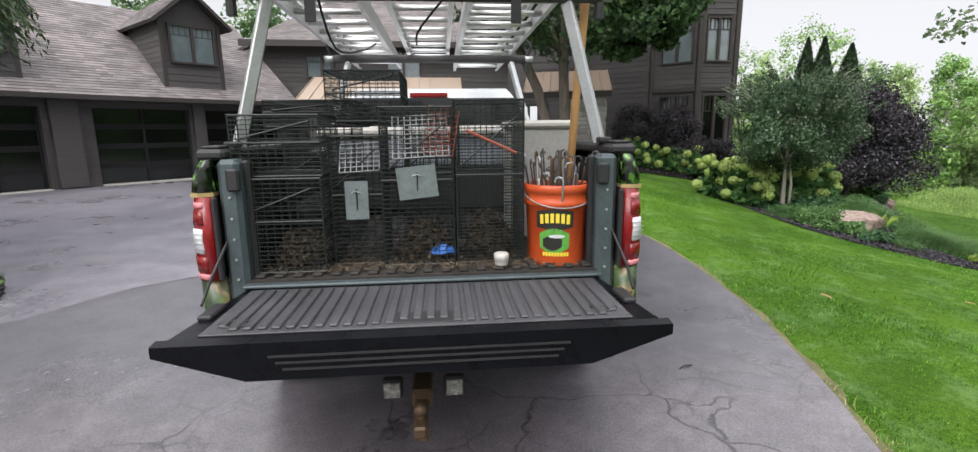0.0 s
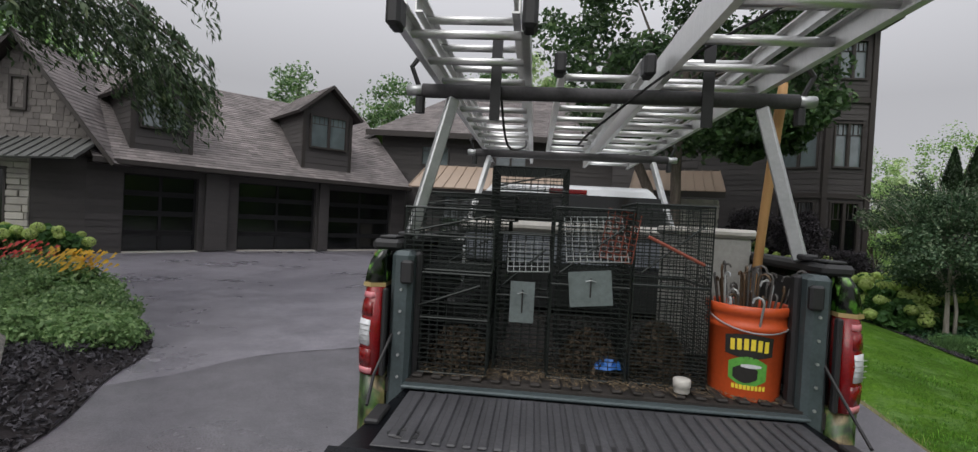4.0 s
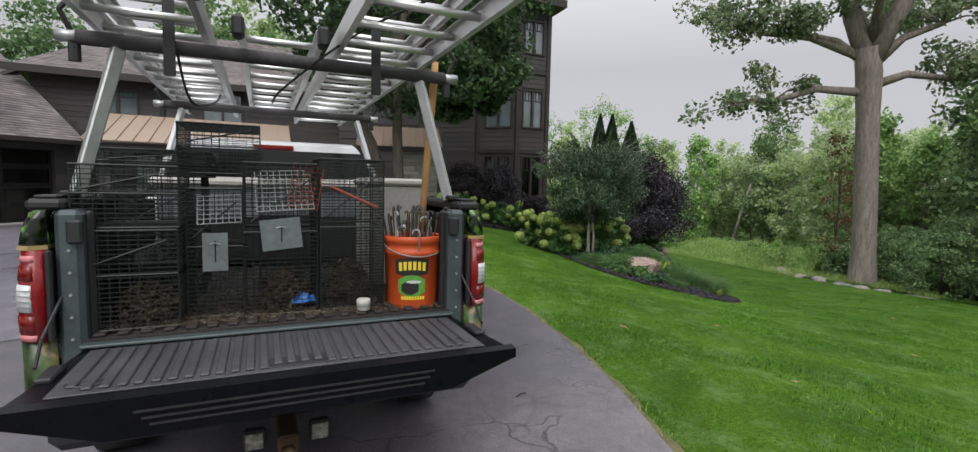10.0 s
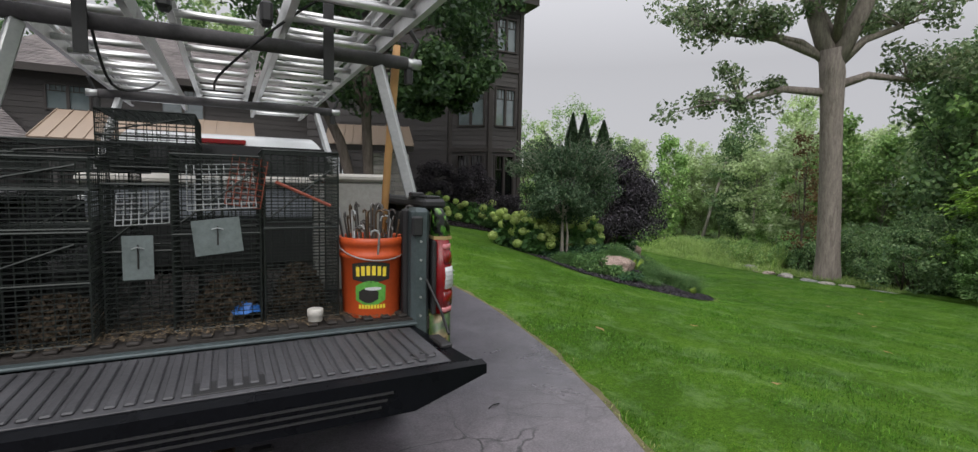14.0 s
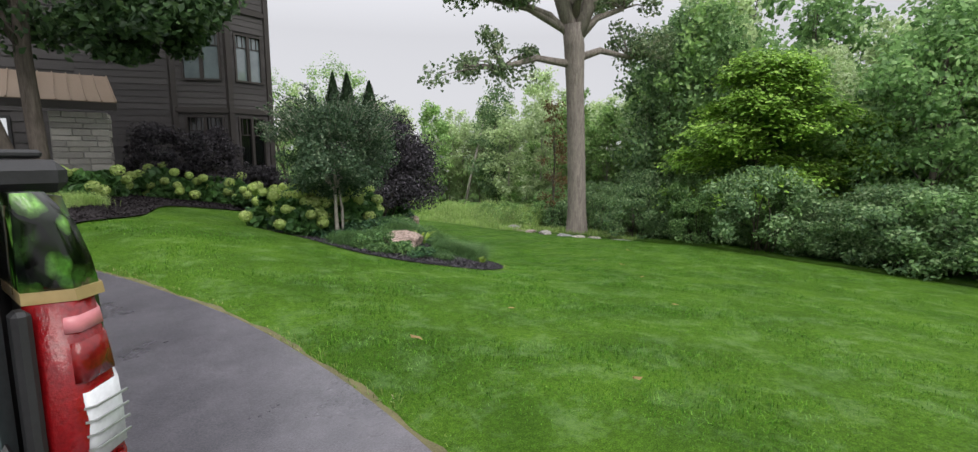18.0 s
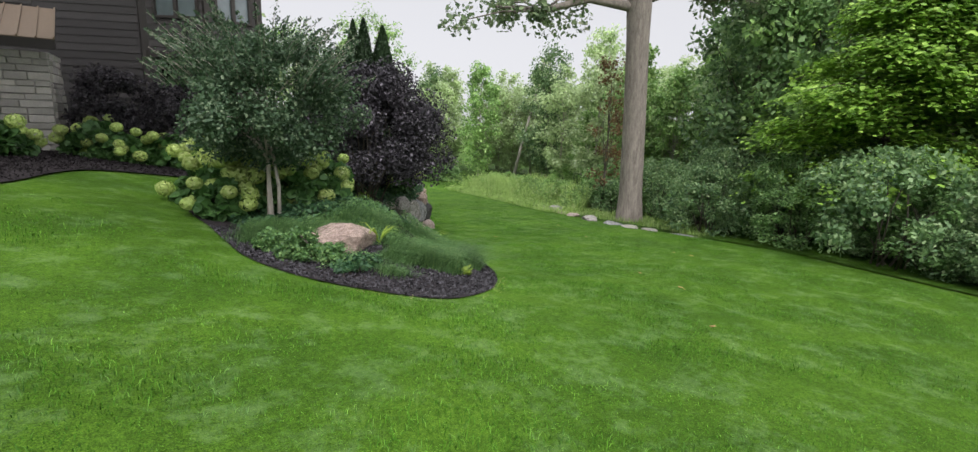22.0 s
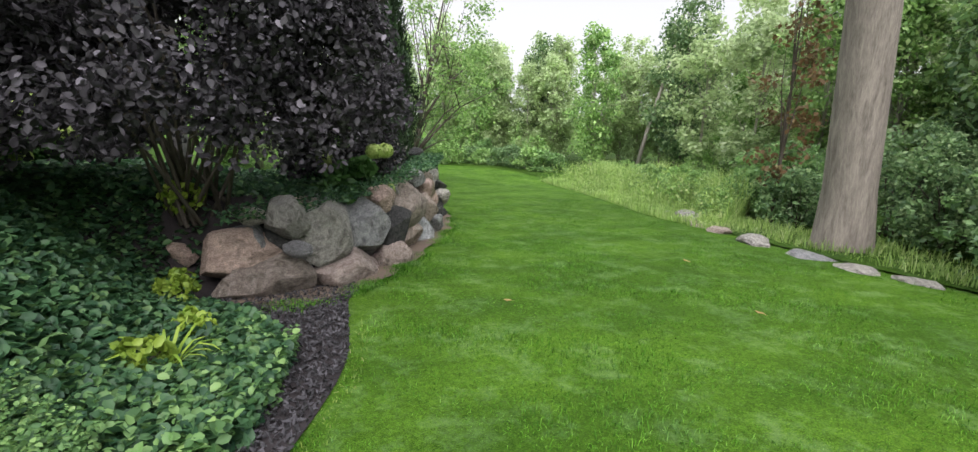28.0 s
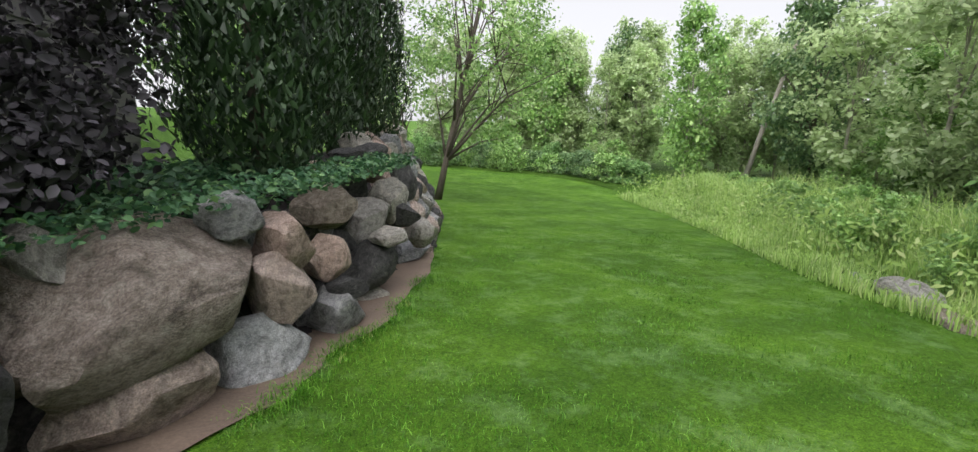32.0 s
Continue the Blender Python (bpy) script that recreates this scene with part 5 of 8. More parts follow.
# ladder rack, clamped to the box
RY0, RY1, RZ = 0.30, 2.35, 2.08
rack = thing("ladder_rack", "galvanised steel ladder rack with padded crossbars on the truck box", "ladder rack", (TX, TY, 0.02))
for s in (-1, 1):
    part("post", bar(bmesh.new(), (s * 0.80, 0.20, RAIL + 0.02), (s * 0.66, RY0, RZ - 0.03), 0.038, 0.052, 0.006), "rack_steel", rack)
    part("post", bar(bmesh.new(), (s * 0.80, 2.0, RAIL + 0.02), (s * 0.68, RY1, RZ - 0.03), 0.038, 0.052, 0.006), "rack_steel", rack)
    part("foot_clamp", box((0.06, 0.10, 0.025), (s * 0.81, 0.19, RAIL + 0.036), 0.006), "black", rack)
    part("foot_clamp", box((0.10, 0.16, 0.06), (s * 0.80, 1.98, RAIL + 0.045), 0.01), "black", rack)
for y in (RY0, RY1):
    bm = bmesh.new()
    rod(bm, (-0.80, y, RZ), (0.80, y, RZ), 0.032, n=14)
    cb = part("crossbar", bm, "dark_pad", rack, "crossbar in grubby dark foam padding", True)
    for s in (-1, 1):
        bm = bmesh.new()
        rod(bm, (s * 0.79, y, RZ), (s * 0.87, y, RZ), 0.026, n=12)
        part("bar_end", bm, "rack_steel", cb, "", True)
        bm = bmesh.new()
        rod(bm, (s * 0.81, y, RZ - 0.1), (s * 0.81, y, RZ - 0.03), 0.022, n=10)
        part("clamp_knob", bm, "black", cb)
        part("stop_hook", tube([(s * 0.82, y, RZ + 0.02), (s * 0.85, y - 0.02, RZ + 0.1), (s * 0.80, y - 0.03, RZ + 0.16)], 0.012), "black", cb)


def ladder(label, x0, x1, y0, y1, z0, z1, rail_h=0.09, rung=0.305, feet=True, tips=""):
    """A straight aluminium ladder lying on the rack."""
    t = thing("ladder", label, "ladder", (TX, TY, 0.02), "ladders on the rack")
    L = y1 - y0
    zz = lambda y: z0 + (z1 - z0) * (y - y0) / L
    for x, s in ((x0, 1), (x1, -1)):
        hh = rail_h / 2
        prof = [(0, -hh), (0.028, -hh), (0.028, -hh + 0.007), (0.006, -hh + 0.007), (0.006, hh - 0.007), (0.028, hh - 0.007), (0.028, hh), (0, hh)]
        part("side_rail", loft([[(x + s * px, y, zz(y) + pz) for px, pz in prof] for y in (y0, y1)]), "alu", t)
        if feet:
            part("foot", box((0.05, 0.09, rail_h * 1.15), (x, y0 - 0.02, zz(y0)), 0.012), "black", t)
        if tips:
            part("tip", box((0.03, 0.07, rail_h * 1.05), (x, y0 - 0.02, zz(y0)), 0.006), tips, t, "red plastic rail tip")
    y = y0 + 0.16
    while y < y1 - 0.05:
        bm = bmesh.new()
        rod(bm, (x0, y, zz(y)), (x1, y, zz(y)), 0.017, n=8)
        part("rung", bm, "alu", t, "", True)
        y += rung
    return t


ladder("long aluminium extension ladder lying on the rack", 0.22, 0.70, -1.20, 3.6, RZ + 0.10, RZ + 0.09)
ladder("upper section of an aluminium extension ladder", 0.26, 0.66, -0.95, 3.3, RZ + 0.20, RZ + 0.18, 0.07, feet=False)
ladder("aluminium ladder with black rubber feet on the rack", -0.76, -0.32, -0.28, 3.4, RZ + 0.10, RZ + 0.09)
ladder("upper aluminium ladder section with black clips", -0.73, -0.36, -0.18, 3.2, RZ + 0.19, RZ + 0.18, 0.07, feet=False)
ladder("short aluminium ladder with red rail tips", -0.20, 0.16, 0.22, 2.9, RZ + 0.10, RZ + 0.09, 0.08, tips="wire_red")
for x in (-0.47, 0.42):
    st = part("strap", box((0.045, 0.012, 0.36), (0, 0, 0)), "black")
    st.location = (TX + x, TY + RY0 - 0.045, RZ + 0.07)
    tagged(st, "black webbing strap hanging over the rack crossbar", "strap", "ladder straps")
for k, pts in enumerate((((0.66, -0.5, 2.32), (0.3, 0.0, 2.20), (0.0, 0.45, 2.0), (-0.05, 0.9, 1.98)), ((-0.45, 0.3, 2.1), (-0.42, 0.5, 1.9), (-0.35, 0.9, 1.95), (-0.36, 1.6, 2.1)))):
    co = part("bungee_cord", tube(spline([p for p in pts], 5), 0.006), "black")
    co.location = (TX, TY, 0)
    tagged(co, "thin black cord lashed between the ladders", "cord", "cords on the rack")


# cage traps
def wire_box(w, d, h, mesh=0.026, r=0.0016, rim=0.004):
    """A cage of thin wires: grid on all sides."""
    vs, fs = [], []

    def wire(a, b, q):
        a, b = np.array(a), np.array(b)
        ax = int(np.argmax(np.abs(b - a)))
        u, v = np.eye(3)[(ax + 1) % 3] * q, np.eye(3)[(ax + 2) % 3] * q
        o = len(vs)
        for p in (a, b):
            for c in (u, -0.5 * u + 0.87 * v, -0.5 * u - 0.87 * v):
                vs.append(tuple(p + c))
        for k in range(3):
            fs.append((o + k, o + (k + 1) % 3, o + 3 + (k + 1) % 3, o + 3 + k))

    W, D = w / 2, d / 2
    nx, nz, ny = max(2, round(w / mesh / 1.8)), max(2, round(h / mesh)), max(2, round(d / mesh / 1.8))
    for y in (-D, D):
        for i in range(nx + 1):
            wire((-W + w * i / nx, y, 0), (-W + w * i / nx, y, h), r)
        for i in range(nz + 1):
            wire((-W, y, h * i / nz), (W, y, h * i / nz), r)
    for x in (-W, W):
        for i in range(ny + 1):
            wire((x, -D + d * i / ny, 0), (x, -D + d * i / ny, h), r)
        for i in range(nz + 1):
            wire((x, -D, h * i / nz), (x, D, h * i / nz), r)
    for z in (0, h):
        for i in range(nx + 1):
            wire((-W + w * i / nx, -D, z), (-W + w * i / nx, D, z), r)
        for i in range(ny + 1):
            wire((-W, -D + d * i / ny, z), (W, -D + d * i / ny, z), r)
    for x in (-W, W):
        for y in (-D, D):
            wire((x, y, 0), (x, y, h), rim)
        for z in (0, h):
            wire((x, -D, z), (x, D, z), rim)
    for y in (-D, D):
        for z in (0, h):
            wire((-W, y, z), (W, y, z), rim)
    return vs, [], fs


def grid_panel(w, h, mesh, r):
    m = join(*[tube([(-w / 2 + w * i / max(1, round(w / mesh)), 0, 0), (-w / 2 + w * i / max(1, round(w / mesh)), 0, h)], r, 3) for i in range(max(1, round(w / mesh)) + 1)],
             *[tube([(-w / 2, 0, h * i / max(1, round(h / mesh))), (w / 2, 0, h * i / max(1, round(h / mesh)))], r, 3) for i in range(max(1, round(h / mesh)) + 1)])
    return m


def trap(label, x, y, z, w, d, h, mesh=0.026, door=None, flap=None, turn=0, lean=0.0):
    t = thing("cage_trap", label, "animal trap", (TX + x, TY + y, z), "cage traps in the truck box", turn=turn)
    tagged(part("cage", wire_box(w, d, h, mesh * 0.75, 0.0021), "wire", t), kind="stuff")
    for zz in (0.0, h * 0.55, h):
        part("hoop", join(*[tube([a, b], 0.0045, 5) for a, b in (((-w / 2, -d / 2, zz), (w / 2, -d / 2, zz)), ((w / 2, -d / 2, zz), (w / 2, d / 2, zz)), ((-w / 2, d / 2, zz), (w / 2, d / 2, zz)), ((-w / 2, -d / 2, zz), (-w / 2, d / 2, zz)))]), "wire", t)
    part("trip_rod", tube([(-w * 0.4, -d / 2 - 0.008, h * 0.62), (w * 0.4, -d / 2 - 0.008, h * 0.9)], 0.004, 5), "wire", t)
    if door:
        zd, hd, wd = door
        dr = part("door_plate", box((wd, 0.004, hd), m=pose(0, -d / 2 - 0.012, zd + hd / 2, 0, 0 if wd < 0.15 else -6, 0)), "sheet", t, "dull galvanised sheet door")
        part("handle", tube([(-0.02, -d / 2 - 0.018, zd + hd * 0.7), (0, -d / 2 - 0.03, zd + hd * 0.75), (0.02, -d / 2 - 0.018, zd + hd * 0.7)], 0.003, 5), "wire_light", dr)
        part("slide_rod", tube([(0, -d / 2 - 0.018, zd + hd * 0.25), (0, -d / 2 - 0.018, zd + hd * 0.8)], 0.003, 5), "print_dark", dr)
    if flap:
        zf, hf, tilt, mat = flap
        fl = tagged(part("wire_flap", grid_panel(w * 0.78, hf, 0.026, 0.0022), mat, t, "raised wire door flap"), kind="stuff")
        fl.matrix_basis = pose(0.02, -d / 2 - 0.03, zf, tilt, -3, 0)
    return t


Z0 = FLOOR + 0.035
trap("dark wire cage trap standing on the bed floor", -0.62, 0.23, Z0, 0.37, 0.34, 0.40)
trap("dark wire cage trap stacked on another trap", -0.61, 0.25, Z0 + 0.41, 0.36, 0.34, 0.25)
trap("narrow wire cage trap with a sheet metal door", -0.305, 0.29, Z0, 0.22, 0.24, 0.57, door=(0.205, 0.17, 0.10), flap=(0.42, 0.15, -38, "wire_light"))
trap("wire cage trap with a sheet door and a raised flap", -0.035, 0.28, Z0, 0.31, 0.32, 0.69, door=(0.30, 0.14, 0.17), flap=(0.48, 0.24, -42, "wire_light"))
trap("tall fine-meshed dark cage trap standing on end", 0.285, 0.30, Z0, 0.30, 0.34, 0.72, mesh=0.02)
trap("second dark wire cage trap behind the front row", -0.58, 0.85, Z0, 0.36, 0.36, 0.62)
trap("dark wire cage trap in the second row", 0.02, 0.86, Z0, 0.30, 0.34, 0.66)
trap("dark wire cage trap stacked on the others", -0.30, 0.72, Z0 + 0.64, 0.36, 0.5, 0.24)
trap("flat dark wire cage laid across the stack", -0.60, 0.88, Z0 + 0.62, 0.46, 0.5, 0.13, mesh=0.022)
rf = tagged(part("wire_flap_panel", grid_panel(0.13, 0.2, 0.026, 0.0025), "wire_red"), kind="stuff")
rf.matrix_basis = pose(TX + 0.055, TY + 0.105, Z0 + 0.49, -8, 10, 0)
tagged(rf, "rusty red wire panel leaning on a cage trap", "wire panel")
rr_ = part("trigger_rod", tube([(0, 0, 0), (0.22, 0.0, -0.10)], 0.007), "wire_red")
rr_.location = (TX + 0.18, TY + 0.11, Z0 + 0.59)
tagged(rr_, "red painted trigger rod on a cage trap", "rod")

rag = thing("blue_rag", "crumpled bright blue plastic rag on the bed floor", "rag", (TX + 0.06, TY + 0.22, Z0 + 0.02))
rv = [(0.07 * math.cos(a) * q + RNG.normal(0, 0.008), 0.05 * math.sin(a) * q, 0.05 * (1 - q) + abs(RNG.normal(0, 0.014))) for q in (0.15, 0.45, 0.75, 1.0) for a in np.linspace(0, 5.76, 12)]
part("cloth", (rv, [], [(i * 12 + k, i * 12 + (k + 1) % 12, i * 12 + 12 + (k + 1) % 12, i * 12 + 12 + k) for i in range(3) for k in range(12)]), "blue", rag)

# tool chest across the front of the box
chest = thing("tool_chest", "grimy white plastic tool chest across the truck box", "tool chest", (TX, TY, 0.02))
part("chest_body", box((1.46, 0.42, 0.30), (0, 1.74, FLOOR + 0.19), 0.02), "black", chest)
part("tub", box((1.48, 0.44, 0.22), (0, 1.74, FLOOR + 0.455), 0.02), "tub_grey", chest, "dull blue-grey plastic tub")
part("lid", box((1.56, 0.50, 0.08), (0, 1.73, FLOOR + 0.60), 0.03), "cream", chest, "grubby off-white rounded lid")
crate = thing("storage_box", "grey textured box with a cream lid beside the traps", "storage box", (TX + 0.63, TY + 0.86, FLOOR + 0.03))
part("box_body", box((0.34, 0.42, 0.60), (0, 0, 0.30), 0.012), "concrete", crate)
part("lid", box((0.38, 0.46, 0.045), (0, 0, 0.622), 0.015), "cream", crate, "cream lid")

# orange bucket of stakes
bucket = thing("bucket", "orange plastic bucket with a printed front, full of steel stakes", "bucket", (TX + 0.60, TY + 0.185, FLOOR + 0.016))
def turned(prof, n=28):
    vs = [(r * math.cos(2 * math.pi * k / n), r * math.sin(2 * math.pi * k / n), z) for r, z in prof for k in range(n)]
    fs = [(i * n + k, i * n + (k + 1) % n, (i + 1) * n + (k + 1) % n, (i + 1) * n + k) for i in range(len(prof) - 1) for k in range(n)]
    return vs, [], fs + [tuple(range(n))[::-1]]
part("pail", turned([(0.128, 0), (0.131, 0.01), (0.143, 0.27), (0.152, 0.275), (0.153, 0.292), (0.146, 0.30), (0.146, 0.33), (0.154, 0.335), (0.155, 0.365), (0.147, 0.368), (0.141, 0.36), (0.126, 0.012)]), "orange", bucket, "", True)
part("bail", tube([(0.155 * math.cos(a), -0.155 * abs(math.sin(a)) * 0.99 - 0.004, 0.33 - 0.06 * math.sin(a)) for a in np.linspace(0, math.pi, 15)], 0.003), "wire_light", bucket)


def print_patch(name, a0, a1, z0, z1, material, wobble=0.0, r_off=0.0):
    """A flat print that follows the pail's side."""
    n = 10
    vs, fs = [], []
    for i in range(n + 1):
        a = a0 + (a1 - a0) * i / n
        for zz, q in ((z0, 0), (z1, 1)):
            zq = zz + wobble * math.sin(math.pi * i / n) * (1 if q else -1)
            r = 0.128 + (zq / 0.27) * 0.015 + 0.004 + r_off
            vs.append((r * math.cos(a), r * math.sin(a), zq))
    for i in range(n):
        fs.append((2 * i, 2 * i + 2, 2 * i + 3, 2 * i + 1))
    part(name, (vs, [], fs), material, bucket)


fa = -math.pi / 2 - 0.26
print_patch("emblem_shadow", fa - 0.62, fa + 0.58, 0.182, 0.252, "print_dark", 0.012)
for k in range(6):
    print_patch("emblem_bar", fa - 0.48 + 0.165 * k, fa - 0.37 + 0.165 * k, 0.197 + 0.006 * math.sin(k * 0.63), 0.24 + 0.006 * math.sin(k * 0.63), "yellow", 0, 0.001)
print_patch("emblem_field", fa - 0.52, fa + 0.46, 0.088, 0.152, "print_green", 0.026)
print_patch("emblem_shape", fa - 0.40, fa + 0.22, 0.094, 0.128, "print_dark", 0.018, 0.001)
print_patch("emblem_shape", fa - 0.2, fa + 0.3, 0.138, 0.146, "clear_lens", 0.004, 0.002)
for k in range(9):
    print_patch("small_bar", fa - 0.42 + 0.1 * k, fa - 0.345 + 0.1 * k, 0.05, 0.068, "yellow")
rs = random.Random(11)
for k in range(44):
    a, q = rs.uniform(0, 6.28), rs.uniform(0.02, 0.12)
    x, y = q * math.cos(a), q * math.sin(a)
    hgt = rs.uniform(0.36, 0.50)
    tx, ty = x * rs.uniform(1.1, 1.6), y * rs.uniform(1.1, 1.6)
    hk = rs.uniform(0.012, 0.024)
    d = rs.uniform(0, 6.28)
    loop = [(x, y, 0.2), (tx, ty, hgt)] + [(tx + hk * (1 - math.cos(b)) * math.cos(d), ty + hk * (1 - math.cos(b)) * math.sin(d), hgt + hk * math.sin(b)) for b in (0.8, 1.6, 2.4, 3.3)]
    st = part("stake", tube(loop, 0.0045, 5), "rust" if k % 3 == 0 else "wire_light" if k % 5 == 1 else "stake_steel")
    st.location = bucket.location
    tagged(st, "hooked steel stake standing in the bucket", "stake", "stakes in the bucket")
pole = part("wooden_pole", join(tube([(0.70, 0.42, 0.95), (0.735, 0.40, 1.6), (0.77, 0.38, 2.12), (0.775, 0.38, 2.2)], [0.019, 0.02, 0.022, 0.018], 10)), "wood", None, "", True)
pole.location = (TX, TY, 0)
tagged(pole, "worn pale wooden tool pole leaning in the truck box", "pole")
cap = part("bottle_cap_jar", turned([(0.028, 0), (0.030, 0.004), (0.030, 0.022), (0.033, 0.024), (0.033, 0.05), (0.028, 0.054), (0.001, 0.054)], 18), "cream", None, "", True)
cap.location = (TX + 0.325, TY + 0.06, FLOOR + 0.036)
tagged(cap, "small cream plastic jar on the truck bed floor", "jar")
# added heaps of brown flakes in place of the animals in the traps
for hx, hy, hw, hh in ((-0.57, 0.24, 0.13, 0.15), (-0.01, 0.29, 0.12, 0.17), (0.29, 0.31, 0.11, 0.22)):
    k_ = 900
    d_ = unit(k_) * np.array([hw, hw * 0.9, hh]) * RNG.uniform(0.8, 1.0, (k_, 1))
    d_[:, 2] = np.abs(d_[:, 2])
    v_, f_ = quads(d_, unit(k_) * 0.022, unit(k_) * 0.012)
    heap = big_mesh("litter_heap", v_, f_, "stand_in_brown")
    heap.location = (TX + hx, TY + hy, Z0)
    tagged(heap, "heap of brown flakes standing in for a trapped animal", "litter", kind="stuff")
# dirt and straw on the bed floor
c_ = np.stack([RNG.uniform(-0.7, 0.7, 3000), RNG.gamma(2, 0.14, 3000), np.full(3000, FLOOR + 0.038)], 1)
an = RNG.uniform(0, 6.28, 3000)
ln_ = RNG.uniform(0.004, 0.018, 3000)[:, None]
dv = np.stack([np.cos(an), np.sin(an), RNG.uniform(-0.2, 0.2, 3000)], 1)
v_, f_ = quads(c_, dv * ln_, np.stack([-np.sin(an), np.cos(an), 0 * an], 1) * 0.003)
lit = big_mesh("litter", v_, f_, "straw")
lit.location = (TX, TY, 0)
tagged(lit, "loose straw and dirt on the truck bed floor", "litter", kind="stuff")


# ---- trees and shrubs ----
def branchy(name, label, at, height, trunk_r, crown, leaf, bark="bark", leaf_size=0.16, per=60, clumps=60, limbs=7, clump_r=0.7, lean=(0, 0), first=0.35, category="tree", flat=0.5, seed=1, group="", droop=0.0, near=False, parts=False):
    """A tree: tapered trunk, limbs that reach the crown's clumps, and a crown of single leaves. crown: centre height, half width, half height."""
    rnd = random.Random(seed)
    t = thing(name, label, category, at, group)
    zc, rw, rh = crown
    path, rad = [], []
    for i in range(8):
        s = i / 7
        path.append((lean[0] * s + 0.06 * height * 0.1 * math.sin(3 * s + seed), lean[1] * s + 0.005 * height * math.cos(4 * s + seed), s * height * 0.92 - 0.1 * (i == 0)))
        rad.append(trunk_r * (1.25 if i == 0 else 1) * (1 - 0.82 * s))
    meshes = [tube(path, rad, 10)]
    limb_at = []
    cs, rr = [], []
    for i in range(clumps):
        a = rnd.uniform(0, 6.283)
        u = rnd.uniform(-1, 1)
        q = math.sqrt(max(0.02, 1 - u * u)) * rnd.uniform(0.35, 1.0) ** 0.6 * rnd.choice((1, 1, 1, 1.3) if group else (1,))
        u *= rnd.uniform(0.85, 1.2) if group else 1
        wob = 0.8 + 0.35 * math.sin(2 * a + seed) * math.cos(3 * u + seed)
        cs.append((lean[0] * 0.8 + rw * q * math.cos(a) * wob, lean[1] * 0.8 + rw * q * math.sin(a) * wob, zc + rh * u * (0.9 + 0.1 * wob)))
        rr.append(clump_r * rnd.uniform(0.6, 1.25))
    for i in range(limbs):
        c = cs[i * max(1, clumps // max(1, limbs)) % clumps]
        s = min(0.95, max(first, (c[2] - 0.25 * rh) / height * rnd.uniform(0.6, 0.9)))
        k = min(6, int(s * 7))
        b = Vector(path[k])
        e = Vector(c)
        mid = b.lerp(e, 0.5) + Vector((rnd.uniform(-0.2, 0.2), rnd.uniform(-0.2, 0.2), 0.12 * (e - b).length))
        r0 = rad[k] * 0.55
        limb_at.append(len(meshes))
        meshes.append(tube([tuple(b), tuple(b.lerp(mid, 0.5) + Vector((0, 0, 0.05))), tuple(mid), tuple(e)], [r0, r0 * 0.75, r0 * 0.5, r0 * 0.2], 6))
        for q in range(2):
            c2 = Vector(cs[rnd.randrange(clumps)])
            if (c2 - mid).length < 1.6 * rw:
                meshes.append(tube([tuple(mid), tuple(mid.lerp(c2, 0.5) + Vector((0, 0, 0.1))), tuple(c2)], [r0 * 0.4, r0 * 0.28, r0 * 0.1], 5))
    if parts:
        part("trunk", meshes[0], bark, t, "", True)
        for k0, k1 in zip(limb_at, limb_at[1:] + [len(meshes)]):
            part("limb", join(*meshes[k0:k1]), bark, t, "", True)
    else:
        part("trunk", join(*meshes), bark, t, "", True)
    v, f = leaf_cloud(cs, rr, per, leaf_size, flat, droop, near=near)
    big_mesh("crown", v, f, leaf, t)
    return t


def bush(name, label, at, rx, ry, h, leaf, leaf_size=0.07, count=5000, stems=7, category="shrub", group="", seed=1, flat=0.4, droop=0.0, bottom=0.1, bark="bark", lumps=40, lump_r=0.28, near=False):
    """A shrub of many stems under a rough dome of leaves."""
    rnd = random.Random(seed)
    t = thing(name, label, category, at, group)
    cs, rr = [], []
    for i in range(lumps):
        a, u = rnd.uniform(0, 6.283), rnd.uniform(bottom, 1)
        q = math.sqrt(max(0.03, 1 - (2 * u - 0.9) ** 2 * 0.8)) * rnd.uniform(0.3, 1) ** 0.5
        cs.append((rx * q * math.cos(a) * 0.85, ry * q * math.sin(a) * 0.85, h * u * 0.92))
        rr.append(lump_r * max(rx, ry, h * 0.5) * rnd.uniform(0.6, 1.3))
    ms = []
    for i in range(stems):
        c = Vector(cs[rnd.randrange(lumps)])
        b = Vector((rnd.uniform(-0.15, 0.15) * rx, rnd.uniform(-0.15, 0.15) * ry, -0.08))
        mid = b.lerp(c, 0.5) + Vector((rnd.uniform(-0.1, 0.1), rnd.uniform(-0.1, 0.1), 0.1 * h))
        ms.append(tube([tuple(b), tuple(mid), tuple(c)], [0.022, 0.014, 0.005], 5))
    tagged(part("stem", join(*ms), bark, t, "", True), kind="stuff")
    v, f = leaf_cloud(cs, rr, max(4, count // lumps), leaf_size, flat, droop, near=near)
    big_mesh("foliage", v, f, leaf, t)
    return t


def put(ob, x, y, turn=0, scale=1.0, dz=-0.05, sz=None):
    o = copy_thing(ob, pose(x, y, g(x, y) + dz, 0, 0, turn))
    o.scale = (scale, scale, sz or scale)
    return o


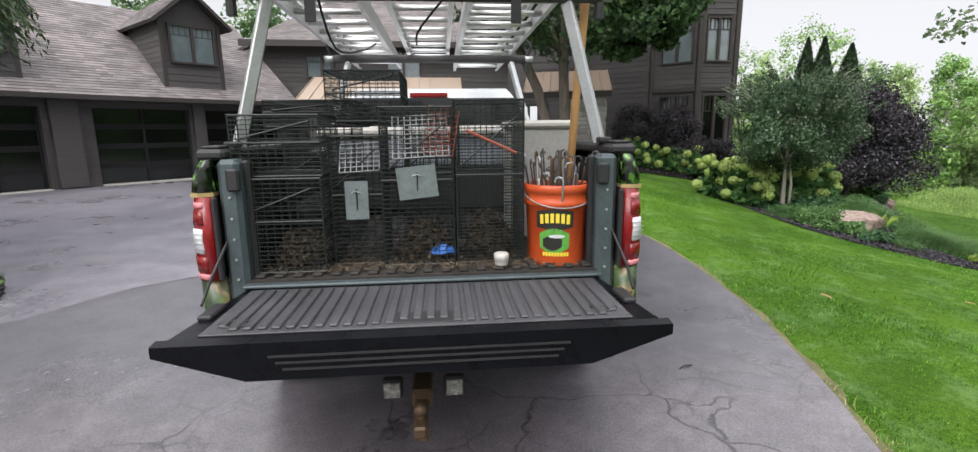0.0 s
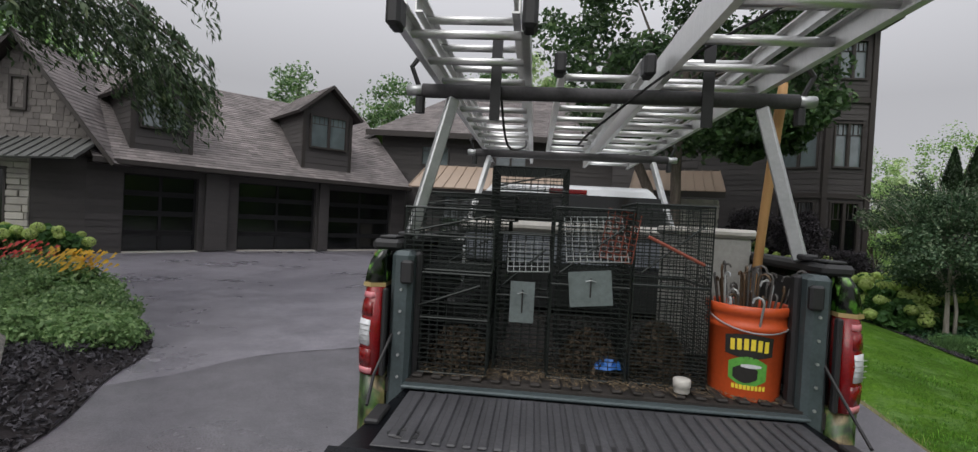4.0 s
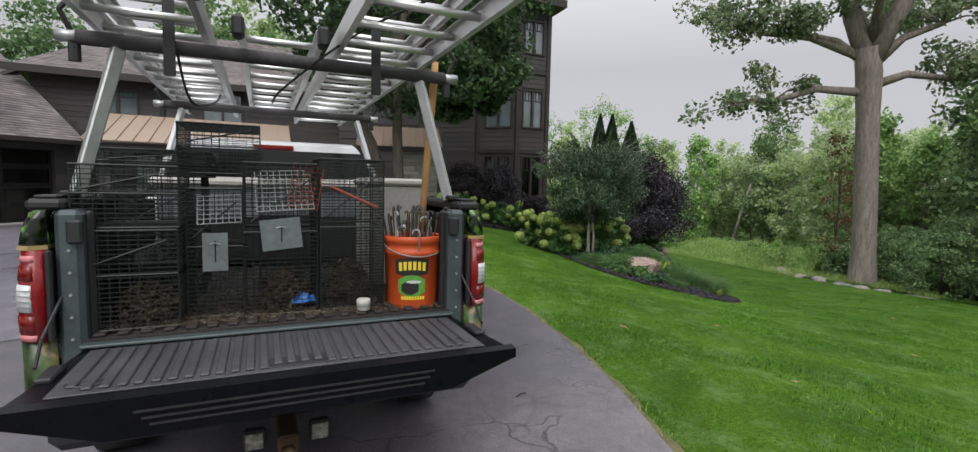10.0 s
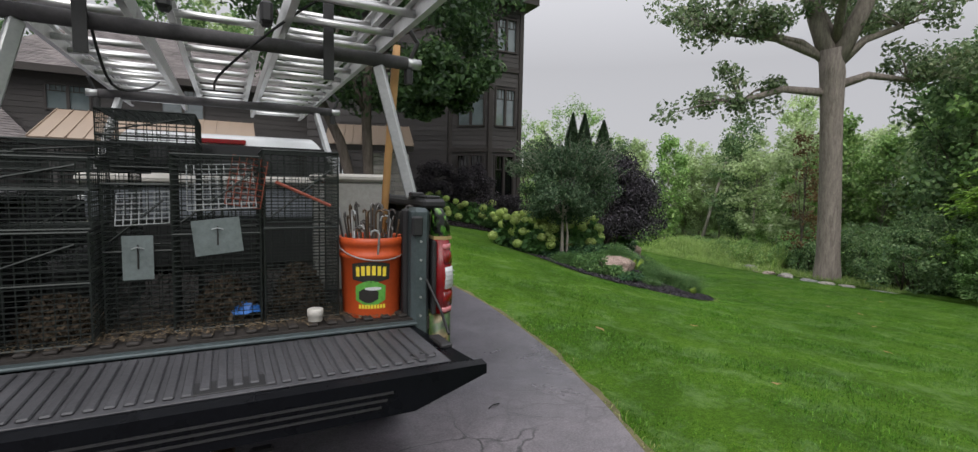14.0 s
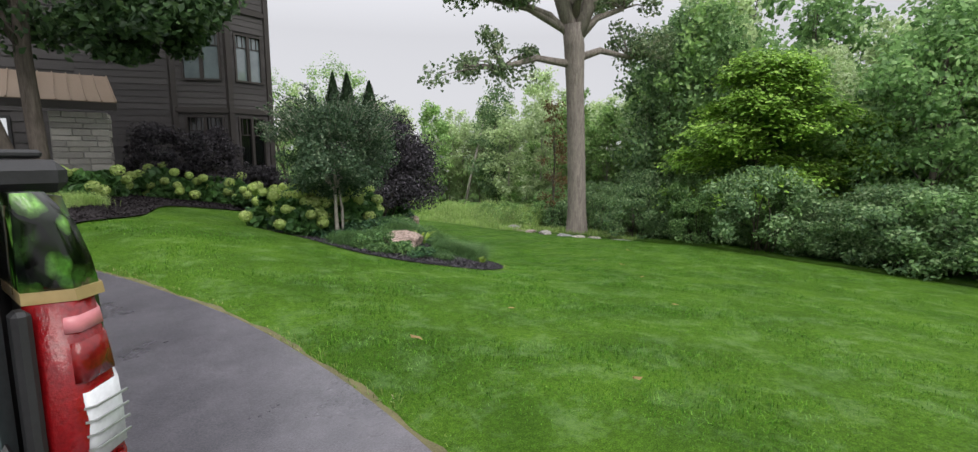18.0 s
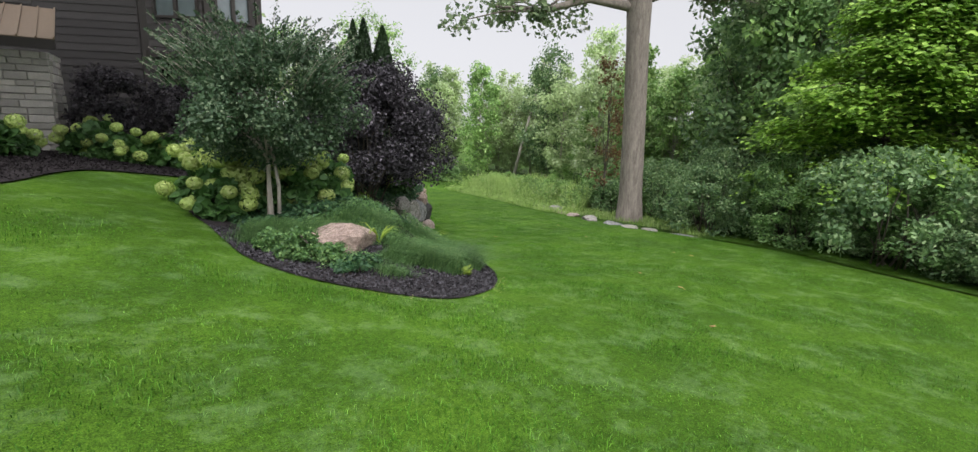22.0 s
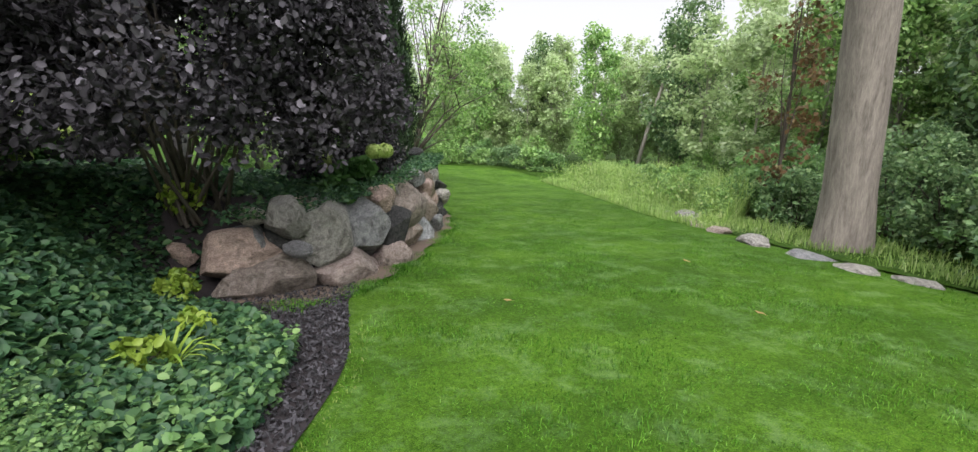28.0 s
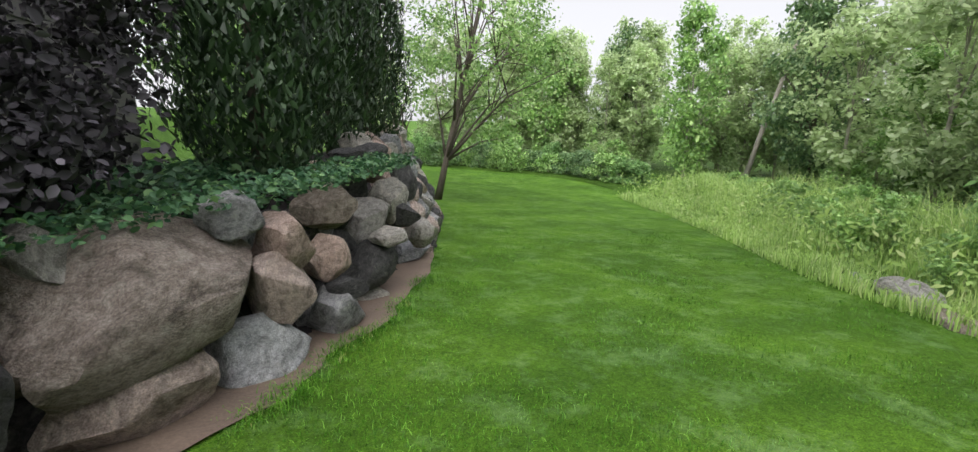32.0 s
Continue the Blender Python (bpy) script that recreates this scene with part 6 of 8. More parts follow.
def conifer(name, label, at, h, r, leaf, count=9000, seed=1, category="conifer", group="", size=0.10, waist=0.25):
    """A narrow columnar evergreen: flat upright sprays round a trunk."""
    t = thing(name, label, category, at, group)
    part("trunk", tube([(0, 0, -0.1), (0.02, 0, h * 0.5), (0, 0, h * 0.97)], [0.08, 0.05, 0.01], 7), "bark", t, "", True)
    u = RNG.random(count) ** 0.8
    a = RNG.uniform(0, 6.283, count)
    prof = r * np.minimum(1, (u + waist * 0.6) / waist) * np.clip((1 - u) / 0.75, 0, 1) ** 0.75
    q = prof * (0.55 + 0.5 * RNG.random(count) ** 0.5) * (1 + 0.15 * np.sin(5 * a + 17 * u))
    c = np.stack([q * np.cos(a), q * np.sin(a), 0.05 + u * h * 0.97], 1)
    along = np.stack([0.35 * np.cos(a), 0.35 * np.sin(a), np.ones(count)], 1) + 0.85 * unit(count)
    across = np.stack([-np.sin(a), np.cos(a), 0 * a], 1) + 0.5 * unit(count)
    s = size * RNG.uniform(0.6, 1.3, count)[:, None] / 2
    v, f = quads(c, along * s * 1.5, across * s * 0.8)
    big_mesh("foliage", v, f, leaf, t)
    return t


# ---- planting ----
LAWN_EDGE = spline([(10.0, -9), (12.6, -4.5), (13.96, -0.7), (15.0, 2.1), (16.4, 5.5), (17.6, 8.9), (18.6, 11.5), (20.1, 14.4), (21.0, 15.9), (22.8, 19.3), (25.0, 23.0), (27.2, 28.4), (27.5, 34.0), (24.5, 39.0), (19.0, 41.0)], 6)
WOODS = LAWN_EDGE + [(15, 60), (90, 60), (90, -30), (12, -30)]
# forest_floor repeats the lawn material, its colour darkened for tree shade
tagged(sheet("woodland_floor", WOODS, lambda x, y: gz(x, y) + 0.03, 4.0, "forest_floor"), "green and brown floor under the trees, darkened for their shade", "woodland floor", kind="structure")


def bz(x, y):
    return float(bed_z(np.array([x]), np.array([y]))[0])


# single trees
shrub_tree = branchy("ornamental_tree", "small dusty-green ornamental tree on a thin double stem in the bed", (6.82, 9.84, bz(6.82, 9.84)), 2.2, 0.045, (1.68, 1.42, 0.76), "leaf_lilac", "bark_pale", 0.034, 330, 90, 14, 0.31, first=0.5, seed=4, lean=(0.05, 0.05), near=True, parts=True)
rnd = random.Random(45)
cc, al, ms = [], [], [tube([(0.1, -0.04, -0.1), (0.12, -0.03, 0.5), (0.05, 0.0, 1.1)], [0.032, 0.028, 0.02], 8)]
for i in range(230):
    a, u = rnd.uniform(0, 6.283), rnd.uniform(0.0, 1.0)
    q = math.sqrt(1 - 0.75 * u * u) * rnd.uniform(0.55, 1.0)
    b = Vector((1.25 * q * math.cos(a), 1.25 * q * math.sin(a), 1.80 + 0.78 * u))
    d = (Vector((0.75 * math.cos(a) * q, 0.75 * math.sin(a) * q, rnd.uniform(0.4, 1.1)))).normalized()
    L = rnd.uniform(0.18, 0.50)
    bend = Vector((0.1 * math.cos(a), 0.1 * math.sin(a), -0.06))
    pts = [b + d * (L * w) + bend * (w * w) for w in (0, 0.5, 1)]
    ms.append(tube([tuple(p) for p in pts], [0.006, 0.004, 0.002], 3))
    for k in range(34):
        w = rnd.random()
        cc.append(tuple(b + d * (L * w) + bend * (w * w) + Vector((rnd.gauss(0, 0.035), rnd.gauss(0, 0.035), rnd.gauss(0, 0.03))) * (1.3 - w)))
        al.append(tuple(d * 0.7 + Vector((rnd.uniform(-1, 1), rnd.uniform(-1, 1), rnd.uniform(-0.5, 0.6)))))
al = np.array(al)
al /= np.linalg.norm(al, axis=1)[:, None]
ac = np.cross(al, unit(len(al)))
v_, f_ = leaves6(np.array(cc), al * 0.026, ac * 0.015)
tagged(big_mesh("spray", v_, f_, "leaf_lilac", shrub_tree), kind="stuff")
tagged(part("twig", join(*ms), "bark_pale", shrub_tree, "", True), kind="stuff")
bush("ninebark", "large dark purple-leaved ninebark bush above the boulder wall", (10.1, 12.2, bz(10.1, 12.2)), 2.2, 1.6, 3.1, "leaf_purple", 0.042, 50000, 24, seed=3, bottom=0.29, lumps=115, lump_r=0.2, near=True)
bush("ninebark", "second dark purple ninebark bush behind the boulder wall", (11.9, 14.2, bz(11.9, 14.2)), 1.1, 1.3, 3.0, "leaf_purple", 0.042, 19000, 14, seed=9, bottom=0.08, lumps=60, lump_r=0.22, near=True)
for x, y, top, r, sd in ((13.3, 16.2, 4.25, 0.75, 1), (14.2, 18.6, 4.9, 0.75, 2), (15.1, 20.7, 5.25, 0.75, 3)):
    z = bz(x, y)
    conifer("arborvitae", "tall narrow dark green arborvitae", (x, y, z), top - z, r, "leaf_cedar", 19000, sd, group="arborvitae row", size=0.055)
# twin-stemmed tree by the entrance
twin = thing("entrance_tree", "twin-trunked shade tree by the entrance with spreading dark crown", "tree", (3.05, 14.5, g(3.05, 14.5)))
ms = [tube([(-0.12, 0, -0.1), (-0.2, 0.05, 1.0), (-0.5, 0.1, 2.2), (-1.15, 0.2, 3.6), (-1.9, 0.3, 4.8), (-2.3, 0.4, 6.2)], [0.2, 0.15, 0.14, 0.12, 0.09, 0.04], 12),
      tube([(0.28, -0.05, -0.1), (0.27, 0, 1.2), (0.2, 0.0, 3.0), (0.3, 0.0, 5.0), (0.5, 0.1, 7.0)], [0.19, 0.15, 0.14, 0.11, 0.05], 12)]
cs, rr = [], []
rnd = random.Random(21)
for i in range(110):
    a, u = rnd.uniform(0, 6.283), rnd.uniform(-1, 1)
    q = math.sqrt(1 - u * u) * rnd.uniform(0.3, 1) ** 0.5
    cs.append((4.1 * q * math.cos(a) + 0.3, 3.6 * q * math.sin(a), 6.4 + 2.9 * u))
    rr.append(0.75 * rnd.uniform(0.6, 1.3))
    if i % 9 == 0:
        b = Vector((0.22, 0.0, rnd.uniform(2.8, 4.5))) if i % 2 else Vector((-1.15, 0.2, 3.6))
        e = Vector(cs[-1])
        ms.append(tube([tuple(b), tuple(b.lerp(e, 0.5) + Vector((0, 0, 0.4))), tuple(e)], [0.075, 0.045, 0.015], 6))
for i in range(34):
    a = rnd.uniform(-0.9, 0.7)
    cs.append((3.2 * math.cos(a) * rnd.uniform(0.3, 1.1), -2.8 * rnd.uniform(0.2, 1), rnd.uniform(3.4, 4.4)))
    rr.append(0.5)
for i in range(14):
    cs.append((rnd.uniform(0.4, 2.6), rnd.uniform(-2.2, 0.6), rnd.uniform(2.9, 4.0)))
    rr.append(rnd.uniform(0.22, 0.38))
part("trunk", join(*ms), "bark", twin, "", True)
v_, f_ = leaf_cloud(cs, rr, 210, 0.10, 0.4)
big_mesh("crown", v_, f_, "leaf_shade", twin)

# the oak at the lawn's edge
oak = thing("oak_tree", "tall straight oak with pale furrowed bark and spreading limbs", "tree", (19.2, 10.45, g(19.2, 10.45)))
ms = [tube([(0.0, 0, -0.3), (0, 0, 0.15), (-0.05, 0, 1.0), (-0.25, 0.0, 3.5), (-0.45, 0.02, 5.8), (-0.55, 0.05, 7.4), (-0.7, 0.1, 8.2)], [0.58, 0.45, 0.38, 0.355, 0.35, 0.40, 0.37], 20)]
ms += [tube([(-0.6, 0.05, 7.6), (-1.0, 0.5, 9.3), (-1.3, 0.9, 11.5), (-1.2, 1.0, 14)], [0.32, 0.26, 0.19, 0.06], 10),
       tube([(-0.6, 0.05, 7.6), (-0.1, -0.5, 9.4), (0.5, -0.9, 11.5), (0.6, -1.0, 14)], [0.33, 0.27, 0.2, 0.06], 10)]
cs, rr = [], []
rnd = random.Random(8)
limb_ends = [(-3.9, 2.9, 6.5, 6.7), (-2.8, 2.0, 9.4, 7.6), (2.3, -1.8, 7.4, 6.9), (1.3, -1.7, 9.6, 7.5), (-1.6, 1.4, 11.6, 8.5), (2.6, 1.5, 10.5, 8.3), (-2.5, -1.5, 11.0, 8.4), (-4.4, 3.6, 9.6, 7.8)]
for ex, ey, ez, bz0 in limb_ends:
    b, e = Vector((-0.55, 0.05, bz0)), Vector((ex, ey, ez))
    m1, m2 = b.lerp(e, 0.35) + Vector((0, 0, 0.25)), b.lerp(e, 0.7) + Vector((0.1, -0.1, -0.1))
    ms.append(tube([tuple(b), tuple(m1), tuple(m2), tuple(e)], [0.17, 0.13, 0.09, 0.03], 8))
    for k in range(13):
        p = m1.lerp(e, rnd.uniform(0.35, 1.15)) + Vector((rnd.uniform(-1, 1), rnd.uniform(-1, 1), rnd.uniform(-0.6, 0.8)))
        cs.append(tuple(p))
        rr.append(rnd.uniform(0.4, 0.8))
        ms.append(tube([tuple(m2), tuple(m2.lerp(p, 0.5) + Vector((0, 0, 0.12))), tuple(p)], [0.045, 0.03, 0.01], 5))
for k in range(60):
    cs.append((rnd.gauss(-0.5, 2.8), rnd.gauss(0.5, 2.6), rnd.uniform(10, 16)))
    rr.append(rnd.uniform(0.6, 1.0))
part("trunk", join(*ms), "bark_oak", oak, "", True)
v_, f_ = leaf_cloud(cs, rr, 120, 0.105, 0.3)
big_mesh("crown", v_, f_, "leaf_oak", oak)

# woodland: a few trees built once, then repeated
proto = [
    branchy("woodland_tree", "broad-leaved woodland tree in full mid-green leaf", (60, 5, g(60, 5)), 11, 0.16, (6.6, 3.0, 4.8), "leaf_wood", "bark", 0.155, 66, 125, 16, 0.95, seed=1, group="woodland trees"),
    branchy("woodland_tree", "slim young woodland tree with light green leaves", (64, 9, g(64, 9)), 9, 0.09, (5.0, 1.9, 4.2), "leaf_light", "bark_pale", 0.15, 56, 105, 14, 0.75, seed=2, group="woodland trees"),
    branchy("woodland_tree", "grey-green woodland tree with a loose crown", (68, 2, g(68, 2)), 10, 0.12, (5.4, 2.5, 4.5), "leaf_grey", "bark", 0.145, 62, 115, 16, 0.85, seed=3, group="woodland trees"),
    branchy("woodland_tree", "tall dark woodland tree with a ragged crown", (72, 8, g(72, 8)), 15, 0.2, (8.6, 2.9, 6.2), "leaf_wood", "bark", 0.26, 26, 120, 18, 1.0, seed=5, group="woodland trees"),
    branchy("woodland_tree", "far woodland tree, its yellow-green leaf paled for haze", (76, 3, g(76, 3)), 11, 0.12, (6.4, 2.6, 5.2), "leaf_far", "bark_pale", 0.20, 40, 115, 10, 0.85, seed=6, group="woodland trees", first=0.2),
    branchy("woodland_tree", "far slender woodland tree with feathery leaves paled for haze", (80, 7, g(80, 7)), 13, 0.10, (7.4, 2.0, 6.0), "leaf_far", "bark_pale", 0.18, 38, 110, 10, 0.75, seed=8, group="woodland trees", first=0.2),
]
under = [
    bush("understory_shrub", "dense grey-green shrub at the woodland edge", (56, -6, g(56, -6)), 1.7, 1.7, 2.2, "leaf_grey", 0.108, 2000, 8, group="woodland shrubs", seed=5),
    bush("understory_shrub", "dense mid-green shrub at the woodland edge", (58, -9, g(58, -9)), 1.8, 1.8, 2.6, "leaf_wood", 0.124, 1900, 8, group="woodland shrubs", seed=6),
    bush("understory_shrub", "light green shrub at the woodland edge", (61, -7, g(61, -7)), 1.6, 1.6, 2.8, "leaf_light", 0.118, 1900, 8, group="woodland shrubs", seed=7),
]
rnd = random.Random(77)
edge = np.array(LAWN_EDGE)


near_shrub = bush("understory_shrub", "fine-leaved grey-green shrub at the lawn's edge", (57, -12, g(57, -12)), 1.7, 1.7, 2.3, "leaf_grey", 0.058, 6400, 10, group="woodland shrubs", seed=8, lumps=60, lump_r=0.2)


green_shrub = bush("understory_shrub", "fine-leaved dark green shrub with loose shoots at the lawn's edge", (54, -12, g(54, -12)), 1.6, 1.7, 2.7, "leaf_wood", 0.066, 5200, 12, group="woodland shrubs", seed=18, lumps=46, lump_r=0.19, flat=0.8)


def outward(i, d):
    a, b = edge[max(0, i - 1)], edge[min(len(edge) - 1, i + 1)]
    t = (b - a) / np.linalg.norm(b - a)
    return edge[i] + np.array([t[1], -t[0]]) * d


n_e = len(edge)


def clearing(x, y):
    """The open strip of weeds that runs back to the leaning birch."""
    a, d = np.array([14.0, 10.0]), np.array([21.6, 19.4])
    s_ = np.clip(((x - a[0]) * d[0] + (y - a[1]) * d[1]) / (d @ d), 0, 1)
    return np.hypot(x - a[0] - s_ * d[0], y - a[1] - s_ * d[1]) < 2.4 and x > 20.8


for i in range(n_e):
    ey = edge[i][1]
    open_side = 11.0 < ey < 31.0
    for d0, d1 in ((0.9, 2.2), (2.2, 4.5)):
        if (open_side and d0 < 2) or (d0 > 2 and i % 3):
            continue
        p = outward(i, rnd.uniform(d0, d1) + (4.0 if open_side else 0))
        j = rnd.choice((0, 0, 1)) if ey < 12 else rnd.choice((1, 2, 2, 0))
        if clearing(p[0], p[1]) or math.hypot(p[0] - 19.2, p[1] - 10.45) < 1.9:
            continue
        if ey < 5.0:
            put(rnd.choice((near_shrub, near_shrub, green_shrub)), p[0], p[1], rnd.uniform(0, 360), rnd.uniform(0.55, 1.1), sz=rnd.uniform(0.4, 1.2))
        elif ey < 10.6:
            put(rnd.choice((near_shrub, green_shrub, green_shrub)), p[0] + 0.2, p[1], rnd.uniform(0, 360), rnd.uniform(0.5, 0.9), sz=rnd.uniform(0.45, 1.35))
        elif ey > 12.0 or i % 2:
            put(under[j], p[0], p[1], rnd.uniform(0, 360), rnd.uniform(0.5, 0.8), sz=rnd.uniform(0.4, 0.8))
    for d0, d1, every in ((4.0, 7.5, 2), (8.0, 13, 3), (13, 20, 4)):
        if i % every == 0 and ey < 33.0:
            p = outward(i, rnd.uniform(d0, d1) + (3.5 if open_side else 0))
            if ey < 8:
                j, sc = rnd.choice((0, 2, 1, 1)) if d0 < 8 else rnd.choice((4, 5)), rnd.uniform(0.55, 0.72)
            elif ey < 15:
                j, sc = rnd.choice((0, 2, 2, 1)) if d0 < 8 else rnd.choice((3, 4, 5)), rnd.uniform(0.72, 0.95)
            else:
                j, sc = rnd.choice((1, 1, 2, 4)) if d0 < 8 else rnd.choice((4, 5, 4, 2)), rnd.uniform(0.62, 0.88)
            if clearing(p[0], p[1]):
                continue
            put(proto[j], p[0], p[1], rnd.uniform(0, 360), sc, sz=sc * rnd.uniform(0.85, 1.15))
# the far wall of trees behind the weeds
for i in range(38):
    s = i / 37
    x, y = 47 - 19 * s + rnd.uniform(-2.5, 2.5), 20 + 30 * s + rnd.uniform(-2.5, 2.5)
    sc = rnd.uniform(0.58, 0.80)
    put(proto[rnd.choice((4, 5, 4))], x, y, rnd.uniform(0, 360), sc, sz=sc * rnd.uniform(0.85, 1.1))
for i in range(16):
    x, y = outward(rnd.choice([k for k in range(n_e) if 14 < edge[k][1] < 28]), rnd.uniform(0.9, 4.0))
    put(under[rnd.choice((2, 2, 1))], x, y, rnd.uniform(0, 360), rnd.uniform(0.25, 0.5))
# trees behind the house and across the drive
for x, y, j, sc in ((-16, 31, 2, 1.0), (-10.5, 33, 2, 1.0), (-3.5, 34, 2, 1.15), (-1.0, 36, 4, 1.05), (1, 36, 0, 1.0), (13, 37, 1, 1.2), (12, 30, 1, 1.0), (25, 47, 4, 0.8), (-24, 22, 0, 0.9), (-26, 8, 3, 0.8), (31, 42, 1, 0.9), (36, 40, 2, 0.9), (13.6, 35, 4, 1.35), (17, 47, 5, 0.8), (21, 50, 4, 0.7), (30, 46, 4, 0.9)):
    put(proto[j], x, y, rnd.uniform(0, 360), sc)
for x, y, turn, sc in ((21.2, 9.6, 20, 0.9), (21.6, 10.6, 200, 1.0), (20.4, 8.5, 110, 0.75)):
    put(near_shrub, x, y, turn, sc)
for x, y, j, sc in ((21.6, 12.3, 0, 0.6), (22.8, 13.2, 0, 0.6), (24.0, 14.0, 1, 0.8)):
    put(under[j], x, y, rnd.uniform(0, 360), sc)


def layered_tree(name, label, at, height, trunk_r, reach, leaf, tiers, size, seed):
    """A tree whose boughs carry flat tiers of leaves that droop at their tips, with dark gaps between."""
    rnd = random.Random(seed)
    t = thing(name, label, "tree", at)
    part("trunk", tube([(0, 0, -0.2), (0.08, 0.03, height * 0.35), (-0.05, 0.05, height * 0.7), (0, 0, height)], [trunk_r * 1.3, trunk_r, trunk_r * 0.6, trunk_r * 0.15], 10), "bark", t, "", True)
    cs, nn = [], []
    for i in range(tiers):
        a = i * 2.4 + rnd.uniform(-0.4, 0.4)
        z = height * (0.15 + 0.83 * rnd.random() ** 0.8)
        s = z / height
        L = reach * (0.55 + 0.75 * math.sin(math.pi * min(1, 0.22 + s * 0.80))) * rnd.uniform(0.6, 1.0)
        d, side = Vector((math.cos(a), math.sin(a), 0)), Vector((-math.sin(a), math.cos(a), 0))
        at_ = lambda u: Vector((0, 0, z)) + d * (L * u) + Vector((0, 0, L * (0.28 * u - 0.30 * u * u)))
        part("limb", tube([tuple(at_(u)) for u in (0, 0.3, 0.65, 1)], [trunk_r * 0.4, trunk_r * 0.28, trunk_r * 0.15, 0.006], 6), "bark", t, "", True)
        for k in range(15):
            u = rnd.uniform(0.3, 1.0)
            w = rnd.uniform(-1, 1) * L * 0.42 * (1.15 - 0.75 * u)
            c = at_(u) + side * w + Vector((0, 0, rnd.gauss(0, 0.11) - 0.25 * abs(w)))
            m = 55
            q = RNG.normal(0, 1, (m, 3)) * np.array([0.27, 0.27, 0.10])
            cs.append(np.array(c) + q - np.array([0, 0, 0.35]) * (q[:, :1] ** 2 + q[:, 1:2] ** 2))
            nn.append(np.tile([d.x * 0.45 * u, d.y * 0.45 * u, 1.0], (m, 1)))
    c, n = np.concatenate(cs), np.concatenate(nn) + 0.45 * unit(sum(len(q) for q in cs))
    n /= np.linalg.norm(n, axis=1)[:, None]
    al = np.cross(n, unit(len(c)))
    al /= np.linalg.norm(al, axis=1)[:, None]
    w = size * RNG.uniform(0.6, 1.3, (len(c), 1)) / 2
    v, f = leaves6(c, al * w * 1.3, np.cross(n, al) * w)
    big_mesh("crown", v, f, leaf, t)
    return t


bright = layered_tree("maple_tree", "maple with layered bright yellow-green leaves at the woods' edge", (19.0, 3.9, g(19.0, 3.9)), 6.0, 0.085, 2.3, "leaf_bright", 58, 0.10, 12)
branchy("young_tree", "young tree with reddish-brown dying leaves behind the oak", (21.6, 12.9, g(21.6, 12.9)), 5.6, 0.05, (3.4, 0.9, 2.5), "leaf_red", "bark", 0.075, 36, 36, 10, 0.36, seed=19)
put(bright, 20.6, 1.2, 130, 0.7)
put(proto[0], 18.6, -0.4, 40, 0.6)
lean_b = thing("leaning_trunk", "bare pale leaning birch trunk in the woods", "tree trunk", (36.2, 30.0, g(36.2, 30.0)))
part("trunk", tube([(0, 0, -0.3), (0.75, -0.1, 2.4), (1.7, -0.15, 5.0), (2.6, -0.2, 7.6), (3.3, -0.3, 10.0)], [0.14, 0.125, 0.105, 0.08, 0.04], 9), "bark_pale", lean_b, "", True)
clump = branchy("birch_clump", "airy multi-stemmed birch beside the lawn", (18.3, 26.8, g(18.3, 26.8)), 9.5, 0.11, (5.8, 3.3, 3.8), "leaf_light", "bark", 0.080, 70, 95, 20, 0.6, seed=15, lean=(2.0, -0.5), first=0.25, parts=True)
put(clump, 17.6, 27.6, 140, 0.9)

# spruce boughs over the island bed
spruce = thing("spruce_tree", "old drooping spruce with ragged hanging boughs", "conifer", (-7.8, 4.6, 0.1))
ms = [tube([(0, 0, -0.2), (0.05, 0, 5), (0, 0, 12)], [0.24, 0.18, 0.03], 12)]
cc, al = [], []
rnd = random.Random(31)
for i in range(84):
    z = rnd.uniform(3.8, 8.6)
    a = rnd.uniform(0, 6.283)
    L = (12.5 - z) * 0.32 + rnd.uniform(0.4, 1.3)
    d = Vector((math.cos(a), math.sin(a), 0))
    side = Vector((-d.y, d.x, 0))
    pts = [Vector((0, 0, z)) + d * (L * s) + Vector((0, 0, 0.35 * L * s * (1 - s) - 0.30 * L * s * s)) for s in (0, 0.33, 0.66, 1)]
    ms.append(tube([tuple(p) for p in pts], [0.04, 0.03, 0.016, 0.005], 5))
    for k in range(70):
        s = rnd.uniform(0.1, 1) ** 0.75
        j = min(2, int(s * 3))
        w = rnd.uniform(-0.42, 0.42) * (1.15 - s)
        p = pts[j].lerp(pts[j + 1], s * 3 - j) + side * w + Vector((0, 0, 0.06))
        hang = rnd.uniform(0.2, 0.95) * (1.3 - 0.5 * s)
        for q in range(20):
            u = q / 20
            cc.append(tuple(p + d * (0.10 * u) + Vector((rnd.gauss(0, 0.03), rnd.gauss(0, 0.03), -hang * u))))
            al.append((rnd.uniform(-0.8, 0.8) + d.x * 0.5, rnd.uniform(-0.8, 0.8) + d.y * 0.5, -0.8))
part("trunk", join(*ms), "bark", spruce, "", True)
al = np.array(al)
al /= np.linalg.norm(al, axis=1)[:, None]
ac = np.cross(al, unit(len(al)))
v_, f_ = quads(np.array(cc), al * 0.055, ac * 0.018)
big_mesh("needles", v_, f_, "leaf_spruce", spruce)


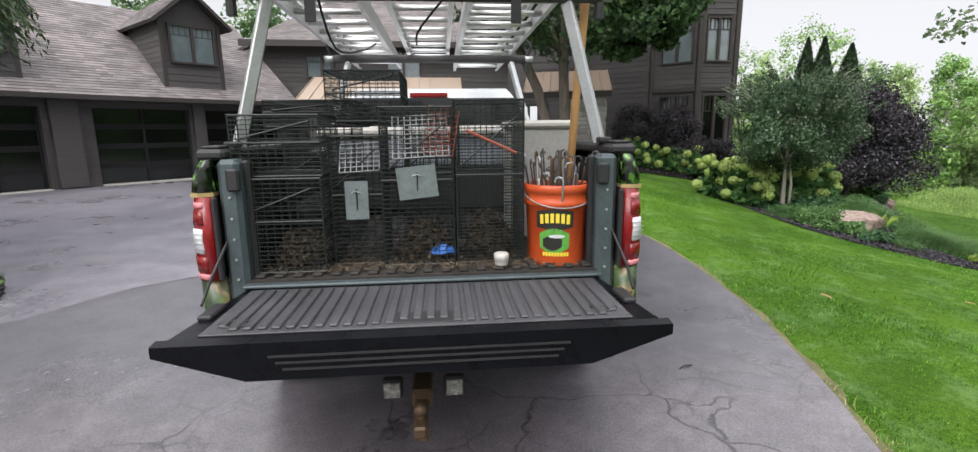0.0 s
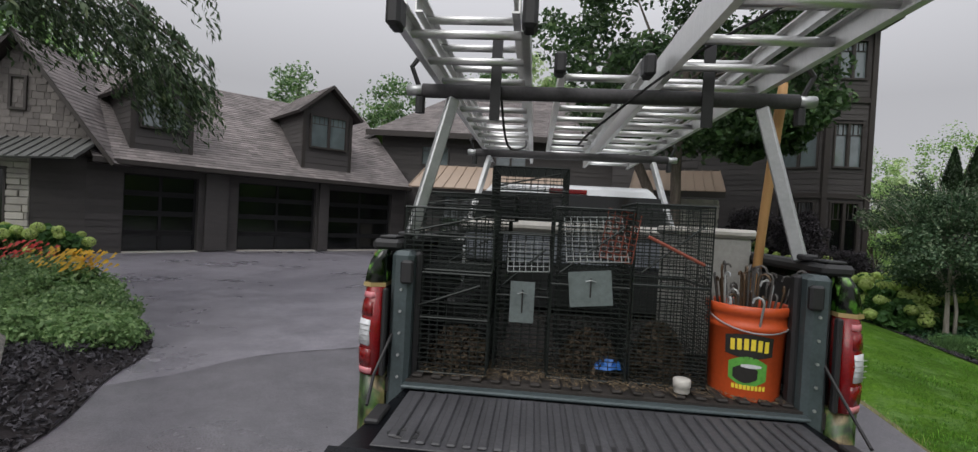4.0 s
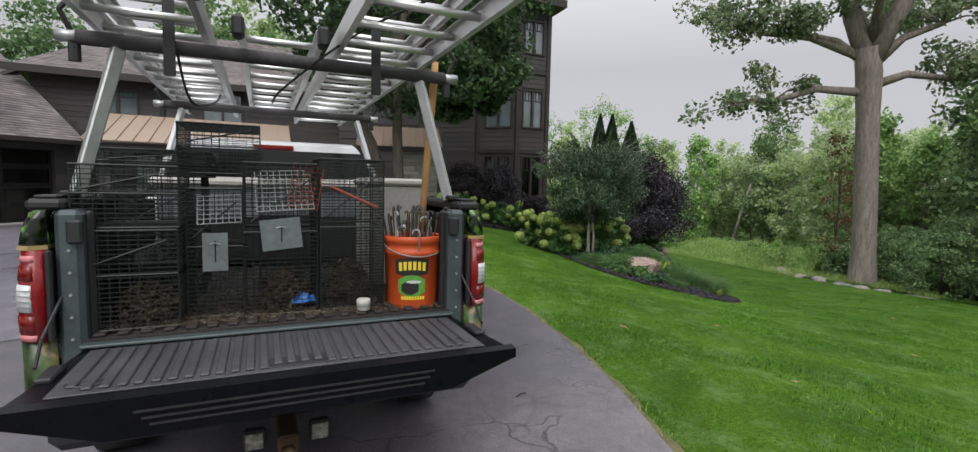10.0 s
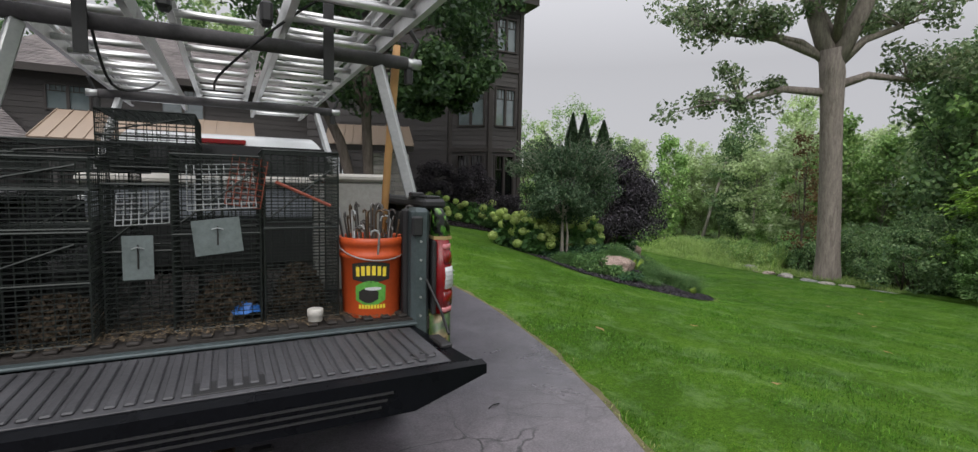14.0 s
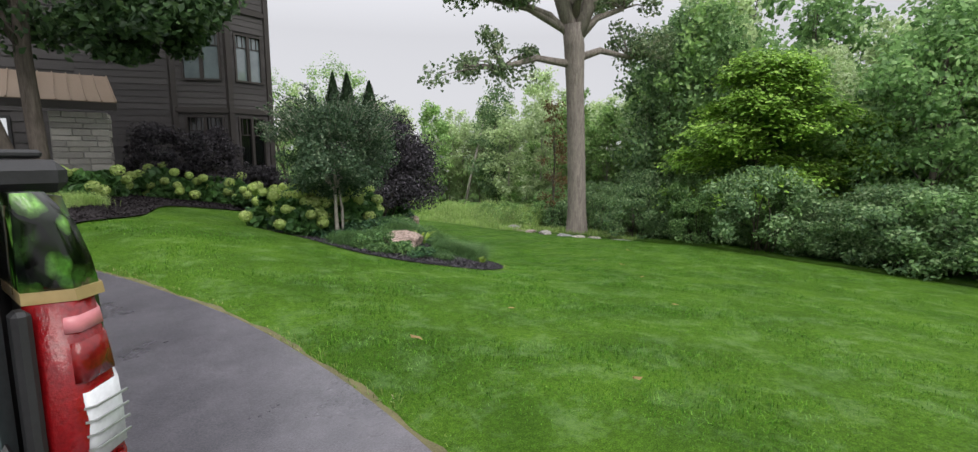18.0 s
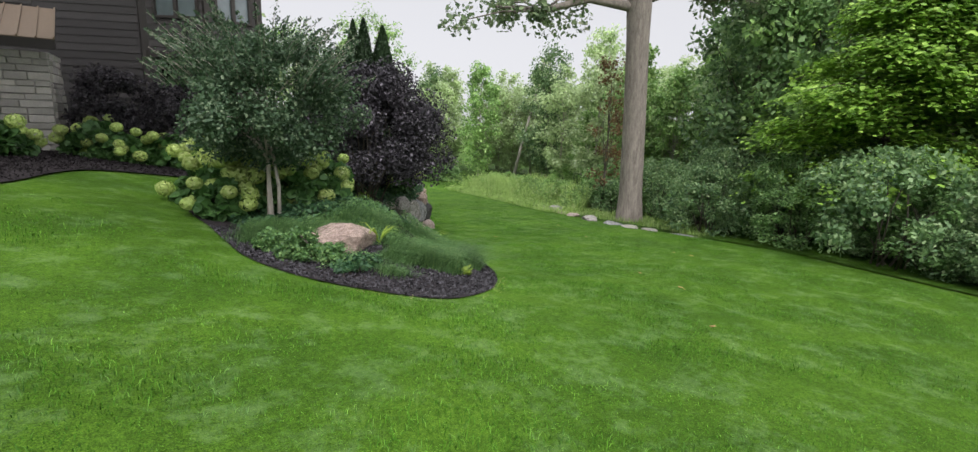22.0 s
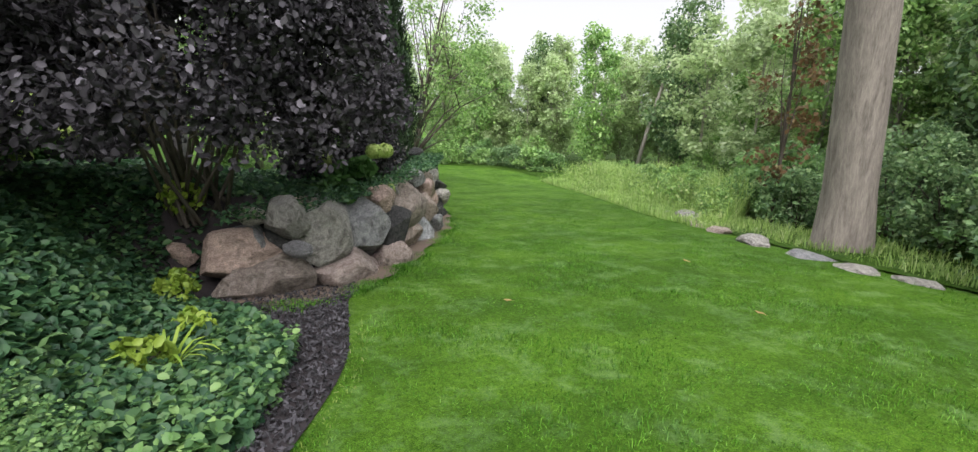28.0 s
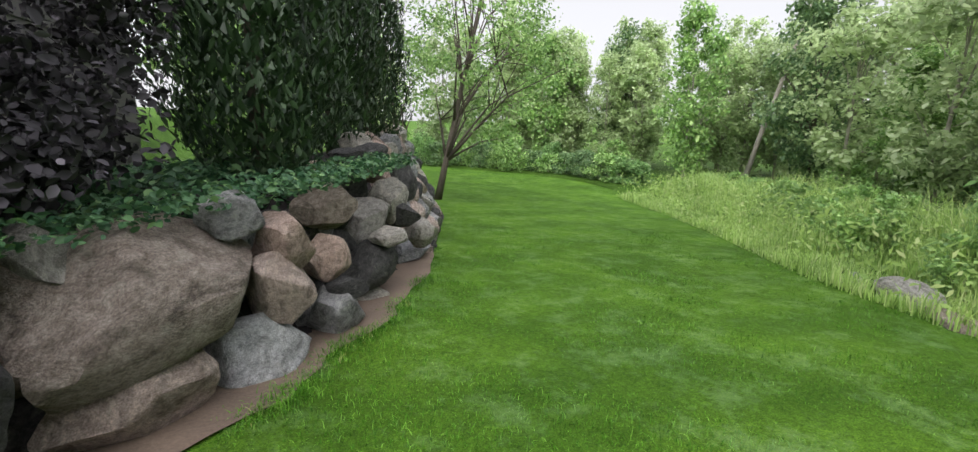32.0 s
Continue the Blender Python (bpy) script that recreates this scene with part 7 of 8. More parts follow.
# shrubs and flowers
def hydrangea(at, r, h, blooms, seed, label="hydrangea with round lime-green flower heads"):
    t = bush("hydrangea", label, at, r, r, h * 0.9, "leaf_hyd", 0.13, int(1500 * r * r + 500), 9, "shrub", "hydrangeas", seed, bottom=0.15, lumps=24, near=True)
    rnd = random.Random(seed)
    for k in range(blooms):
        a, u = rnd.uniform(0, 6.283), rnd.uniform(0.3, 1.05)
        q = r * math.sqrt(max(0.05, 1 - (u - 0.3) ** 2)) * rnd.uniform(1.0, 1.18)
        br = rnd.uniform(0.10, 0.15)
        k_ = 250
        d = unit(k_)
        c = d * br * np.array([1, 1, 0.85]) * RNG.uniform(0.84, 1.0, (k_, 1))
        tt = np.cross(d, unit(k_))
        tt /= np.linalg.norm(tt, axis=1)[:, None]
        v, f = quads(c, tt * 0.022, np.cross(d, tt) * 0.022)
        o = big_mesh("flower_head", v, f, "bloom", t)
        o.location = (q * math.cos(a), q * math.sin(a), h * u)
    return t


for i, (x, y, r, h, b) in enumerate(((6.65, 11.75, 0.55, 1.0, 18), (6.95, 11.2, 0.6, 1.0, 20), (7.7, 11.0, 0.55, 0.9, 14), (7.4, 12.2, 0.6, 1.0, 12), (8.3, 10.75, 0.5, 0.8, 11), (6.5, 10.85, 0.48, 0.85, 16), (6.3, 10.3, 0.38, 0.62, 11), (6.95, 10.4, 0.4, 0.65, 11), (7.45, 10.4, 0.42, 0.62, 11), (7.6, 13.1, 0.55, 0.9, 11), (7.95, 10.3, 0.35, 0.5, 6), (8.1, 14.2, 0.5, 0.8, 9))):
    hydrangea((x, y, bz(x, y)), r, h, b, 40 + i)
for i in range(7):
    s = i / 6
    x, y = 5.85 + 2.4 * s, 15.9 - 0.75 * s
    hydrangea((x, y, g(x, y) + 0.05), 0.55, (0.95, 0.7, 0.62, 0.8, 0.85, 0.9, 0.9)[i], 10, 60 + i, "hydrangea hedge plant with pale lime flower heads by the house")
for i, (x, y) in enumerate(((4.35, 14.6), (3.75, 13.9), (2.0, 15.2))):
    hydrangea((x, y, g(x, y) + 0.05), 0.45, 0.65, 9, 80 + i, "small hydrangea with lime flower heads beside the stone pier")
for i, (x, y) in enumerate(((-13.7, 10.4), (-12.7, 10.75), (-11.9, 11.2))):
    hydrangea((x, y, 0.02), 0.7, 0.75, 14, 90 + i, "white-green hydrangea along the garage wall")
for i, (x, y, r, h) in enumerate(((6.4, 17.0, 1.0, 2.2), (7.6, 16.4, 1.1, 2.4), (8.8, 15.9, 1.0, 2.2))):
    bush("purple_shrub", "dark purple shrub under the house windows", (x, y, g(x, y)), r, r, h, "leaf_smoke", 0.05, 9000, 8, seed=100 + i)
for i, (x, y, r, h) in enumerate(((-15.8, 9.6, 1.0, 0.9), (-14.7, 9.9, 0.9, 0.85))):
    bush("clipped_shrub", "low dark green hedge shrub by the stone gable", (x, y, 0), r, r, h, "leaf_wood", 0.07, 3500, 8, seed=110 + i)
bush("porch_shrub", "light green shrub by the porch column", (-3.6, 17.3, 0.02), 0.7, 0.6, 0.9, "leaf_hyd", 0.10, 2200, 8, seed=115)
for i, (x, y, r, h) in enumerate(((-4.9, 4.9, 0.55, 0.3), (-5.6, 5.5, 0.7, 0.4), (-6.6, 6.2, 0.8, 0.5), (-7.8, 6.9, 0.9, 0.55), (-5.6, 4.6, 0.6, 0.35))):
    bush("low_shrub", "low feathery green shrub at the drive edge", (x, y, 0.08), r, r * 0.9, h * 0.85, "leaf_juniper", 0.03, 9000, 6, seed=120 + i, lumps=50)
for i, (x, y, mat, lab) in enumerate(((-6.75, 6.55, "flower_yellow", "clump of yellow daisies in the island bed"), (-6.35, 6.3, "flower_yellow", "clump of yellow daisies in the island bed"), (-8.1, 7.15, "flower_red", "clump of red flowers in the island bed"))):
    t = bush("flower_clump", lab, (x, y, 0.1), 0.35, 0.35, 0.5, "leaf_thyme", 0.05, 900, 5, seed=130 + i, category="flowers")
    k_ = 70
    c = np.stack([RNG.normal(0, 0.18, k_), RNG.normal(0, 0.18, k_), RNG.uniform(0.48, 0.72, k_)], 1)
    v_, f_ = quads(c, np.tile([0.045, 0, 0.02], (k_, 1)), np.tile([0, 0.035, 0.03], (k_, 1)))
    tagged(big_mesh("petals", v_, f_, mat, t), kind="stuff")


# ---- rocks ----
def rock_mesh(seed, sub=4, rough=0.06):
    """A boulder: a sphere cut by random planes, then roughened."""
    rnd = random.Random(seed)
    bm = bmesh.new()
    bmesh.ops.create_icosphere(bm, subdivisions=sub, radius=1.0)
    planes = []
    for k in range(13):
        d = Vector((rnd.gauss(0, 1), rnd.gauss(0, 1), rnd.gauss(0, 0.8))).normalized()
        planes.append((d, rnd.uniform(0.52, 0.82)))
    off_ = Vector((rnd.uniform(-50, 50), rnd.uniform(-50, 50), rnd.uniform(-50, 50)))
    for v in bm.verts:
        p = v.co.copy()
        for d, h in planes:
            q = p.dot(d) - h
            if q > 0:
                p -= d * q * 0.95
        n1 = noise.noise(p * 1.8 + off_)
        n2 = noise.noise(p * 5.5 + off_)
        n3 = noise.noise(p * 13 + off_)
        v.co = p * (1 + rough * n1 + rough * 0.6 * n2 + rough * 0.35 * n3)
    lo = [min(v.co[i] for v in bm.verts) for i in range(3)]
    hi = [max(v.co[i] for v in bm.verts) for i in range(3)]
    for v in bm.verts:
        v.co = Vector([2 * (v.co[i] - lo[i]) / (hi[i] - lo[i]) - 1 for i in range(3)])
    me = bpy.data.meshes.new("rock")
    bm.to_mesh(me)
    bm.free()
    me.polygons.foreach_set("use_smooth", [True] * len(me.polygons))
    me.set_sharp_from_angle(angle=radians(24))
    return me


ROCKS = [rock_mesh(100 + i) for i in range(14)]


def rock(name, label, at, size, material, shape=0, turn=(0, 0, 0), parent=None, group="", category="rock"):
    me = ROCKS[shape % len(ROCKS)].copy()
    me.materials.append(M[material])
    ob = new(name, me)
    ob.matrix_basis = pose(*at, *turn) @ Matrix.Diagonal((*[s / 2 for s in size], 1))
    if parent:
        ob.parent = parent
    else:
        tagged(ob, label, category, group)
    return ob


rock("boulder", "smooth tan-pink granite boulder sitting in the mulch bed", (6.87, 8.06, -0.22), (0.89, 0.74, 0.60), "rock_tan", 9, (0, 6, 15))
rock("landscape_stone", "pale round stone lying in the island bed", (-4.9, 3.92, 0.23), (0.50, 0.42, 0.36), "rock_grey", 5)
wall = thing("boulder_wall", "dry-laid retaining wall of large mixed fieldstone boulders", "retaining wall", (11.0, 11.4, g(11.0, 11.4)))
wl_line = np.array(WALL_LINE)
seg = np.linalg.norm(np.diff(wl_line, axis=0), axis=1)
cum = np.concatenate([[0], np.cumsum(seg)])


def on_wall(s):
    i = int(np.clip(np.searchsorted(cum, s) - 1, 0, len(seg) - 1))
    d = (wl_line[i + 1] - wl_line[i]) / seg[i]
    p = wl_line[i] + d * (s - cum[i])
    return p, d


inv = wall.matrix_basis.inverted()
rnd = random.Random(55)
KINDS = ["rock_grey", "rock_pink", "rock_blue", "rock_grey", "rock_dark", "rock_pink", "rock_tan"]


def lay(x, y, z, w, h, d, mat, shape, ang):
    m = inv @ pose(x, y, z, rnd.uniform(-4, 4), rnd.uniform(-5, 5), ang + rnd.uniform(-5, 5)) @ Matrix.Diagonal((w / 2, d / 2, h / 2, 1))
    ob = rock("stone", "", (0, 0, 0), (1, 1, 1), mat, shape, parent=wall)
    ob.matrix_basis = m


LOW_END = [  # the stones of the low end: kind, middle x, y, z, length, depth, height, bearing
    ("tan", 10.38, 11.89, -0.90, 0.81, 0.45, 0.48, 24),
    ("brown", 10.47, 11.76, -1.21, 0.92, 0.51, 0.61, 25),
    ("grey", 10.76, 11.85, -0.59, 0.49, 0.40, 0.43, 30),
    ("grey", 11.19, 12.13, -0.87, 0.94, 0.52, 0.71, 37),
    ("blue", 11.76, 12.63, -0.97, 0.79, 0.55, 0.75, 44),
    ("pink", 11.41, 12.29, -1.39, 1.23, 0.68, 0.56, 40),
    ("tan", 9.86, 12.12, -0.90, 0.28, 0.40, 0.27, 22),
    ("grey", 10.45, 11.99, -0.57, 0.26, 0.40, 0.20, 25),
    ("blue", 10.77, 11.62, -0.86, 0.11, 0.40, 0.17, 30),
    ("dark", 12.23, 12.90, -1.08, 0.68, 0.48, 0.55, 48),
    ("tan", 12.04, 12.81, -0.65, 0.51, 0.40, 0.35, 46),
    ("grey", 12.20, 13.76, -0.78, 0.39, 0.40, 0.42, 48),
    ("grey", 12.45, 13.63, -0.63, 0.22, 0.40, 0.30, 50),
]
MIDDLE = [  # the middle of the wall: kind, middle x, y, z, length, depth, height, bearing
    ("brown", 12.78, 13.89, -0.91, 1.33, 0.73, 0.73, 52),
    ("pale", 13.27, 14.32, -1.51, 0.69, 0.49, 0.51, 55),
    ("pink", 12.69, 13.67, -1.40, 0.73, 0.51, 0.56, 51),
    ("pink", 12.19, 12.78, -1.40, 0.78, 0.55, 0.42, 47),
    ("blue", 13.17, 14.31, -0.62, 0.50, 0.40, 0.29, 54),
    ("brown", 13.83, 15.47, -0.81, 0.61, 0.43, 0.42, 58),
    ("tan", 13.44, 14.51, -0.85, 0.40, 0.40, 0.39, 56),
    ("pink", 13.45, 14.45, -1.14, 0.62, 0.43, 0.53, 56),
    ("tan", 13.76, 15.03, -1.14, 0.33, 0.40, 0.42, 58),
    ("dark", 14.22, 15.87, -1.48, 0.74, 0.52, 0.45, 61),
    ("grey", 14.28, 16.35, -1.13, 0.71, 0.50, 0.50, 61),
    ("grey", 14.65, 16.85, -0.99, 0.66, 0.46, 0.53, 63),
    ("dark", 14.16, 16.58, -0.73, 0.64, 0.45, 0.48, 60),
]
FAR_END = [  # its far end: kind, middle x, y, z, length, depth, height, bearing
    ("tan", 14.59, 17.34, -0.65, 0.62, 0.43, 0.38, 63),
    ("dark", 14.94, 17.40, -0.83, 0.54, 0.40, 0.57, 65),
    ("tan", 13.81, 16.73, -0.65, 0.43, 0.40, 0.31, 58),
    ("blue", 15.05, 17.54, -1.87, 0.81, 0.56, 0.39, 65),
    ("grey", 15.11, 17.17, -1.49, 0.40, 0.40, 0.40, 65),
    ("dark", 13.89, 14.93, -1.37, 0.34, 0.40, 0.18, 59),
    ("grey", 14.19, 15.77, -1.78, 0.42, 0.40, 0.23, 61),
    ("blue", 13.81, 14.95, -1.54, 0.52, 0.40, 0.42, 58),
    ("dark", 14.81, 16.72, -1.15, 0.46, 0.40, 0.29, 64),
    ("grey", 14.42, 15.80, -1.18, 0.35, 0.40, 0.22, 62),
    ("dark", 14.56, 17.38, -0.43, 0.52, 0.40, 0.18, 63),
    ("dark", 14.16, 16.62, -0.44, 0.37, 0.40, 0.17, 61),
]
k_ = 0
for table in (LOW_END, MIDDLE, FAR_END):
    for mat, x, y, z, w, d, h, ang in table:
        lay(x, y, z, w * 1.05, h * 1.06, d, "rock_" + mat, k_, ang)
        k_ += 1
# added filler stones behind, mostly dark so the gaps read as shade
for tier in range(3):
    s = 0.15
    while s < 8.6:
        p, t = on_wall(s)
        nrm = np.array([-t[1], t[0]])
        z_ = g(*p) + 0.05 + tier * 0.3
        if z_ < -0.72:
            q = p + nrm * (0.56 + 0.06 * tier)
            lay(q[0], q[1], z_ + 0.1, rnd.uniform(0.34, 0.5), rnd.uniform(0.34, 0.44), 0.4, rnd.choice(["rock_dark", "rock_dark", "rock_blue", "rock_pink"]), rnd.randrange(14), math.degrees(math.atan2(t[1], t[0])))
        s += rnd.uniform(0.32, 0.45)
s = 8.6
while s < cum[-1]:
    p, t = on_wall(s)
    nrm = np.array([-t[1], t[0]])
    ang = math.degrees(math.atan2(t[1], t[0]))
    z, tier, top = g(*p) - 0.1, 0, -0.5 + 0.1
    while z < top - 0.12:
        w, h = rnd.uniform(0.42, 0.72), rnd.uniform(0.30, 0.50)
        q = p + nrm * (0.16 + 0.16 * tier) + t * rnd.uniform(-0.1, 0.1)
        lay(q[0], q[1], z + h / 2, w * 1.1, h * 1.15, rnd.uniform(0.45, 0.6), rnd.choice(KINDS), rnd.randrange(14), ang)
        z += h * 0.86
        tier += 1
    s += rnd.uniform(0.4, 0.55)
strip = [tuple(np.array(p) + np.array([0.05, -0.03])) for p in wl_line[:40]]
side_ = [(x + 0.05 + 0.05 * math.sin(i * 1.1) + 0.03 * math.sin(i * 2.7), y - 0.04 + 0.045 * math.cos(i * 0.9)) for i, (x, y) in enumerate(strip)]
tagged(sheet("bare_soil", [(x - 0.3, y + 0.25) for x, y in strip] + side_[::-1], lambda x, y: gz(x, y) + 0.022, 0.4, "dirt"), "bare soil strip at the foot of the boulder wall", "soil", kind="structure")
for x, y, w, hh, ang, mat in ((20.25, 14.95, 0.55, 0.26, 50, "blue"), (19.95, 14.15, 1.0, 0.42, 62, "grey"), (19.35, 13.45, 0.95, 0.24, 55, "pink"), (18.85, 12.72, 0.8, 0.24, 60, "pink"), (18.15, 11.5, 0.85, 0.32, 55, "grey"), (17.7, 10.35, 1.15, 0.24, 70, "blue"),
                              (17.35, 9.6, 0.8, 0.28, 70, "grey"), (17.2, 8.9, 0.6, 0.24, 65, "grey"), (17.0, 7.85, 1.3, 0.2, 72, "blue")):
    rock("edge_stone", "flat pale stone half buried along the lawn's edge", (x + 0.22, y - 0.06, g(x, y) - (0.03 if y > 11 else 0.07)), (w * 1.0, w * 0.5, hh * 1.1), "rock_" + mat, rnd.randrange(14), (rnd.uniform(-6, 6), rnd.uniform(-6, 6), ang), group="stones along the lawn edge")


# ---- ground cover, sedge, weeds, grass ----
def scatter(poly, k, keep=None):
    q = np.asarray(poly)
    lo, hi = q.min(0), q.max(0)
    p = RNG.uniform(lo, hi, (k, 2))
    ok = inside(poly, p[:, 0], p[:, 1])
    if keep is not None:
        ok &= keep(p[:, 0], p[:, 1])
    return p[ok]


def cover(name, label, p, zfun, size, height, material, category, flat=0.9):
    k = len(p)
    c = np.stack([p[:, 0], p[:, 1], zfun(p[:, 0], p[:, 1]) + RNG.uniform(0.0, 1, k) ** 1.3 * height], 1)
    n = unit(k) * 0.7 + np.array([0, 0, flat])
    n /= np.linalg.norm(n, axis=1)[:, None]
    t = np.cross(n, unit(k))
    t /= np.linalg.norm(t, axis=1)[:, None]
    w = size * RNG.uniform(0.6, 1.4, (k, 1)) / 2
    v, f = leaves6(c, t * w * 1.3, np.cross(n, t) * w) if "cover" in name or "creep" in name else quads(c, t * w * 1.9, np.cross(n, t) * w * 0.7)
    return tagged(big_mesh(name, v, f, material), label, category, kind="stuff")


def blades(name, label, p, zfun, h0, h1, width, material, category, bend=0.5, wind=None):
    """Single blades of grass, two triangles each, bent over."""
    k = len(p)
    b = np.stack([p[:, 0], p[:, 1], zfun(p[:, 0], p[:, 1]) - 0.01], 1)
    a = RNG.uniform(0, 6.283, k)
    h = RNG.uniform(h0, h1, k)[:, None] * (0.72 + 0.28 * np.sin(p[:, :1] * 2.3 + 1.7 * np.sin(p[:, 1:] * 1.9)) + 0.22 * np.sin(p[:, :1] * 5.1 + p[:, 1:] * 4.3))
    d = np.stack([np.cos(a), np.sin(a), 0 * a], 1)
    if wind is not None:
        d = d * 0.5 + wind(p)
    s = np.stack([-np.sin(a), np.cos(a), 0 * a], 1) * width / 2
    lean = RNG.uniform(0.1, bend, (k, 1))
    mid = b + np.array([0, 0, 0.6]) * h + d * lean * h * 0.35
    tip = b + np.array([0, 0, 1.0]) * h * (1 - 0.35 * lean) + d * lean * h
    v = np.stack([b - s, b + s, mid + s * 0.8, tip, mid - s * 0.8], 1).reshape(-1, 3)
    i = np.arange(k)[:, None] * 5
    me_f = np.concatenate([i + np.array([0, 1, 2, 4])], 1)
    tri = i + np.array([4, 2, 3, 3])
    me = bpy.data.meshes.new(name)
    me.vertices.add(len(v))
    me.vertices.foreach_set("co", v.astype(np.float32).ravel())
    loops = np.concatenate([me_f, tri[:, :3]], 1).astype(np.int32).ravel()
    me.loops.add(len(loops))
    me.loops.foreach_set("vertex_index", loops)
    me.polygons.add(2 * k)
    st = (np.arange(k)[:, None] * 7 + np.array([0, 4])).astype(np.int32).ravel()
    me.polygons.foreach_set("loop_start", st)
    me.update(calc_edges=True)
    me.materials.append(M[material])
    return tagged(new(name, me), label, category, kind="stuff")


cover("groundcover", "glossy dark green creeping groundcover over the terrace", scatter([(6.2, 8.4), (9.6, 9.0), (9.8, 11.6), (10.2, 12.4), (11.7, 13.0), (13.1, 14.7), (14.4, 17.0), (13.2, 17.2), (9.0, 15.5), (6.5, 13.5)], 52000, lambda x, y: inside(BED, x, y)), bed_z, 0.055, 0.12, "leaf_cover", "groundcover")
cover("slope_groundcover", "dark green leafy groundcover on the slope beside the wall", scatter([(8.0, 9.0), (10.0, 9.0), (10.4, 10.0), (10.25, 10.9), (9.85, 11.3), (9.65, 12.4), (8.0, 13.0)], 34000, lambda x, y: inside(BED, x, y)), bed_z, 0.052, 0.15, "leaf_cover", "groundcover")
for x, y, r in ((9.75, 11.35, 0.20), (9.9, 12.2, 0.18), (9.85, 10.55, 0.14), (9.6, 9.9, 0.16)):
    bush("leafy_sprig", "bright lime-green sprig growing through the groundcover", (x, y, bz(x, y)), r, r, r * 1.7, "leaf_lily", 0.045, 320, 5, "plant", "lime sprigs", int(x * 30), near=True)
hydrangea((11.85, 13.15, bz(11.85, 13.15)), 0.5, 0.95, 9, 71, "hydrangea with lime flower heads under the ninebark")
cover("creeping_thyme", "pale green creeping plants spilling to the bed's edge", scatter([(8.9, 8.3), (9.5, 8.3), (10.2, 9.4), (10.5, 10.3), (10.2, 10.6), (9.4, 9.8), (8.8, 9.6)], 9000, lambda x, y: inside(BED, x, y)), bed_z, 0.04, 0.16, "leaf_thyme", "groundcover")
cover("bed_creeper", "small-leaved green creeping plants round the boulder", scatter([(6.2, 7.45), (6.6, 7.2), (7.0, 7.3), (7.4, 7.55), (8.3, 7.7), (9.3, 8.3), (9.6, 9.3), (7.6, 9.5), (6.1, 9.4), (6.05, 8.2)], 42000, lambda x, y: (edge_dist(BED, x, y) > 0.3) & (np.sin(x * 5.1 + 1.3 * np.sin(y * 4.0)) + np.sin(y * 6.3 + x) > -0.45)), lambda x, y: bed_z(x, y) + 0.16 * smooth01((x - 7.5) / 0.6), 0.017, 0.12, "leaf_thyme", "groundcover")
cover("mulch_chips", "loose shredded mulch chips on the bed", scatter([(5.5, 9.6), (5.7, 6.2), (7.2, 6.0), (9.2, 6.8), (11.3, 10.0), (11.4, 11.9), (10.0, 11.9), (10.2, 9.9), (8.8, 7.9), (6.6, 8.0), (6.2, 9.6)], 64000, lambda x, y: inside(BED, x, y)), lambda x, y: bed_z(x, y) + 0.004, 0.024, 0.022, "mulch_chip", "mulch", 0.6)
cover("entry_mulch_chips", "loose shredded mulch chips in the bed by the house", scatter([(1.6, 10.9), (3.4, 10.9), (5.6, 13.8), (8.3, 14.5), (8.2, 17.0), (1.6, 17.0)], 20000, lambda x, y: inside(ENTRY_BED, x, y)), lambda x, y: gz(x, y) + 0.035 + 0.1 * smooth01(edge_dist(ENTRY_BED, x, y) / 0.5), 0.035, 0.025, "mulch", "mulch", 0.6)
cover("island_mulch_chips", "loose shredded mulch chips in the island bed", scatter([(-3.4, 1.5), (-3.4, 3.2), (-4.2, 5.2), (-6.5, 6.5), (-6.5, 2.5)], 16000, lambda x, y: inside(ISLAND, x, y)), lambda x, y: gz(x, y) + 0.035 + 0.14 * smooth01(edge_dist(ISLAND, x, y) / 0.5), 0.03, 0.02, "mulch_chip", "mulch", 0.6)
cover("wall_creeper", "small-leaved creeper trailing over the wall top", scatter([(10.1, 11.58), (10.95, 11.82), (12.25, 12.95), (13.9, 15.0), (15.05, 16.85), (14.4, 17.25), (13.4, 15.2), (11.6, 13.0), (10.2, 11.9)], 34000), lambda x, y: np.maximum(bed_z(x, y), -0.56), 0.036, 0.13, "leaf_cover", "groundcover")
sedge_p = scatter([(6.5, 7.9), (7.2, 7.45), (7.9, 7.15), (8.6, 7.3), (9.2, 7.85), (9.2, 8.7), (8.0, 9.1), (6.6, 9.0), (6.2, 8.4)], 46000, lambda x, y: np.sin(x * 4.3 + 1.1 * np.sin(y * 3.1)) + np.sin(y * 5.3 - x * 1.7) > -0.75)
blades("sedge", "fine arching sedge spilling round the boulder", sedge_p, bed_z, 0.16, 0.40, 0.0042, "leaf_sedge", "ornamental grass", 2.3, lambda p: np.stack([0.45 + 0.5 * np.sin(p[:, 0] * 4 + p[:, 1] * 3), -0.3 + 0.45 * np.sin(p[:, 1] * 5 - p[:, 0] * 2), 0 * p[:, 0]], 1))
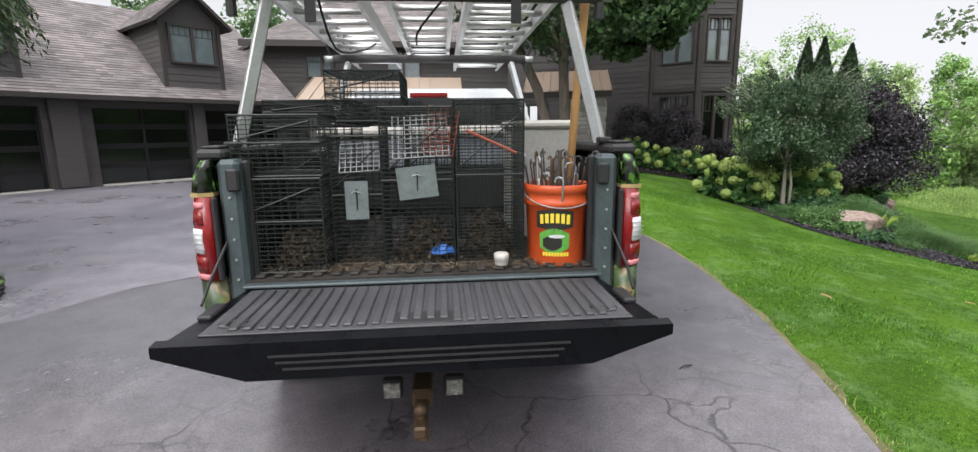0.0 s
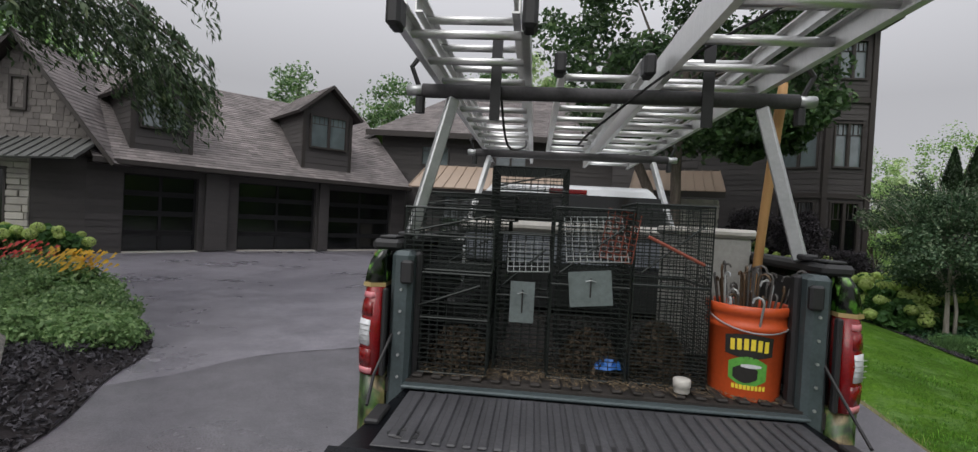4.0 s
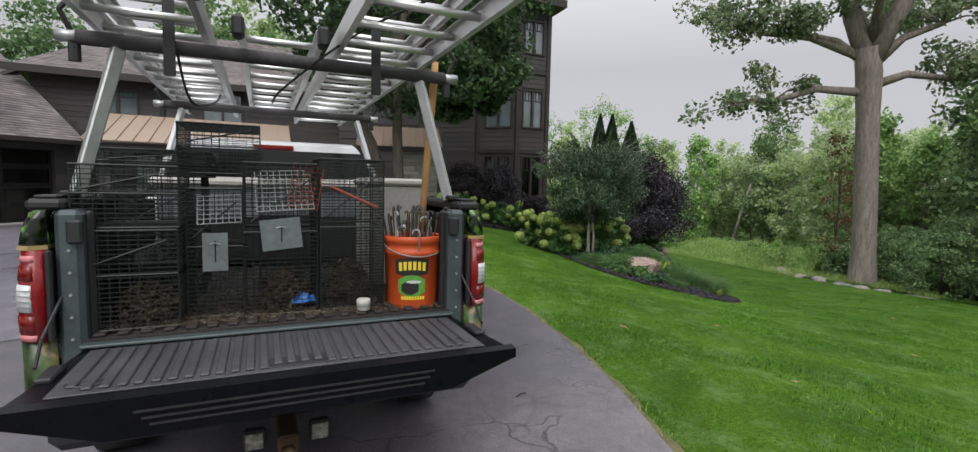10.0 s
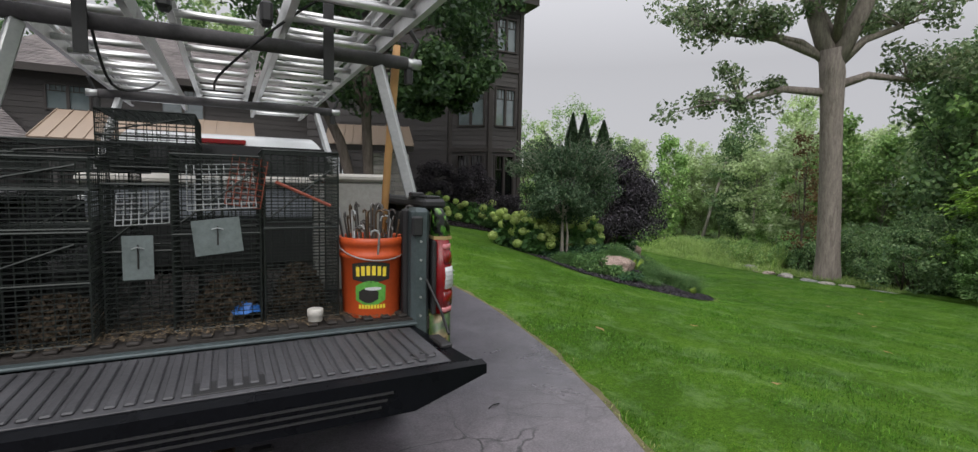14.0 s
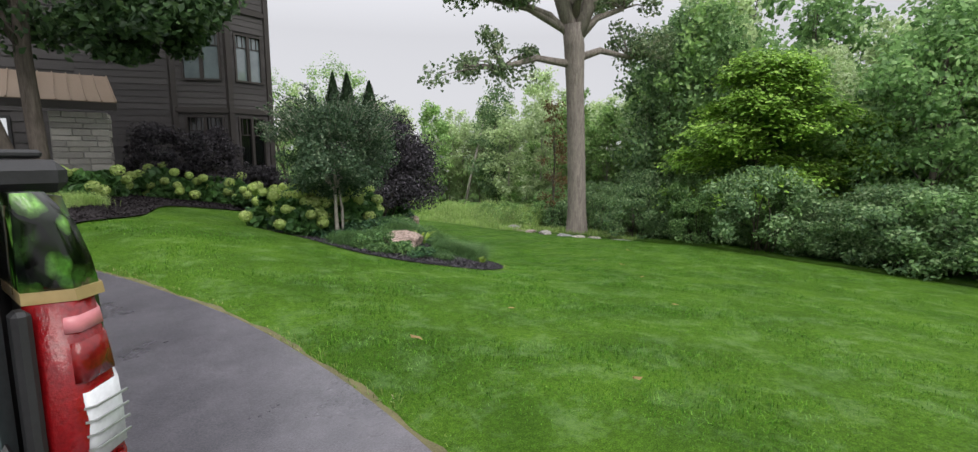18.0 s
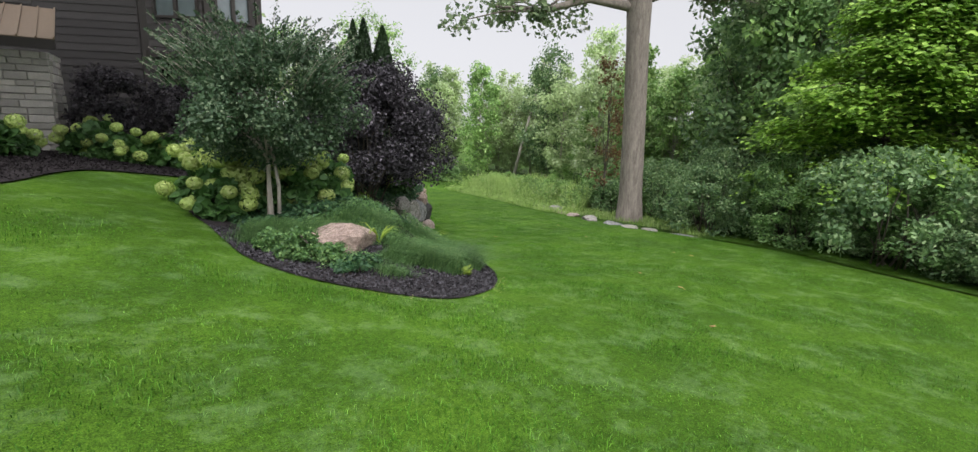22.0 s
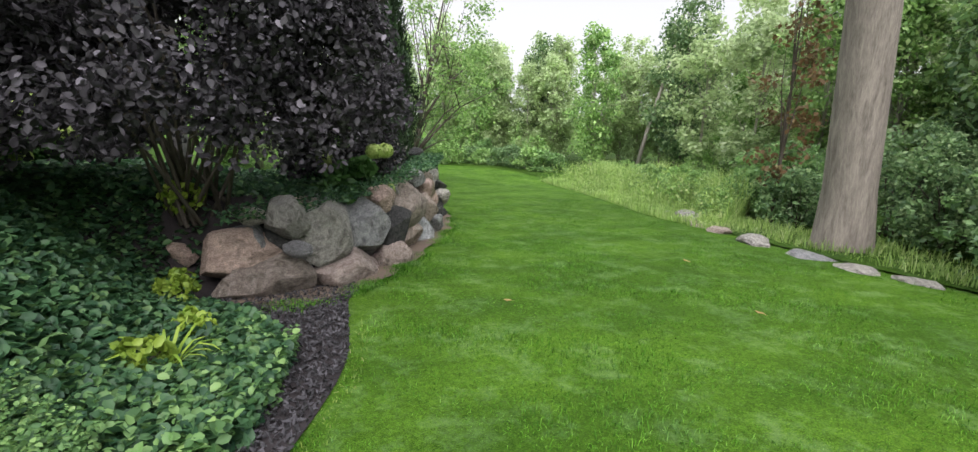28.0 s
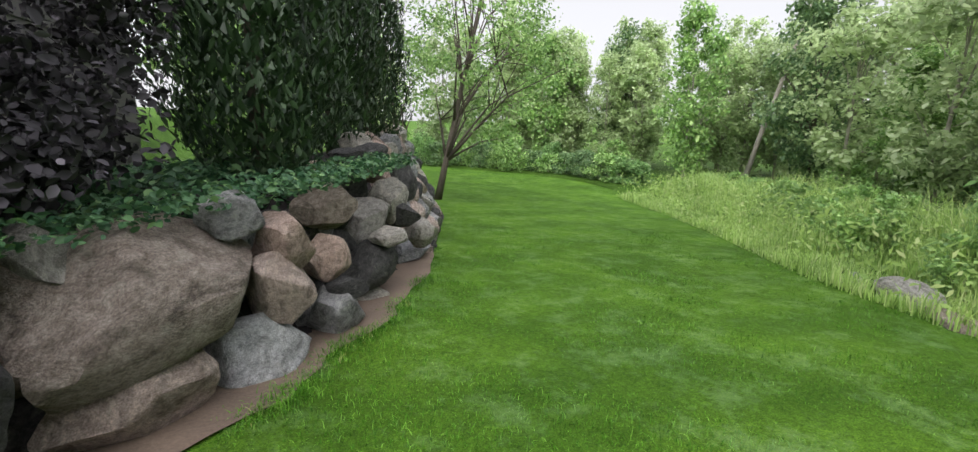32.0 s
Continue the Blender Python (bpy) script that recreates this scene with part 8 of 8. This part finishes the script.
for x, y, r in ((6.28, 7.85, 0.30), (6.12, 8.25, 0.22), (6.5, 7.6, 0.2)):
    bush("mound_plant", "rounded light green leafy mound plant beside the boulder", (x, y, bz(x, y)), r, r, r * 1.05, "leaf_thyme", 0.028, 2200, 5, "plant", "mound plants", int(x * 10), near=True, lumps=30)
for x, y, r in ((6.62, 7.28, 0.17), (6.86, 7.36, 0.13), (6.44, 7.28, 0.13)):
    bush("leafy_plant", "dark green trailing plant at the foot of the boulder", (x, y, bz(x, y)), r, r, r * 0.9, "leaf_cover", 0.034, 520, 5, "plant", "trailing plants", int(x * 20), near=True, lumps=24)
for x, y, r, dx, dy in ((7.2, 7.4, 0.2, 0.6, -0.4), (6.95, 7.12, 0.17, 0.5, -0.5), (7.5, 7.45, 0.16, 0.8, -0.3), (6.2, 8.75, 0.3, 0.2, -0.5), (6.45, 9.1, 0.3, 0.7, -0.2), (7.0, 8.75, 0.3, 0.8, 0.1)):
    k_ = int(16000 * r * r + 500)
    pp = np.array([[x, y]]) + RNG.normal(0, r * 0.5, (k_, 2))
    blades("sedge_tuft", "fine bright tuft of sedge swept over to one side", pp, bed_z, 0.16, 0.34, 0.0042, "leaf_sedge", "ornamental grass", 2.1, lambda p, q=(dx, dy): np.tile([q[0], q[1], 0.0], (len(p), 1)))
for x, y, r in ((8.29, 7.27, 0.13),):
    sp = thing("seedling", "bright green lobed seedling in the bare mulch", "plant", (x, y, bz(x, y)), "seedlings")
    k_ = 26
    a = RNG.uniform(0, 6.283, k_)
    c = np.stack([np.cos(a), np.sin(a), RNG.uniform(0.3, 1.1, k_)], 1) * r * RNG.uniform(0.3, 1.0, (k_, 1))
    v_, f_ = leaves6(c, np.stack([np.cos(a), np.sin(a), 0.4 + 0 * a], 1) * r * 0.42, np.stack([-np.sin(a), np.cos(a), 0 * a], 1) * r * 0.2)
    tagged(big_mesh("rosette", v_, f_, "leaf_lily", sp), kind="stuff")
for x, y in ((7.36, 7.92), (8.88, 8.68), (9.7, 9.9)):
    lily = thing("daylily", "daylily tuft with arching yellow-green blades", "plant", (x, y, bz(x, y)), "daylilies")
    a = RNG.uniform(0, 6.283, 16)
    ml = []
    for q in a:
        L = RNG.uniform(0.30, 0.50)
        d = Vector((math.cos(q), math.sin(q), 0))
        sd = Vector((-d.y, d.x, 0)) * 0.011
        pts = [d * (L * u * 0.75) + Vector((0, 0, L * (1.5 * u - 1.05 * u * u))) for u in (0, 0.3, 0.6, 0.85, 1)]
        vs, fs = [], []
        for j, p in enumerate(pts):
            w = (1, 1, 0.8, 0.5, 0.05)[j]
            vs += [tuple(p - sd * w), tuple(p + sd * w)]
        fs = [(2 * j, 2 * j + 1, 2 * j + 3, 2 * j + 2) for j in range(4)]
        ml.append((vs, [], fs))
    tagged(part("tuft", join(*ml), "leaf_lily", lily), kind="stuff")
dry_in = drive_line[24:]
dry_out = [(x + 0.05 + 0.018 * math.sin(i * 0.9) + 0.012 * math.sin(i * 2.3), y - 0.01) for i, (x, y) in enumerate(dry_in)]
tagged(sheet("dry_verge", [(x - 0.003, y) for x, y in dry_in] + dry_out[::-1], lambda x, y: gz(x, y) + 0.014, 0.3, "dry_verge"), "dry yellowish thatch along the driveway edge", "verge", kind="structure")
lawn_poly = [(1.0, -1.0), (8, -0.5), (13.5, 0), (15.0, 2.6), (16.6, 6), (17.8, 9), (18.9, 12), (19.6, 14.3), (20.7, 16.2), (22, 19), (17.6, 20.5), (15, 16.2), (12.2, 12.3), (10.6, 9.9), (9.6, 7.6), (7.2, 6.0), (5.4, 7.4), (5.3, 10), (4.2, 11.7), (2.2, 10.8)]
on_lawn = lambda x, y: ~inside(DRIVE, x, y) & ~inside(BED, x, y) & ~inside(ENTRY_BED, x, y)
path_pts = np.array([(r[1], r[2]) for r in [(0, 0.5, 1.2), (0, 1.5, 1.6), (0, 3, 2.4), (0, 4.8, 3.2), (0, 6.2, 4.2), (0, 8.1, 5.4), (0, 10.4, 7.2), (0, 12, 9), (0, 13.5, 11)]])
near = lambda x, y: on_lawn(x, y) & (RNG.random(len(x)) < np.clip(1.2 - edge_dist(path_pts, x - 0.6, y - 1.0, False) / 4.5, 0.05, 1))
blades("lawn_grass", "short mown lawn grass blades", scatter(lawn_poly, 640000, near), gz, 0.025, 0.062, 0.005, "blades", "grass", 1.3)
blades("far_lawn_grass", "mown lawn grass away from the path", scatter(lawn_poly + [(2.4, 8.0), (2.5, 4.0)], 130000, lambda x, y: on_lawn(x, y) & (edge_dist(path_pts, x - 0.6, y - 1.0, False) > 4.2)), gz, 0.025, 0.06, 0.007, "blades", "grass", 1.2)
edge_p = scatter(lawn_poly, 260000, lambda x, y: on_lawn(x, y) & (np.minimum(edge_dist(DRIVE[:97], x, y, False), edge_dist(BED, x, y)) < 0.14))
blades("edge_grass", "longer straggling grass along the drive and bed edges", edge_p, gz, 0.04, 0.09, 0.006, "blades_dry", "grass", 1.2)
strip_p = np.repeat(np.array(side_), 260, 0) + RNG.normal(0, 1, (len(side_) * 260, 2)) * np.array([0.06, 0.06]) + RNG.uniform(-0.5, 0.5, (len(side_) * 260, 1)) * np.array([[0.25, 0.3]])
blades("wall_edge_grass", "straggling grass along the soil at the foot of the wall", strip_p, gz, 0.03, 0.085, 0.006, "blades", "grass", 1.2)
for x, y in ((3.05, 12.3), (3.5, 12.6), (3.3, 13.0)):
    k_ = 900
    pp = np.array([[x, y]]) + RNG.normal(0, 0.13, (k_, 2))
    blades("ornamental_grass", "soft bright green grass clump beside the twin trunks", pp, lambda u, w: gz(u, w) + 0.1, 0.25, 0.45, 0.006, "leaf_weed", "ornamental grass", 1.1)
weed_poly = [(19.0, 12.7), (19.95, 15.2), (21.95, 18.5), (24.2, 22.6), (26.4, 27.8), (29.5, 27), (29, 22), (27, 18), (24, 14.5)]
weed_p = scatter(weed_poly, 85000)
blades("edge_weeds", "short rough weeds between the lawn's edge and the woods", scatter([(16.9, 7.2), (17.9, 9.2), (18.8, 11.4), (19.4, 13.4), (21.3, 13.6), (20.3, 10.5), (18.9, 7.4)], 12000), gz, 0.08, 0.32, 0.014, "leaf_weed", "weeds", 0.9)
ramp_w = smooth01(edge_dist(LAWN_EDGE, weed_p[:, 0], weed_p[:, 1], False) / 1.6)
for lo_, hi_ in ((0.0, 0.35), (0.35, 0.8), (0.8, 1.01)):
    sel = weed_p[(ramp_w >= lo_) & (ramp_w < hi_)]
    blades("meadow_weeds", "tall pale green weeds beyond the lawn", sel, gz, 0.14 + 0.50 * lo_, 0.36 + 1.35 * lo_, 0.016, "leaf_weed", "weeds", 0.8)
cover("meadow_leaves", "leafy tops of the meadow weeds", scatter(weed_poly, 14000), lambda x, y: gz(x, y) + 0.05, 0.06, 0.95, "leaf_weed", "weeds", 0.3)
for x, y, a in ((10.6, 5.2, 10), (13.6, 6.2, 60), (13.7, 6.6, 100), (3.05, 3.95, 20), (4.6, 4.1, 80), (8.9, 4.2, 130), (11.2, 6.1, 40), (14.2, 9.0, 30), (12.4, 10.4, 70), (15.6, 10.8, 15), (6.6, 3.0, 50), (3.5, 2.4, 95)):
    lf = part("fallen_leaf", ([(0, -0.05, 0), (0.035, -0.01, 0.012), (0.02, 0.04, 0.008), (0, 0.06, 0.02), (-0.025, 0.035, 0.006), (-0.03, -0.015, 0.014)], [], [(0, 1, 2, 3, 4, 5)]), "leaf_fallen")
    lf.matrix_basis = pose(x, y, g(x, y) + 0.065, 6, 8, a)
    tagged(lf, "dry brown fallen leaf on the lawn", "leaf", "fallen leaves")
stick = part("twig", tube([(-0.05, 0, 0), (0, 0.01, 0.004), (0.05, 0, 0)], 0.005, 5), "black")
stick.matrix_basis = pose(1.3, 2.95, g(1.3, 2.95) + 0.028, 0, 0, 20)
tagged(stick, "small dark twig on the driveway", "twig")
